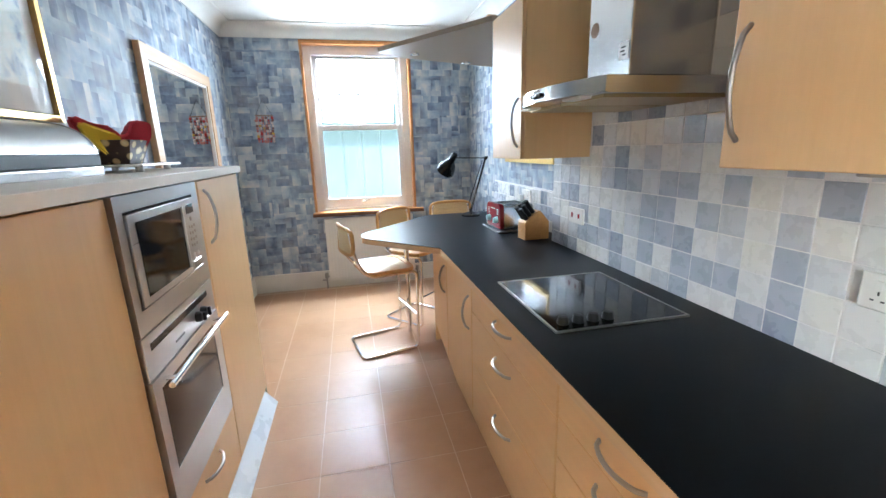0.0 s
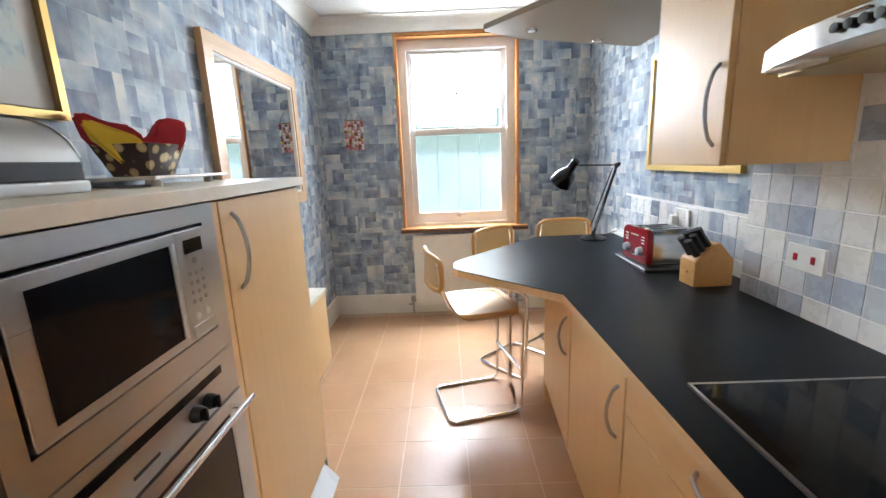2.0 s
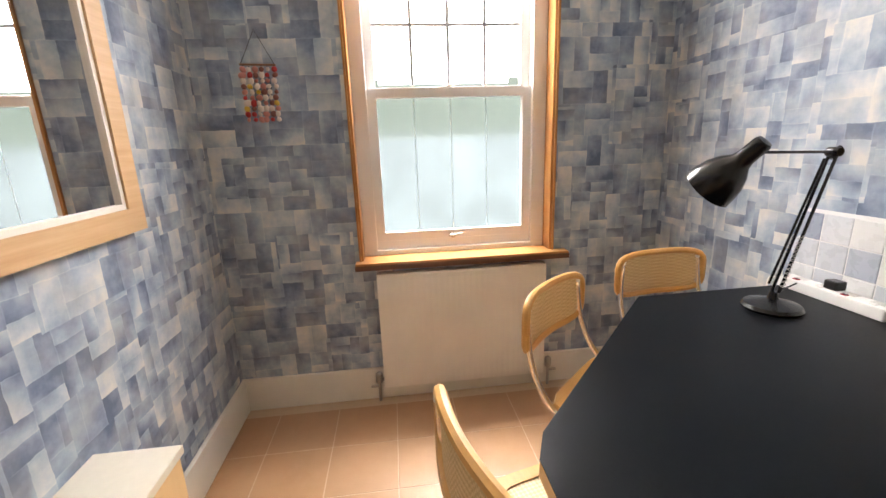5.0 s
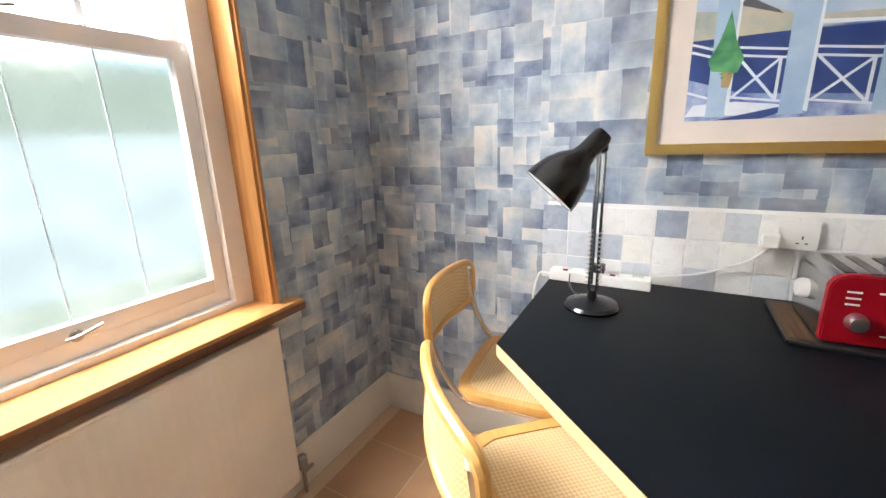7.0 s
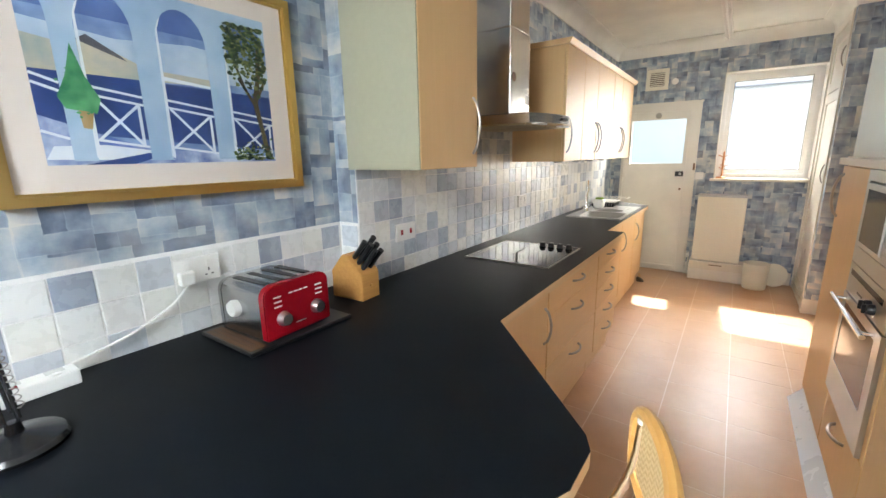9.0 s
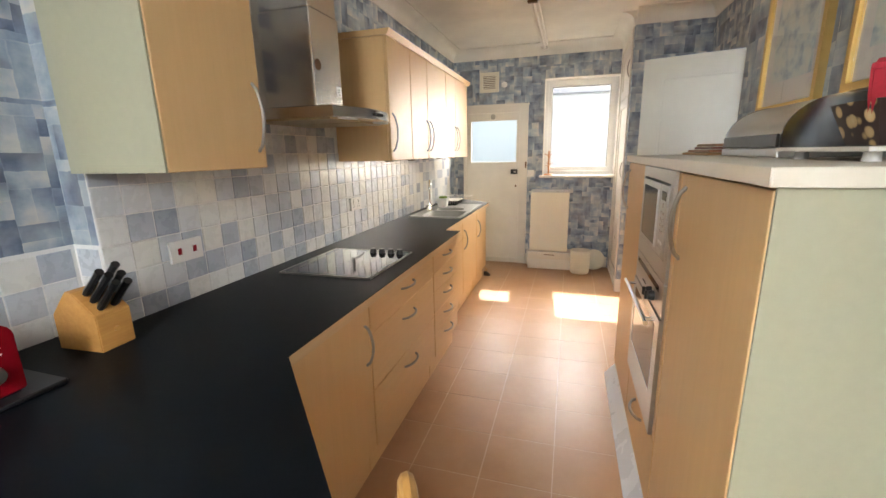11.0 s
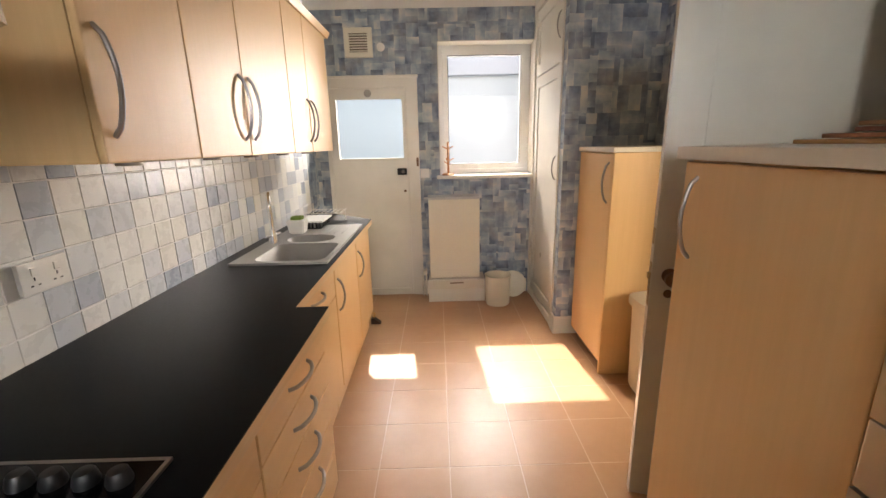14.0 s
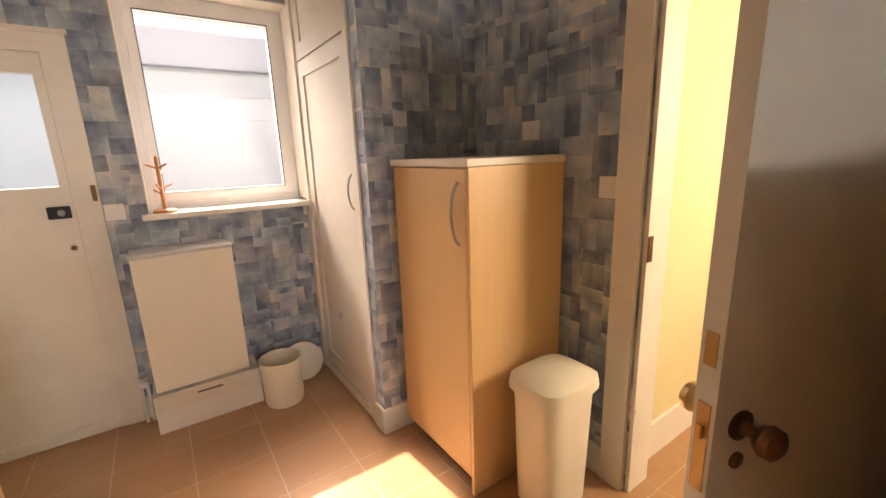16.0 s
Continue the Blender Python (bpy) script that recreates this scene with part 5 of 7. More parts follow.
def shell_hanging():
    h = thing("shell_hanging", (-0.49, NORTH, 1.62), "wall hanging of red and white beads on strings", "wall hanging")
    y = NORTH - 0.012
    part("bar", sweep([(-0.575, y, 1.895), (-0.405, y, 1.89)], 0.005, 8), wood("hanging_bar", (0.3, 0.16, 0.08), (0.2, 0.1, 0.05)), h, "", True)
    part("cord", sweep([(-0.57, y, 1.895), (-0.49, y + 0.006, 2.05), (-0.41, y, 1.89)], 0.0022, 6), BLACK_PLASTIC, h, "dark cord")
    rng = random.Random(5)
    tones = [plain("bead_red", (0.42, 0.02, 0.02), 0.35), plain("bead_white", (0.66, 0.58, 0.52), 0.35), plain("bead_pink", (0.50, 0.20, 0.17), 0.4), plain("bead_brown", (0.20, 0.07, 0.05), 0.4), plain("bead_yellow", (0.62, 0.40, 0.05), 0.4)]
    for i in range(6):
        x = -0.562 + 0.029 * i
        string = part("string", sweep([(x, y, 1.89), (x, y, 1.625)], 0.0015, 5), BLACK_PLASTIC, h)
        for k in range(10):
            z = 1.87 - 0.026 * k
            r = rng.uniform(0.010, 0.0165)
            bm = bmesh.new()
            bmesh.ops.create_icosphere(bm, subdivisions=2, radius=1.0, matrix=Matrix.LocRotScale((x + rng.uniform(-0.005, 0.005), y - 0.006, z), Euler((0, rng.uniform(0, 3), 0)), (r, r * 0.5, r * rng.uniform(0.8, 1.3))))
            part("bead", bm, rng.choices(tones, (5, 5, 3, 3, 1))[0], string, "", True)


shell_hanging()


def stool_model(place, turn):
    """A cantilever bar stool that faces local +y, with cane seat and back."""
    s = thing("bar_stool", (*place, 0), "cantilever bar stool with cane seat on chrome tube", "bar stool", "stools at the breakfast bar", turn)
    w, r = 0.205, 0.0115
    tube = []
    for sx in (-1, 1):
        tube.append([(sx * w * 0.92, -0.26, 0.955), (sx * w * 0.98, -0.25, 0.82), (sx * w, -0.205, 0.70), (sx * w, -0.14, 0.628), (sx * w, 0.19, 0.628), (sx * w, 0.215, 0.60), (sx * w, 0.205, 0.04), (sx * w, 0.18, r)])
    path = tube[0] + [(-w, -0.23, r), (w, -0.23, r)] + tube[1][::-1]
    part("tube_frame", sweep(smooth_path(path, 0.055, 4), r, 10), CHROME, s, "bent chrome tube", True, True)
    part("foot_bar", sweep([(-w, 0.205, 0.28), (w, 0.205, 0.28)], 0.009, 8), CHROME, s, "", True, True)
    seat = part("seat", frame_seat(0.225, -0.175, 0.215, 0.636, 0.664, 0.035), CHAIR_WOOD, s, "honey-coloured wooden seat frame", True, True)
    part("cane", box((-0.192, -0.142, 0.650), (0.192, 0.182, 0.657)), CANE, seat, "woven cane panel", False, True)
    back = part("backrest", curved_back(0.215, 0.80, 0.985, -0.285, 0.035, 0.028), CHAIR_WOOD, s, "curved wooden back frame", True, True)
    part("cane", curved_panel(0.185, 0.828, 0.957, -0.285, 0.035), CANE, back, "woven cane panel", False, True)
    for sx in (-1, 1):
        part("end_cap", lathe([(0.013, 0), (0.013, 0.014), (0.006, 0.018)], (sx * w * 0.92, -0.26, 0.95), "z", 12), WHITE_PLASTIC, s, "", True, True)
    return s


def frame_seat(w, y0, y1, z0, z1, t):
    bm = bmesh.new()
    outer, inner = [], []
    for k in range(32):
        a = 2 * math.pi * k / 32
        q = 1 / (abs(math.cos(a)) ** 6 + abs(math.sin(a)) ** 6) ** (1 / 6)
        cx, cy = w * q * math.cos(a), (y0 + y1) / 2 + (y1 - y0) / 2 * q * math.sin(a)
        ix, iy = (w - t) * q * math.cos(a), (y0 + y1) / 2 + ((y1 - y0) / 2 - t) * q * math.sin(a)
        outer.append([bm.verts.new((cx, cy, z)) for z in (z0 + 0.003, z1 - 0.006)] + [bm.verts.new((cx * 0.985, (cy - (y0 + y1) / 2) * 0.985 + (y0 + y1) / 2, z1))])
        inner.append([bm.verts.new((ix, iy, z)) for z in (z1 - 0.003, z0)])
    for k in range(32):
        j = (k + 1) % 32
        u, v = outer[k] + inner[k], outer[j] + inner[j]
        for i in range(5):
            bm.faces.new((u[i], v[i], v[(i + 1) % 5], u[(i + 1) % 5]))
    return bm


def curved_back(w, z0, z1, y, sag, t):
    """A bowed wooden rail frame round the back's cane."""
    pts = []
    for k in range(44):
        a = 2 * math.pi * k / 44
        q = 1 / (abs(math.cos(a)) ** 5 + abs(math.sin(a)) ** 5) ** 0.2
        x = w * q * math.cos(a)
        pts.append((x, y + sag * (x / w) ** 2, (z0 + z1) / 2 + (z1 - z0) / 2 * q * math.sin(a)))
    return sweep(pts, 0.0145, 8, None, True)


def curved_panel(w, z0, z1, y, sag):
    bm = bmesh.new()
    rows = []
    for i in range(13):
        x = -w + 2 * w * i / 12
        yy = y + sag * (x / w) ** 2 * 0.8
        rows.append([bm.verts.new(p) for p in ((x, yy - 0.003, z0 - 0.02), (x, yy - 0.003, z1 + 0.02), (x, yy + 0.003, z1 + 0.02), (x, yy + 0.003, z0 - 0.02))])
    for u, v in zip(rows, rows[1:]):
        for k in range(4):
            bm.faces.new((u[k], v[k], v[(k + 1) % 4], u[(k + 1) % 4]))
    bm.faces.new(rows[0]), bm.faces.new(rows[-1][::-1])
    return bm


stool = stool_model((0.495, 2.862), -76.7)
tagged(stool, "cantilever bar stool with cane seat beside the bar's tip")
second = copy_thing(stool, pose(0.85, 3.345, 0, rz=-138))
tagged(second, "cantilever bar stool with cane seat at the angled edge")
third = copy_thing(stool, pose(1.315, 3.59, 0, rz=185))
tagged(third, "cantilever bar stool with cane seat near the corner")


def desk_lamp():
    l = thing("desk_lamp", (1.36, 3.365, WT), "black jointed desk lamp on the worktop", "desk lamp")
    bx, by = 1.37, 3.365
    part("base", lathe([(0.085, 0.0), (0.087, 0.008), (0.080, 0.018), (0.045, 0.028), (0.016, 0.036), (0.012, 0.06), (0.001, 0.061)], (bx, by, WT + 0.0005), "z", 36), BLACK_ENAMEL, l, "", True)
    foot, elbow, head = Vector((bx + 0.005, by, WT + 0.06)), Vector((1.52, 3.385, 1.42)), Vector((1.20, 3.36, 1.43))
    bm = bmesh.new()
    for dy in (-0.012, 0.012):
        sweep([foot + Vector((0, dy, 0)), elbow + Vector((0, dy, 0))], 0.0048, 8, bm)
    sweep([foot + Vector((-0.03, 0, 0.03)), elbow + Vector((-0.03, 0, -0.02))], 0.004, 8, bm)
    part("lower_arm", bm, BLACK_ENAMEL, l, "", True)
    bm = bmesh.new()
    for dy in (-0.010, 0.010):
        sweep([elbow + Vector((0, dy, 0)), head + Vector((0, dy, 0))], 0.0045, 8, bm)
    sweep([elbow + Vector((-0.012, 0, -0.02)), elbow, elbow + Vector((0.02, 0, 0.012))], 0.009, 8, bm)
    part("upper_arm", bm, BLACK_ENAMEL, l, "", True)
    for dy in (-0.02, 0.02):
        pts = []
        a, b = foot + Vector((0.0, dy, 0.02)), foot.lerp(elbow, 0.42) + Vector((-0.01, dy * 0.8, 0))
        for k in range(97):
            s, th = k / 96, k * 2 * math.pi / 8
            pts.append(a.lerp(b, s) + Vector((0.006 * math.cos(th), 0.006 * math.sin(th), 0)))
        part("spring", sweep(pts, 0.0013, 5), NICKEL, l, "steel spring")
    part("elbow_joint", lathe([(0.014, -0.02), (0.016, -0.01), (0.016, 0.01), (0.014, 0.02)], tuple(elbow), "y", 14), BLACK_ENAMEL, l, "", True)
    tip, mouth = Vector((1.225, 3.345, 1.455)), Vector((1.162, 3.468, 1.310))
    d = (mouth - tip).normalized()
    prof = [(0.001, -0.012), (0.022, -0.010), (0.027, 0.0), (0.028, 0.055), (0.033, 0.074), (0.054, 0.100), (0.070, 0.132), (0.079, 0.170), (0.082, 0.195), (0.080, 0.195), (0.076, 0.170), (0.067, 0.132), (0.051, 0.102), (0.030, 0.080), (0.001, 0.075)]
    shade = part("shade", lathe(prof, tuple(tip), tuple(d), n=32), BLACK_ENAMEL, l, "glossy black bell shade", True)
    part("inner_lining", lathe([(0.0792, 0.1935), (0.075, 0.170), (0.066, 0.134), (0.050, 0.105), (0.029, 0.084), (0.001, 0.080)], tuple(tip), tuple(d), n=32), WHITE_PLASTIC, shade, "white inside of the shade", True)
    part("flex", sweep(smooth_path([foot + Vector((0.01, 0.02, -0.03)), (1.45, 3.44, WT + 0.012), (1.52, 3.47, WT + 0.02), (1.58, 3.48, WT + 0.035)], 0.03), 0.003, 6), BLACK_PLASTIC, l, "", True)


desk_lamp()


def toaster():
    b = thing("toaster_tray", (1.46, 2.65, WT), "black board with oiled wood slats under the toaster", "board")
    part("board", prism([(1.312, 2.475), (1.63, 2.47), (1.63, 2.868), (1.322, 2.868)], WT + 0.0004, WT + 0.0136, 0.003), BLACK_PLASTIC, b)
    for i in range(3):
        part("slat", box((1.34, 2.806 + 0.019 * i, WT + 0.0137), (1.61, 2.823 + 0.019 * i, WT + 0.0152), 0.0006), wood("oiled_slat", (0.15, 0.07, 0.028), (0.08, 0.036, 0.014), 1.2, 0) if i == 0 else bpy.data.materials["oiled_slat"], b, "oiled wood slat")
    t = thing("toaster", (1.478, 2.678, WT + 0.014), "red enamel four-slice toaster with chrome knobs", "toaster", turn=3)
    # local: x depth from front at -0.13 to back 0.13, y width 0.34
    z0 = 0.006
    arch = [(-0.131, z0), (-0.131, z0 + 0.15), (-0.119, z0 + 0.170), (-0.095, z0 + 0.180), (0.095, z0 + 0.180), (0.119, z0 + 0.170), (0.131, z0 + 0.15), (0.131, z0)]

    def slab(x0, x1, scale=1.0):
        bm = bmesh.new()
        a = [bm.verts.new((x0, y * scale, z0 + (z - z0) * scale)) for y, z in arch]
        c = [bm.verts.new((x1, y * scale, z0 + (z - z0) * scale)) for y, z in arch]
        bm.faces.new(a), bm.faces.new(c[::-1])
        for i in range(len(arch)):
            j = (i + 1) % len(arch)
            bm.faces.new((a[i], c[i], c[j], a[j]))
        bmesh.ops.bevel(bm, geom=bm.edges[:], offset=0.004, segments=2, affect="EDGES")
        return bm

    part("end_cover", slab(-0.135, -0.105), RED_ENAMEL, t, "glossy red end cover", True, True)
    part("end_cover", slab(0.1052, 0.130, 0.95), POLISHED, t, "steel back cover", True, True)
    part("steel_body", slab(-0.105, 0.105, 0.965), POLISHED, t, "brushed steel body", True, True)
    part("foot", box((-0.125, -0.12, 0), (0.125, 0.12, z0 + 0.02)), BLACK_PLASTIC, t, "", False, True)
    for y in (-0.084, -0.030, 0.026, 0.080):
        part("bread_slot", box((-0.085, y - 0.011, z0 + 0.172), (0.085, y + 0.011, z0 + 0.1755)), BLACK_PLASTIC, t, "", False, True)
    for y in (-0.068, 0.068):
        part("knob", lathe([(0.024, 0), (0.023, 0.01), (0.018, 0.024), (0.001, 0.025)], (-0.135, y, z0 + 0.062), "-x", 20), ALUMINIUM, t, "chrome dial", True, True)
        for k in range(3):
            part("button", box((-0.1370, y * 1.22 - 0.014, z0 + 0.104 + 0.016 * k), (-0.135, y * 1.22 + 0.014, z0 + 0.108 + 0.016 * k)), WHITE_PLASTIC, t, "", False, True)
    for k in range(4):
        part("maker_mark", box((-0.1362, -0.036 + 0.02 * k, z0 + 0.138), (-0.135, -0.022 + 0.02 * k, z0 + 0.142)), WHITE_PLASTIC, t, "", False, True)
    part("foot_print", box((-0.1362, -0.02, z0 + 0.03), (-0.135, 0.02, z0 + 0.033)), WHITE_PLASTIC, t, "", False, True)
    part("side_dial", lathe([(0.027, 0), (0.029, 0.012), (0.024, 0.024), (0.001, 0.026)], (0.02, 0.126, z0 + 0.09), "y", 22), WHITE_PLASTIC, t, "white round dial", True, True)


toaster()


def knife_block():
    k = thing("knife_block", (1.462, 2.280, WT), "honey wood knife block with black-handled knives", "knife block", turn=3)
    poly = [(-0.06, 0.0), (0.112, 0.0), (0.112, 0.115), (0.045, 0.192), (0.020, 0.188), (-0.06, 0.115)]
    bm = side_prism(poly, -0.054, 0.054)
    bmesh.ops.bevel(bm, geom=bm.edges[:], offset=0.003, segments=2, affect="EDGES")
    part("block", bm, KNIFE_WOOD, k, "", False, True)
    d = Vector((-0.085, -0.02, 0.11)).normalized()
    rng = random.Random(3)
    for i in range(3):
        for j in range(2):
            a = Vector((-0.038 + 0.023 * i, -0.025 + 0.042 * j, 0.135 + 0.021 * i))
            e = a + d * rng.uniform(0.085, 0.115)
            h = part("knife_handle", sweep([a - d * 0.02, a + d * 0.01, a.lerp(e, 0.6), e], [0.008, 0.0125, 0.011, 0.0125], 8, flat=1.4), BLACK_PLASTIC, k, "black riveted knife handle", True, True)
            part("bolster", sweep([a - d * 0.015, a + d * 0.006], 0.0112, 8), CHROME, h, "", True, True)
    part("drawer_pull", lathe([(0.008, 0), (0.008, 0.006), (0.001, 0.007)], (-0.06, 0.0, 0.06), "-x", 12), CHAIR_WOOD, k, "", True, True)


knife_block()


def socket(name, x, y, z, w, h, label, red=False, holes=True):
    s = thing(name, (x, y, z), label, "socket")
    f = part("face_plate", box((x - 0.013, y - w / 2, z - h / 2), (x, y + w / 2, z + h / 2), 0.003, 2), WHITE_PLASTIC, s)
    n = 2 if w > 0.12 else 1
    for i in range(n):
        yy = y + (i - (n - 1) / 2) * 0.07
        part("rocker", box((x - 0.017, yy - 0.008, z + 0.006 if holes else z - 0.012), (x - 0.013, yy + 0.008, z + 0.028 if holes else z + 0.014), 0.001), RED_ENAMEL if red else WHITE_PLASTIC, f)
        if holes:
            for dy, dz, a, b in ((0, -0.004, 0.002, 0.005), (-0.011, -0.022, 0.004, 0.002), (0.011, -0.022, 0.004, 0.002)):
                part("pin_hole", box((x - 0.0136, yy + dy - a, z + dz - b), (x - 0.0129, yy + dy + a, z + dz + b)), BLACK_PLASTIC, f)
    return s


TX = TILE_X - 0.0085
socket("switched_socket", TX, 1.86, 1.12, 0.15, 0.088, "white double switch with red rockers on the tiles", True, False)
socket("double_socket", TX, 0.42, 1.14, 0.15, 0.09, "white double socket on the wall tiles")
socket("double_socket", PIC_X - 0.0085, 2.83, 1.13, 0.15, 0.09, "white double socket behind the toaster")
plug = thing("plug", (1.6, 2.86, 1.12), "white plug with its lead in the socket", "plug")
part("plug_body", box((PIC_X - 0.055, 2.855, 1.09), (PIC_X - 0.022, 2.90, 1.135), 0.006, 2), WHITE_PLASTIC, plug)
part("lead", sweep(smooth_path([(PIC_X - 0.045, 2.88, 1.09), (PIC_X - 0.035, 2.92, 1.04), (PIC_X - 0.028, 3.05, 0.975), (PIC_X - 0.03, 3.2, 0.945), (1.63, 3.3, 0.935)], 0.05), 0.0042, 8), WHITE_PLASTIC, plug, "white lead", True)
ext = thing("extension_lead", (1.62, 3.4, WT), "white extension lead along the wall", "extension lead")
part("bar", box((1.585, 3.20, WT + 0.0005), (1.648, 3.56, WT + 0.042), 0.006, 2), WHITE_PLASTIC, ext)
for i in range(4):
    part("rocker", box((1.592, 3.235 + 0.085 * i, WT + 0.042), (1.606, 3.255 + 0.085 * i, WT + 0.046), 0.001), RED_ENAMEL if i % 2 else WHITE_PLASTIC, ext)
    # darker flat patch: the outlet's shade is in its colour
    part("outlet", box((1.612, 3.225 + 0.085 * i, WT + 0.0415), (1.640, 3.265 + 0.085 * i, WT + 0.0430)), plain("outlet_shade", (0.55, 0.54, 0.5), 0.5), ext)
part("plug_top", box((1.600, 3.36, WT + 0.043), (1.642, 3.405, WT + 0.075), 0.006, 2), BLACK_PLASTIC, ext, "black plug in the bar")
part("cable", sweep(smooth_path([(1.60, 3.555, WT + 0.02), (1.59, 3.60, WT + 0.03), (1.61, 3.63, WT - 0.06), (1.64, 3.64, 0.6), (1.65, 3.62, 0.12)], 0.04), 0.004, 8), WHITE_PLASTIC, ext, "", True)


def east_picture():
    p = thing("framed_painting", (PIC_X, 2.82, 1.38), "gilt-framed painting of arches over a blue bay", "picture")
    x1, y0, y1, z0, z1 = PIC_X - 0.002, 2.375, 3.265, 1.385, 2.08
    x0 = x1 - 0.028
    part("picture_frame", frame_x(x0, x1, y0, y1, z0, z1, 0.026), GOLD, p)
    part("frame_lip", frame_x(x0 + 0.006, x1, y0 + 0.026, y1 - 0.026, z0 + 0.026, z1 - 0.026, 0.008), GOLD, p)
    part("mount", box((x1 - 0.012, y0 + 0.034, z0 + 0.034), (x1, y1 - 0.034, z1 - 0.034)), plain("cream_mount", (0.70, 0.61, 0.54), 0.8, 0.03), p)
    a, b, c, d = 2.485, 3.155, 1.49, 1.985
    xs = x1 - 0.0125
    lay = [0]

    def sheet(name, poly, mat):
        """A painted shape; poly in fractions of the print, u southwards."""
        lay[0] += 1
        x = xs - 0.00004 * lay[0]
        bm = bmesh.new()
        pts = [(b - u * (b - a), c + v * (d - c)) for u, v in poly]
        f = [bm.verts.new((x, y, z)) for y, z in pts]
        g = [bm.verts.new((xs + 0.0004, y, z)) for y, z in pts]
        bm.faces.new(f), bm.faces.new(g[::-1])
        for i in range(len(pts)):
            j = (i + 1) % len(pts)
            bm.faces.new((f[i], g[i], g[j], f[j]))
        part(name, bm, mat, p)

    def tint(name, c1, c2, s=6):
        return painting_material("paint_" + name, [(0.35, c1), (0.65, c2)], s, len(name))

    part("print", box((xs, a, c), (xs + 0.0005, b, d)), tint("sky_blue", (0.10, 0.17, 0.38), (0.28, 0.40, 0.62)), p, "blue sky and sea")
    sea, hill, wallc, white, green, leaf, terr = tint("sea", (0.012, 0.035, 0.16), (0.03, 0.08, 0.28)), tint("hill", (0.30, 0.36, 0.34), (0.62, 0.52, 0.36)), tint("arch", (0.30, 0.44, 0.60), (0.42, 0.54, 0.66)), tint("rail", (0.62, 0.68, 0.74), (0.76, 0.78, 0.80)), tint("palm", (0.02, 0.20, 0.08), (0.12, 0.40, 0.16), 20), tint("tree", (0.02, 0.06, 0.02), (0.16, 0.22, 0.08), 30), tint("terrace", (0.06, 0.12, 0.40), (0.55, 0.62, 0.72), 9)
    deep, pale = tint("high_sky", (0.05, 0.10, 0.30), (0.12, 0.20, 0.44)), tint("low_sky", (0.36, 0.48, 0.62), (0.58, 0.66, 0.70))

    def stroke(name, u0, v0, u1, v1, t, mat):
        """A thin painted line of width t."""
        d = Vector((u1 - u0, v1 - v0)).normalized() * t / 2
        sheet(name, [(u0 - d.y, v0 + d.x), (u1 - d.y, v1 + d.x), (u1 + d.y, v1 - d.x), (u0 + d.y, v0 - d.x)], mat)

    sheet("painted_high_sky", [(0, 0.80), (1, 0.78), (1, 1), (0, 1)], deep)
    sheet("painted_low_sky", [(0, 0.55), (1, 0.52), (1, 0.70), (0.6, 0.74), (0.3, 0.70), (0, 0.74)], pale)
    sheet("painted_sea", [(0, 0.18), (1, 0.08), (1, 0.47), (0, 0.50)], sea)
    sheet("painted_hill", [(0, 0.49), (0.4, 0.49), (0.7, 0.50), (0.7, 0.54), (0.55, 0.55), (0.40, 0.56), (0.30, 0.62), (0.20, 0.68), (0.10, 0.64), (0, 0.66)], hill)
    sheet("painted_headland", [(0.16, 0.665), (0.20, 0.70), (0.31, 0.61), (0.33, 0.585)], tint("headland", (0.05, 0.06, 0.09), (0.14, 0.13, 0.14)))
    sheet("painted_far_shore", [(0.46, 0.53), (0.68, 0.50), (0.68, 0.485), (0.46, 0.505)], white)
    sheet("painted_terrace", [(0, 0), (1, 0), (1, 0.03), (0.46, 0.08), (0.36, 0.09), (0, 0.26)], terr)
    sheet("painted_terrace_light", [(0.0, 0.03), (0.46, 0.02), (0.40, 0.075), (0.20, 0.11), (0.03, 0.10)], white)
    sheet("painted_shadow", [(0.12, 0.0), (0.30, 0.0), (0.42, 0.05), (0.36, 0.065)], sea)
    # colonnade of arches over a railing
    posts = [(0.085, 0.165), (0.365, 0.455), (0.675, 0.765)]
    arches = [(0.0, 0.085), (0.165, 0.365), (0.455, 0.675), (0.765, 1.0)]
    for i, (u0, u1) in enumerate(arches):
        low = (0.16, 0.12, 0.08, 0.04)[i]
        for dv in (0.39, 0.345):
            stroke("painted_rail", u0, low + dv - 0.08, u1, low + dv - 0.12, 0.014, white)
        stroke("painted_rail", u0, low + 0.02, u1, low - 0.02, 0.014, white)
        if i:
            stroke("painted_rail", u0 + 0.02, low + 0.02, u1 - 0.02, low + 0.225, 0.013, white)
            stroke("painted_rail", u0 + 0.02, low + 0.255, u1 - 0.02, low - 0.01, 0.013, white)
            stroke("painted_rail", u1 - 0.02, low - 0.01, u1 - 0.02, low + 0.23, 0.012, white)
    for u0, u1 in posts:
        sheet("painted_column", [(u0, 0.02), (u1, 0.02), (u1, 1.0), (u0, 1.0)], wallc)
        sheet("painted_column_light", [(u1 - 0.004, 0.04), (u1 + 0.012, 0.03), (u1 + 0.012, 0.80), (u1 + 0.03, 0.87), (u1 + 0.004, 0.83)], white)
    for u0, u1 in arches:
        mid, r = (u0 + u1) / 2, (u1 - u0) / 2
        if u0 == 0.0:
            mid, r = 0.0, 0.085
        if u1 == 1.0:
            mid, r = 0.89, 0.125
        top = []
        for k in range(11):
            th = math.pi * k / 10
            top.append((min(1.0, max(0.0, mid - r * math.cos(th))), 0.74 + 0.20 * math.sin(th)))
        sheet("painted_spandrel", [(u0, 1.0), (u0, 0.74)] + top[:6] + [(top[5][0], 1.0)], wallc) if u0 > 0 else None
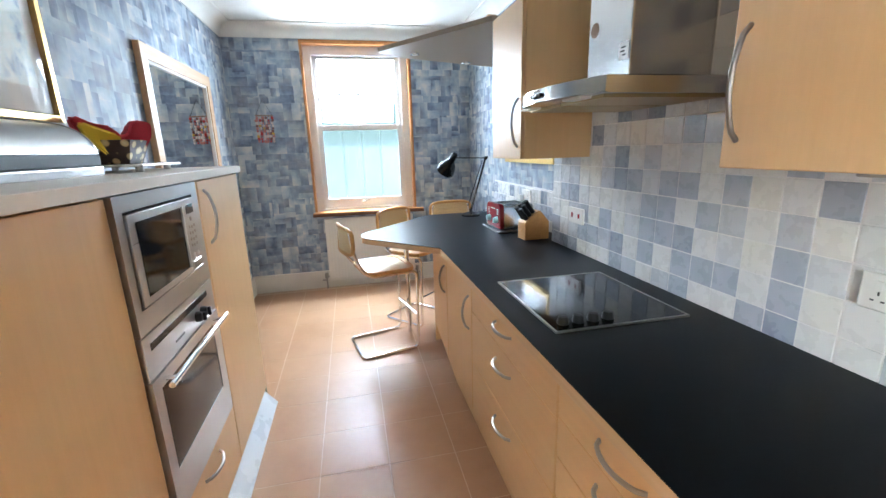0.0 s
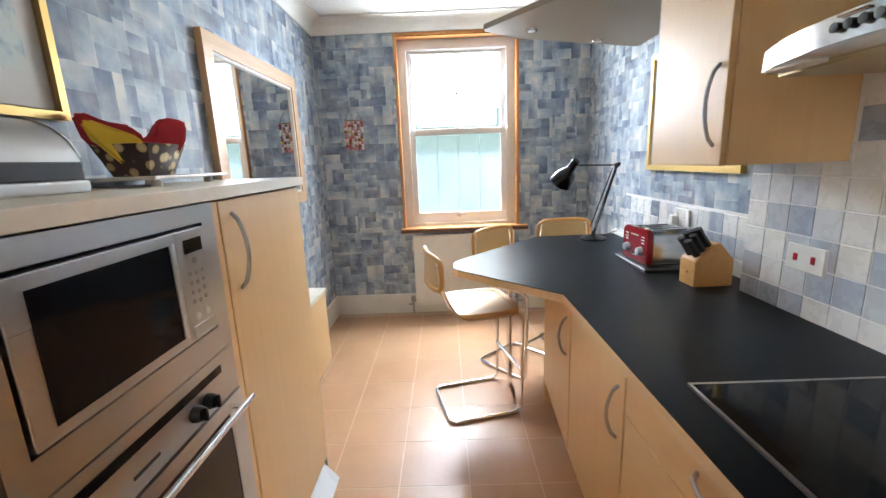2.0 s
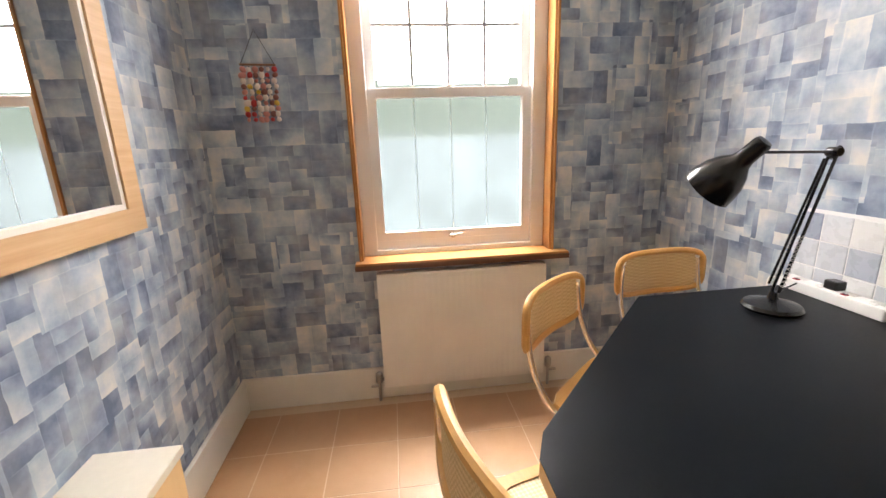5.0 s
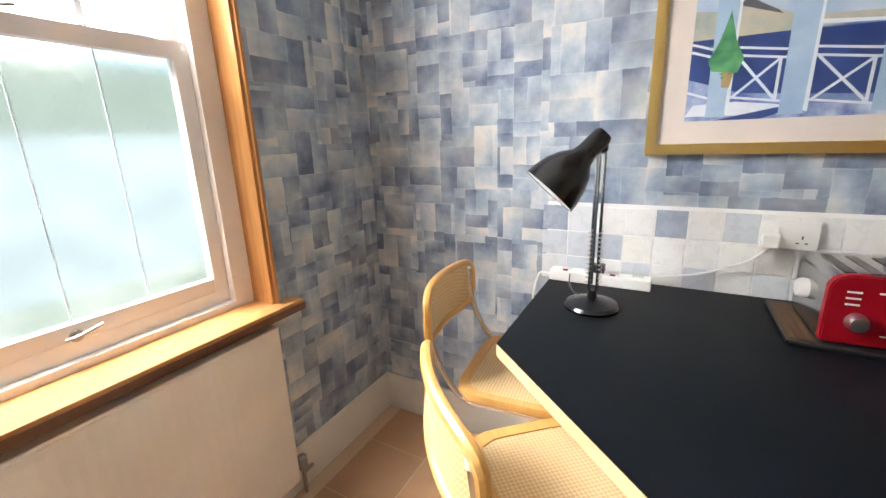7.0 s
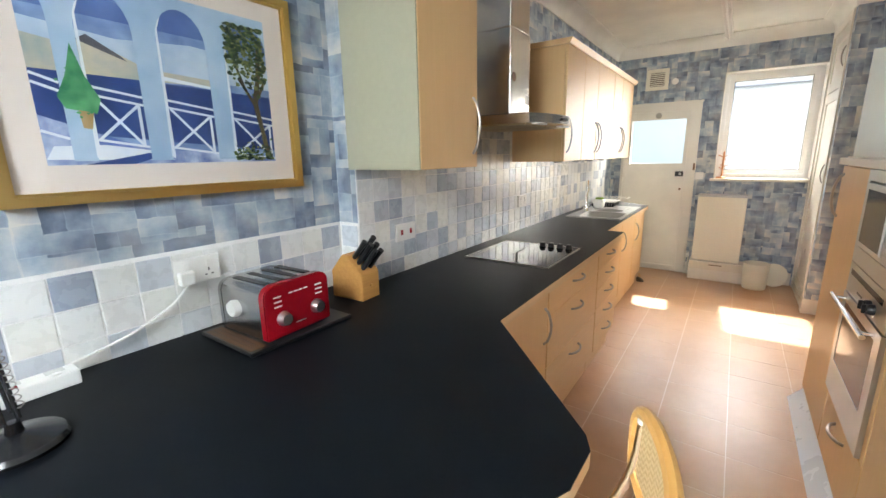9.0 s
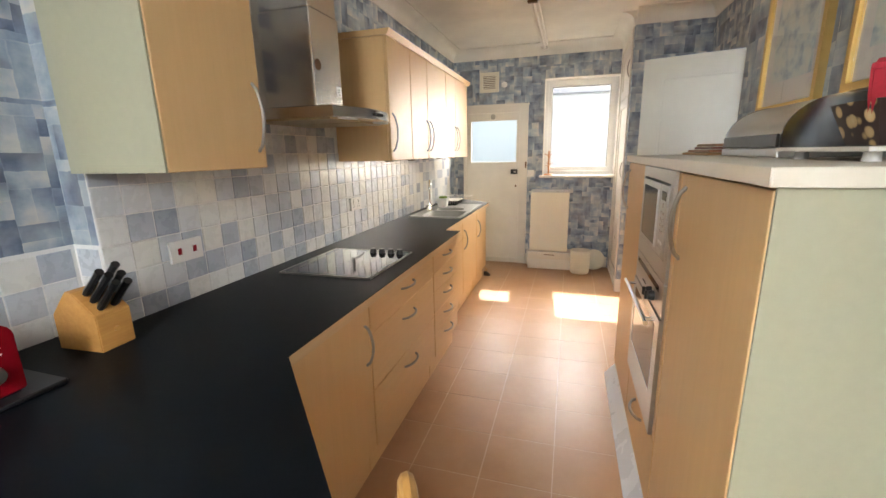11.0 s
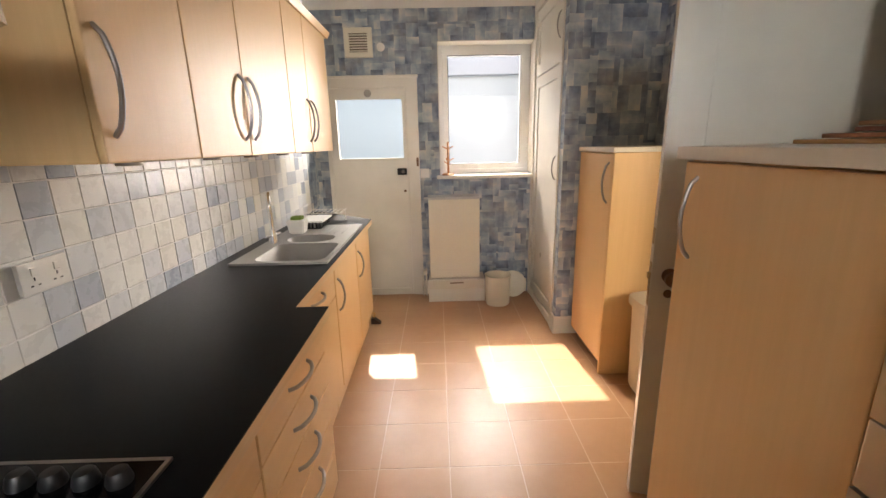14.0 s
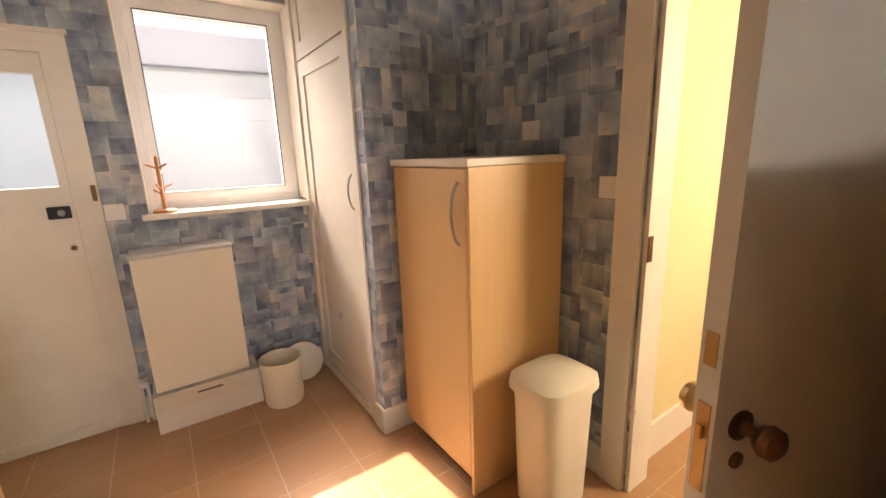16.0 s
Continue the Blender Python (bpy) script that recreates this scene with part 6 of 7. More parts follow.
        sheet("painted_spandrel", [(top[5][0], 1.0)] + top[5:] + [(u1, 0.74), (u1, 1.0)], wallc)
    sheet("painted_palm", [(0.09, 0.30), (0.19, 0.28), (0.21, 0.36), (0.17, 0.48), (0.14, 0.64), (0.11, 0.48), (0.07, 0.36)], green)
    sheet("painted_pot", [(0.135, 0.20), (0.165, 0.195), (0.178, 0.285), (0.13, 0.295)], tint("pot", (0.42, 0.26, 0.10), (0.60, 0.42, 0.22)))
    bark = tint("trunk", (0.05, 0.04, 0.02), (0.16, 0.12, 0.05))
    sheet("painted_trunk", [(0.945, 0.03), (0.975, 0.03), (0.945, 0.25), (0.925, 0.42), (0.955, 0.62), (0.965, 0.80), (0.945, 0.80), (0.93, 0.62), (0.895, 0.42), (0.92, 0.25)], bark)
    stroke("painted_branch", 0.91, 0.40, 0.83, 0.58, 0.016, bark)
    stroke("painted_branch", 0.92, 0.44, 0.985, 0.60, 0.014, bark)
    stroke("painted_branch", 0.86, 0.52, 0.80, 0.74, 0.011, bark)
    rng = random.Random(8)
    tones = [leaf, tint("tree_light", (0.10, 0.14, 0.05), (0.30, 0.32, 0.12), 40), tint("tree_dark", (0.01, 0.03, 0.02), (0.05, 0.09, 0.04), 40)]

    def dabs(name, mat, n, spot, lo, hi):
        """Small brush marks scattered round a spot, as one painted layer."""
        lay[0] += 1
        x = xs - 0.00004 * lay[0]
        bm = bmesh.new()
        for k in range(n):
            cu, cv = spot()
            if not (0.01 < cu < 0.985 and 0.015 < cv < 0.985):
                continue
            r, tilt = rng.uniform(lo, hi), rng.uniform(0, 3.1)
            ring = [(cu + r * rng.uniform(0.5, 1.2) * math.cos(q * math.pi / 3 + tilt), cv + r * rng.uniform(0.5, 1.2) * math.sin(q * math.pi / 3 + tilt)) for q in range(6)]
            bm.faces.new([bm.verts.new((x, b - u * (b - a), c + v * (d - c))) for u, v in ring])
        part(name, bm, mat, p)

    for k, mat in enumerate(tones * 2):
        dabs("painted_leaves", mat, 78, lambda: (rng.uniform(0.772, 0.985), min(rng.gauss(0.78, 0.115), 0.93)), 0.006, 0.019)
        dabs("painted_bush", mat, 34, lambda: (rng.uniform(0.76, 0.99), abs(rng.gauss(0.03, 0.05))), 0.005, 0.014)
    for k, mat in enumerate((green, green)):
        dabs("painted_palm", mat, 45, lambda: (rng.gauss(0.14, 0.020), rng.gauss(0.40, 0.07)), 0.004, 0.011)
    g = part("glazing", box((x1 - 0.022, y0 + 0.034, z0 + 0.034), (x1 - 0.0205, y1 - 0.034, z1 - 0.034)), PICTURE_GLASS, p)
    g.visible_shadow = False


east_picture()

# ---------------------------------------------------------------- sink end


def sink():
    s = thing("sink", (1.22, -0.95, WT), "grey composite sink with a drainer", "sink")
    x0, x1, y0, y1, z = 0.985, 1.475, -1.42, -0.42, WT
    bx0, bx1, by0, by1 = 1.012, 1.375, -0.84, -0.452
    cx0, cx1, cy0, cy1 = 1.08, 1.365, -1.085, -0.865
    bm = boxes(((x0, by1, z), (x1, y1, z + 0.012)), ((x0, by0, z), (bx0, by1, z + 0.012)), ((bx1, by0, z), (x1, by1, z + 0.012)), ((x0, cy1, z), (x1, by0, z + 0.012)),
               ((x0, cy0, z), (cx0, cy1, z + 0.012)), ((cx1, cy0, z), (x1, cy1, z + 0.012)), ((x0, y0, z), (x1, cy0, z + 0.012)))
    for a, b, c, d, e in ((bx0, bx1, by0, by1, 7.0), (cx0, cx1, cy0, cy1, 2.2)):
        square, oval = [], []
        for k in range(56):
            th = 2 * math.pi * k / 56
            co, si = math.cos(th), math.sin(th)
            p, q = 1 / max(abs(co), abs(si)), 1 / (abs(co) ** e + abs(si) ** e) ** (1 / e)
            square.append(bm.verts.new(((a + b) / 2 + (b - a) / 2 * p * co, (c + d) / 2 + (d - c) / 2 * p * si, z + 0.012)))
            oval.append(bm.verts.new(((a + b) / 2 + ((b - a) / 2 + 0.002) * min(q, p) * co, (c + d) / 2 + ((d - c) / 2 + 0.002) * min(q, p) * si, z + 0.0118)))
        for k in range(56):
            j = (k + 1) % 56
            bm.faces.new((square[k], square[j], oval[j], oval[k]))
    part("rim", bm, COMPOSITE, s)
    for nm, a, b, c, d, depth, e in (("bowl", bx0, bx1, by0, by1, 0.16, 7.0), ("half_bowl", cx0, cx1, cy0, cy1, 0.10, 2.2)):
        bm = bmesh.new()
        rings = []
        for inset, dz in ((-0.004, 0.011), (0.004, 0.0), (0.012, -depth * 0.75), (0.03, -depth * 0.97), (0.07, -depth)):
            ring = []
            for k in range(28):
                th = 2 * math.pi * k / 28
                q = 1 / (abs(math.cos(th)) ** e + abs(math.sin(th)) ** e) ** (1 / e)
                ring.append(bm.verts.new(((a + b) / 2 + ((b - a) / 2 - inset) * q * math.cos(th), (c + d) / 2 + ((d - c) / 2 - inset) * q * math.sin(th), z + dz)))
            rings.append(ring)
        for u, v in zip(rings, rings[1:]):
            for k in range(28):
                bm.faces.new((u[k], u[(k + 1) % 28], v[(k + 1) % 28], v[k]))
        bm.faces.new(rings[-1])
        part(nm, bm, COMPOSITE, s, "", True)
    part("waste", lathe([(0.03, 0), (0.03, 0.003), (0.001, 0.0035)], (1.18, -0.70, z - 0.1595), "z", 18), BLACK_PLASTIC, s, "", True)
    for i in range(6):
        part("drainer_ridge", box((1.06 + 0.05 * i, -1.39, z + 0.012), (1.068 + 0.05 * i, -1.12, z + 0.015), 0.001), COMPOSITE, s)
    t = thing("kitchen_tap", (1.42, -0.875, z + 0.012), "chrome swan-neck mixer tap", "tap")
    bx, by = 1.42, -0.875
    part("spout", sweep(smooth_path([(bx, by, z + 0.013), (bx, by, z + 0.22), (bx - 0.004, by + 0.012, z + 0.305), (bx - 0.03, by + 0.075, z + 0.315), (bx - 0.04, by + 0.105, z + 0.26), (bx - 0.04, by + 0.108, z + 0.215)], 0.05, 6), 0.0125, 14), CHROME, t, "", True)
    part("base", lathe([(0.028, 0), (0.026, 0.02), (0.020, 0.05), (0.016, 0.08)], (bx, by, z + 0.0125), "z", 20), CHROME, t, "", True)
    part("lever", sweep([(bx - 0.02, by - 0.06, z + 0.06), (bx, by, z + 0.055), (bx + 0.02, by + 0.06, z + 0.06)], [0.008, 0.011, 0.008], 10), CHROME, t, "", True)


sink()


def white_pot():
    p = thing("sponge_pot", (1.40, -1.13, WT), "white tapered pot with green sponges", "pot")
    bm = bmesh.new()
    lo = [bm.verts.new((1.36 + u * 0.045, -1.15 + v * 0.045, WT + 0.0125)) for u, v in ((-1, -1), (1, -1), (1, 1), (-1, 1))]
    hi = [bm.verts.new((1.36 + u * 0.058, -1.15 + v * 0.058, WT + 0.105)) for u, v in ((-1, -1), (1, -1), (1, 1), (-1, 1))]
    bm.faces.new(lo[::-1]), bm.faces.new(hi)
    for i in range(4):
        j = (i + 1) % 4
        bm.faces.new((lo[i], lo[j], hi[j], hi[i]))
    bmesh.ops.bevel(bm, geom=bm.edges[:], offset=0.008, segments=3, affect="EDGES")
    part("pot", bm, WHITE_PLASTIC, p, "", True)
    part("sponge", box((1.325, -1.19, WT + 0.09), (1.395, -1.115, WT + 0.125), 0.008, 2), plain("green_sponge", (0.22, 0.34, 0.06), 0.9, 0.3, 150), p, "green sponge")
    r = thing("cutlery_rack", (1.36, -1.38, WT), "dark slatted rack with white plates", "dish rack")
    part("base", box((1.24, -1.52, WT + 0.013), (1.47, -1.27, WT + 0.022), 0.003), BLACK_PLASTIC, r)
    for i in range(9):
        part("slat", box((1.238, -1.515 + 0.029 * i, WT + 0.022), (1.246, -1.50 + 0.029 * i, WT + 0.058), 0.001), BLACK_PLASTIC, r)
        part("slat", box((1.24 + 0.026 * i, -1.272, WT + 0.022), (1.252 + 0.026 * i, -1.264, WT + 0.058), 0.001), BLACK_PLASTIC, r)
    part("tray", box((1.225, -1.53, WT + 0.058), (1.48, -1.255, WT + 0.070), 0.004, 2), WHITE_PLASTIC, r, "white tray top")
    w = thing("wire_rack", (1.30, -1.60, WT + 0.07), "thin wire rack lying over the tray", "rack")
    bm = bmesh.new()
    for i in range(8):
        sweep([(1.16 + 0.035 * i, -1.68, WT + 0.088), (1.16 + 0.035 * i, -1.50, WT + 0.086)], 0.0018, 5, bm)
    sweep([(1.15, -1.69, WT + 0.088), (1.42, -1.69, WT + 0.088), (1.42, -1.49, WT + 0.086), (1.15, -1.49, WT + 0.086)], 0.0024, 6, bm, True)
    part("wires", bm, WHITE_PLASTIC, w)
    for x in (1.16, 1.41):
        part("foot", sweep([(x, -1.685, WT + 0.001), (x, -1.685, WT + 0.087)], 0.0024, 6), WHITE_PLASTIC, w)


white_pot()


def boiler():
    b = thing("wall_boiler", (0.27, SOUTH + 0.1, 0.2), "cream steel boiler casing under the window", "boiler")
    x0, x1, yf = 0.045, 0.515, -2.205
    part("casing", box((x0, SOUTH + 0.001, 0.235), (x1, yf, 0.985), 0.008, 2), CREAM_PLASTIC, b)
    part("lid", box((x0 - 0.004, SOUTH + 0.001, 0.985), (x1 + 0.004, yf + 0.012, 1.005), 0.004, 2), plain("grey_lid", (0.50, 0.50, 0.49), 0.4), b, "pale grey top lid")
    box_ = thing("pipe_cover", (0.27, SOUTH + 0.1, 0), "cream pipe cover below the boiler", "pipe cover")
    part("cover", box((-0.005, SOUTH + 0.022, 0.0), (0.535, -2.185, 0.225), 0.005, 2), WHITE_GLOSS, box_)
    part("grip", box((0.20, -2.1855, 0.185), (0.33, -2.176, 0.195), 0.002), BRONZE, box_, "dark slot handle")
    part("flap", box((0.005, -2.1855, 0.13), (0.525, -2.180, 0.215), 0.002), CREAM_TOP, box_)
    part("knob", lathe([(0.008, 0), (0.012, 0.014), (0.001, 0.016)], (0.17, -2.1855, 0.105), "y", 14), WHITE_GLOSS, box_, "", True)
    pp = thing("boiler_pipes", (0.57, SOUTH + 0.06, 0), "painted pipes rising beside the boiler", "pipes")
    for x in (0.56, 0.59):
        part("pipe", sweep([(x, SOUTH + 0.05, 0.0), (x, SOUTH + 0.05, 0.28)], 0.0095, 10), WHITE_GLOSS, pp, "", True)
    part("valve", lathe([(0.018, 0), (0.022, 0.01), (0.022, 0.035), (0.012, 0.045)], (0.575, SOUTH + 0.06, 0.22), "z", 16), WHITE_PLASTIC, pp, "", True)


boiler()


def small_bin():
    b = thing("waste_bin", (-0.115, -2.10, 0), "small white round waste bin without its lid", "bin")
    part("tub", lathe([(0.001, 0.001), (0.105, 0.001), (0.112, 0.02), (0.118, 0.27), (0.124, 0.285), (0.118, 0.287), (0.110, 0.25), (0.100, 0.02), (0.001, 0.015)], (-0.115, -2.12, 0), "z", 36), CREAM_PLASTIC, b, "", True)
    l = thing("bin_lid", (-0.32, -2.3, 0), "white round lid leaning behind the bin", "lid")
    part("lid", lathe([(0.001, 0.0), (0.125, 0.0), (0.130, 0.008), (0.125, 0.016), (0.06, 0.024), (0.001, 0.026)], (-0.29, -2.30, 0.129), (0.25, 1.0, 0.22), n=36), CREAM_PLASTIC, l, "", True)


small_bin()


def pedal_bin():
    b = thing("pedal_bin", (-0.83, -0.62, 0), "tall cream plastic pedal bin by the cabinet", "bin")
    x0, x1, y0, y1 = -0.985, -0.705, -0.755, -0.525

    def ring(grow, z, bm):
        vs = []
        for k in range(28):
            a = 2 * math.pi * k / 28
            q = 1 / (abs(math.cos(a)) ** 4.5 + abs(math.sin(a)) ** 4.5) ** (1 / 4.5)
            vs.append(bm.verts.new(((x0 + x1) / 2 + ((x1 - x0) / 2 + grow) * q * math.cos(a), (y0 + y1) / 2 + ((y1 - y0) / 2 + grow) * q * math.sin(a), z)))
        return vs

    def loft(levels):
        bm = bmesh.new()
        rs = [ring(g, z, bm) for g, z in levels]
        for u, v in zip(rs, rs[1:]):
            for k in range(28):
                bm.faces.new((u[k], u[(k + 1) % 28], v[(k + 1) % 28], v[k]))
        bm.faces.new(rs[0][::-1]), bm.faces.new(rs[-1])
        return bm

    part("body", loft([(-0.022, 0.001), (-0.014, 0.02), (0.0, 0.50), (0.004, 0.535)]), CREAM_PLASTIC, b, "", True)
    part("lid", loft([(0.018, 0.536), (0.020, 0.56), (0.016, 0.585), (-0.02, 0.606), (-0.09, 0.616)]), CREAM_PLASTIC, b, "rounded cream lid", True)
    part("pedal", box((-0.80, -0.545, 0.012), (-0.70, -0.495, 0.04), 0.010, 3), BLACK_PLASTIC, b, "dark foot pedal")
    part("pedal_recess", lathe([(0.062, 0), (0.062, 0.008), (0.001, 0.009)], (-0.76, -0.538, 0.03), "y", 24), BLACK_PLASTIC, b, "", True)


pedal_bin()


def fridge_cabinet():
    u = thing("tall_cabinet", (-0.85, -1.12, 0), "beech-effect cabinet standing by the corner cupboard", "cabinet")
    x0, x1, y0, y1 = WEST_BACK + 0.022, -0.585, -1.405, -0.835
    part("body", box((x0, y0, 0.09), (x1 - 0.021, y1 - 0.02, 1.405)), BEECH, u)
    part("side_panel", box((x0, y1 - 0.019, 0.0), (x1, y1, 1.405), 0.002), BEECH, u)
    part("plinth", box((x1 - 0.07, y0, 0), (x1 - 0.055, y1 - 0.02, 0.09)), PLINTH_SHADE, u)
    part("top", box((x0, y0 - 0.01, 1.4065), (x1 + 0.010, y1 + 0.006, 1.436), 0.004, 2), CREAM_TOP, u, "pale cream top")
    d = part("door", box((x1 - 0.02, y0 + 0.002, 0.085), (x1, y1 - 0.021, 1.40), 0.004, 2), BEECH, u)
    part("handle", bow((x1, y1 - 0.065, 1.11), (x1, y1 - 0.065, 1.35), (1, 0, 0), 0.036, 0.0065), NICKEL, d, "satin metal bow handle", True)


fridge_cabinet()


def wall_plate(name, y, z, w, label):
    s = thing(name, (WEST_BACK, y, z), label, "switch")
    f = part("face_plate", box((WEST_BACK, y - w / 2, z - 0.043), (WEST_BACK + 0.011, y + w / 2, z + 0.043), 0.003, 2), WHITE_PLASTIC, s)
    part("rocker", box((WEST_BACK + 0.011, y - 0.007, z - 0.012), (WEST_BACK + 0.015, y + 0.007, z + 0.012), 0.001), WHITE_PLASTIC, f)


wall_plate("fused_switch", -1.045, 1.545, 0.11, "white fused switch above the cabinet")
wall_plate("light_switch", -0.625, 1.305, 0.088, "white light switch beside the hall door")
sw = thing("back_door_switch", (0.555, SOUTH, 1.2), "white switch plate by the back door", "switch")
part("face_plate", box((0.50, SOUTH, 1.17), (0.585, SOUTH + 0.011, 1.255), 0.003, 2), WHITE_PLASTIC, sw)


def vent():
    v = thing("wall_vent", (1.09, SOUTH, 2.22), "cream louvred vent above the back door", "vent")
    x0, x1, z0, z1 = 0.97, 1.215, 2.235, 2.475
    part("frame", frame_bars(SOUTH, SOUTH + 0.03, x0, x1, z0, z1, 0.042), CREAM_PLASTIC, v)
    # dark sheet that paints in the shade between the slats
    part("backing", box((x0 + 0.042, SOUTH, z0 + 0.042), (x1 - 0.042, SOUTH + 0.006, z1 - 0.042)), plain("vent_shade", (0.14, 0.10, 0.06), 0.7), v)
    for i in range(7):
        z = z0 + 0.050 + 0.0215 * i
        part("slat", box((x0 + 0.042, SOUTH + 0.008, z), (x1 - 0.042, SOUTH + 0.024, z + 0.010), 0.001), CREAM_PLASTIC, v)
    d = thing("alarm_sensor", (0.84, SOUTH, 2.28), "small round white sensor beside the vent", "sensor")
    part("dome", lathe([(0.036, 0), (0.034, 0.02), (0.018, 0.032), (0.001, 0.034)], (0.90, SOUTH, 2.32), "y", 20), WHITE_PLASTIC, d, "", True)


vent()


def batten():
    b = thing("strip_light", (0.41, -1.4, 2.7), "white fluorescent strip light on the ceiling, unlit", "ceiling light")
    part("tray", box((0.375, -2.33, CEIL - 0.055), (0.445, -0.60, CEIL - 0.001), 0.004, 2), WHITE_PLASTIC, b)
    part("tube", sweep([(0.41, -2.28, CEIL - 0.072), (0.41, -0.65, CEIL - 0.072)], 0.013, 12), WHITE_PLASTIC, b, "", True)
    for y, m in ((-2.32, WHITE_PLASTIC), (-0.64, BRONZE)):
        part("end_cap", box((0.37, y, CEIL - 0.092), (0.45, y + 0.045, CEIL - 0.0555), 0.004), m, b, "dark end cap" if m is BRONZE else "")


batten()


def mug_tree():
    t = thing("mug_tree", (0.30, SOUTH + 0.03, SZ0 + 0.018), "wooden mug tree on the window sill", "mug tree")
    m = wood("mug_tree_wood", (0.55, 0.24, 0.09), (0.40, 0.15, 0.05))
    x, y, z = 0.32, SOUTH + 0.01, SZ0 + 0.019
    part("base", lathe([(0.058, 0), (0.058, 0.012), (0.05, 0.018), (0.001, 0.02)], (x, y, z), "z", 24), m, t, "", True)
    part("post", lathe([(0.010, 0.018), (0.010, 0.29), (0.007, 0.305), (0.001, 0.308)], (x, y, z), "z", 12), m, t, "", True)
    for i, (a, h) in enumerate(((0.3, 0.24), (2.5, 0.24), (4.4, 0.20), (1.2, 0.13), (3.4, 0.13), (5.4, 0.10))):
        d = Vector((math.cos(a), math.sin(a), 0.45))
        part("peg", sweep([Vector((x, y, z + h)), Vector((x, y, z + h)) + d * 0.055], 0.005, 8), m, t, "", True)


mug_tree()
# rough stand-in for small brown bits at the end cabinet's foot
stop = thing("door_stop", (0.97, -1.73, 0), "small brown bits on the floor by the end cabinet", "door stop")
part("wedge", side_prism([(0.94, 0.0005), (1.02, 0.0005), (1.02, 0.05), (1.0, 0.055), (0.945, 0.012)], -1.755, -1.705), CORK, stop)
part("grip", sweep([(1.0, -1.73, 0.05), (0.985, -1.73, 0.085), (1.012, -1.73, 0.10)], 0.006, 8), CHAIR_WOOD, stop)

# ---------------------------------------------------------------- wall tiles and floor tiles


def tile_mesh(name, w, h, t, material, axis):
    """One cushion-edged tile: the face in y and z for axis 'x', flat for axis 'z'."""
    e = 0.0016 if axis == "x" else 0.0012
    bm = bmesh.new()
    rings = []
    for grow, d in ((0, 0), (0, t - 0.002), (-e, t)):
        a, b = w / 2 + grow, h / 2 + grow
        pts = ((-a, -b), (a, -b), (a, b), (-a, b))
        rings.append([bm.verts.new((-d, u, v) if axis == "x" else (u, v, d)) for u, v in pts])
    for u, v in zip(rings, rings[1:]):
        for k in range(4):
            bm.faces.new((u[k], u[(k + 1) % 4], v[(k + 1) % 4], v[k]))
    bm.faces.new(rings[-1])
    return link_mesh(name, bm, material)


def joined_tiles(name, places, w, h, t, x, label):
    verts, faces = [], []
    for y, z in places:
        k = len(verts)
        for g, d in ((0, 0), (0, t - 0.002), (-0.0016, t)):
            a, b = w / 2 + g, h / 2 + g
            verts += [(x - d, y - a, z - b), (x - d, y + a, z - b), (x - d, y + a, z + b), (x - d, y - a, z + b)]
        for r in (0, 4):
            faces += [(k + r + i, k + r + (i + 1) % 4, k + r + 4 + (i + 1) % 4, k + r + 4 + i) for i in range(4)]
        faces.append((k + 8, k + 9, k + 10, k + 11))
    data = bpy.data.meshes.new(name)
    data.from_pydata(verts, [], faces)
    data.materials.append(GLAZE_FAR)
    ob = new(name, data)
    return tagged(ob, label, kind="stuff")


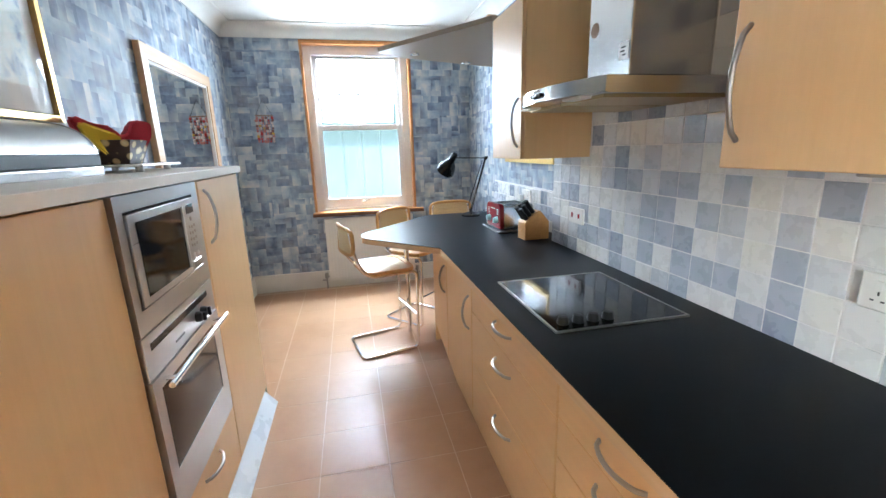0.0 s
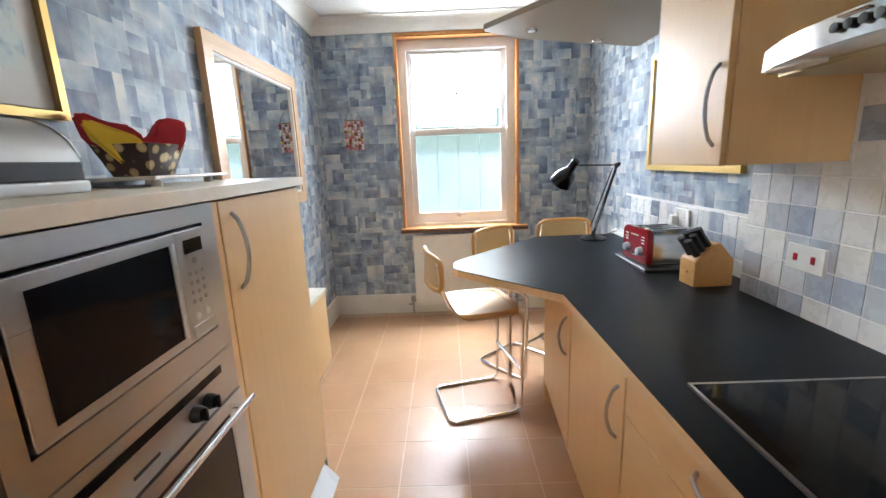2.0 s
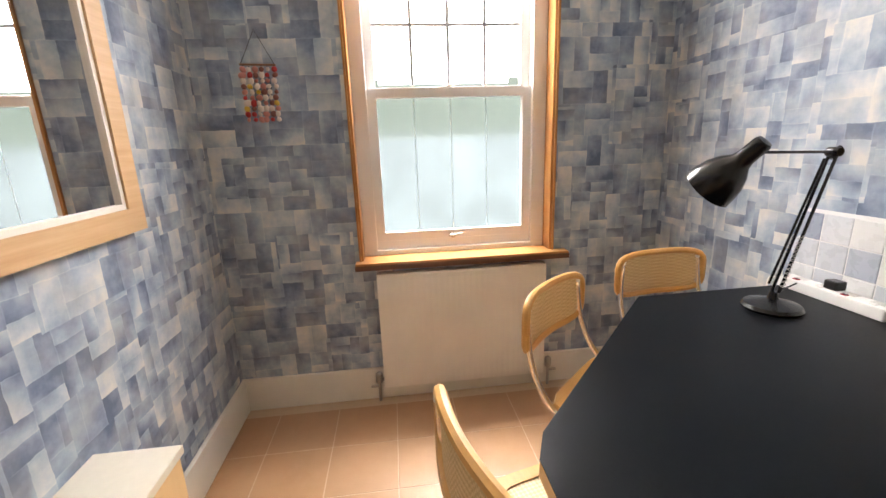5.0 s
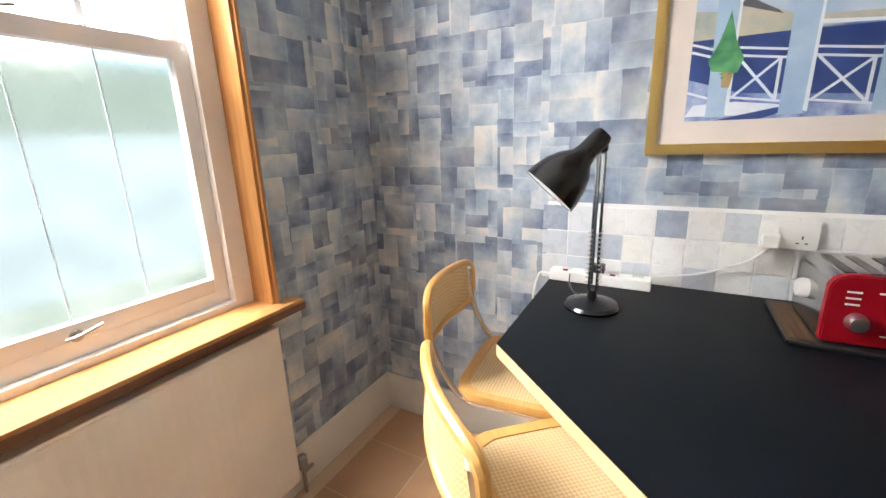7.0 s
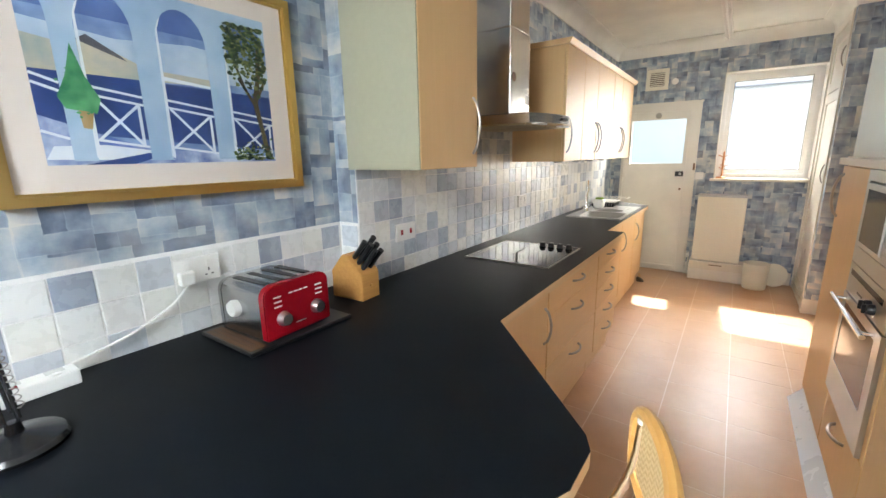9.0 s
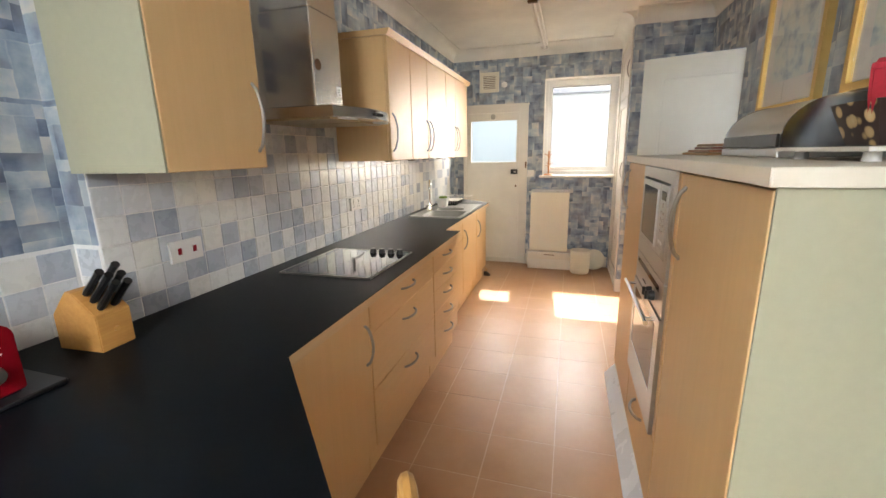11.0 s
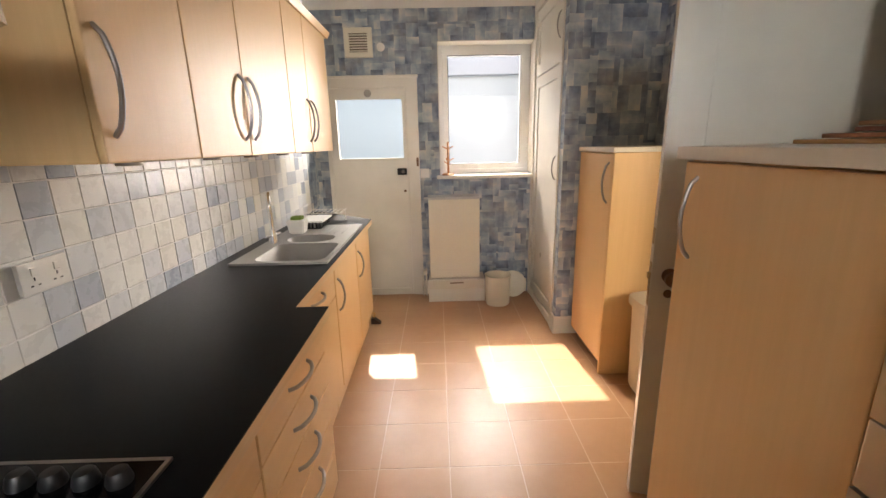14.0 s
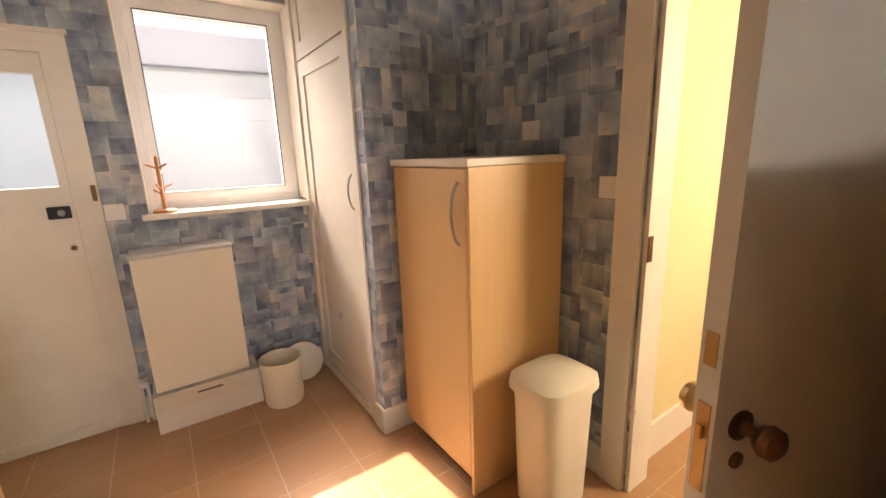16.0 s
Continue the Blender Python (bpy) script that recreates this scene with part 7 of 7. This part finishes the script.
PITCH = 0.1025
bed = structure("tiled_splashback", boxes(((TILE_X - 0.003, -2.16, WT), (TILE_X, 2.17, 1.446)), ((TILE_X - 0.003, 0.593, 1.446), (TILE_X, 1.774, 2.40))),
                GROUT, "grouted wall tiles in whites, greys and blues", "wall tiles")
bed_bar = structure("tiled_splashback_bar", boxes(((TILE_X, 2.17, WT), (PIC_X, 2.173, 1.205)), ((PIC_X - 0.003, 2.173, WT), (PIC_X, 3.60, 1.205))), GROUT, "pale wall tiles behind the breakfast bar", "wall tiles")
one = tile_mesh("tile", PITCH - 0.004, PITCH - 0.004, 0.0024, GLAZE, "x")
rest, count = [], 0


def lay(y, z, x, base=None):
    ob = new("tile", one)
    ob.parent = base or bed
    ob.matrix_basis = pose(x, y, z)


for r in range(14):
    z = 0.8855 + PITCH * (r + 0.5)
    for c in range(43):
        y = 2.17 - PITCH * (c + 0.5)
        if z - 0.05 > 1.43 and not (0.585 < y - 0.05 and y + 0.05 < 1.775):
            continue
        if 1.0 < y < 1.36 and z > 1.72 or y < -2.1:
            continue
        if y > -0.75 and z < 1.75 and count < 292:
            lay(y, z, TILE_X - 0.003)
            count += 1
        else:
            rest.append((y, z))
for r in range(3):
    for c in range(14):
        lay(2.235 + PITCH * (c + 0.0), 0.8855 + PITCH * (r + 0.5), PIC_X - 0.003, bed_bar) if 2.235 + PITCH * c < 3.58 else None
edge_tile = tile_mesh("tile_return", PITCH, PITCH - 0.004, 0.0024, GLAZE, "x")
for r in range(6):
    z = 0.8855 + PITCH * (r + 0.5)
    if z < 1.18:
        ob = new("tile", edge_tile)
        ob.parent = bed_bar
        ob.matrix_basis = pose(TILE_X + 0.055, 2.173, z, 0, 0, -90)
far = joined_tiles("far_tiles", rest, PITCH - 0.004, PITCH - 0.004, 0.0024, TILE_X - 0.003, "glazed wall tiles further along the wall")
far.parent = bed

floor_one = tile_mesh("floor_tile", 0.3295, 0.3155, 0.0022, FLOOR_TILE, "z")
floor_ob = bpy.data.objects["floor_slab"]
for i in range(-7, 6):
    for j in range(-13, 10):
        x, y = 0.07 + 0.3325 * (i + 0.5), 1.52 + 0.3185 * (j + 0.5)
        if y > NORTH or y < SOUTH - 0.1 or x > 1.75 or (x < -1.3 and not -1.4 < y < 1.4) or x < -2.2:
            continue
        ob = new("floor_tile", floor_one)
        ob.parent = floor_ob
        ob.matrix_basis = pose(x, y, -0.0022)
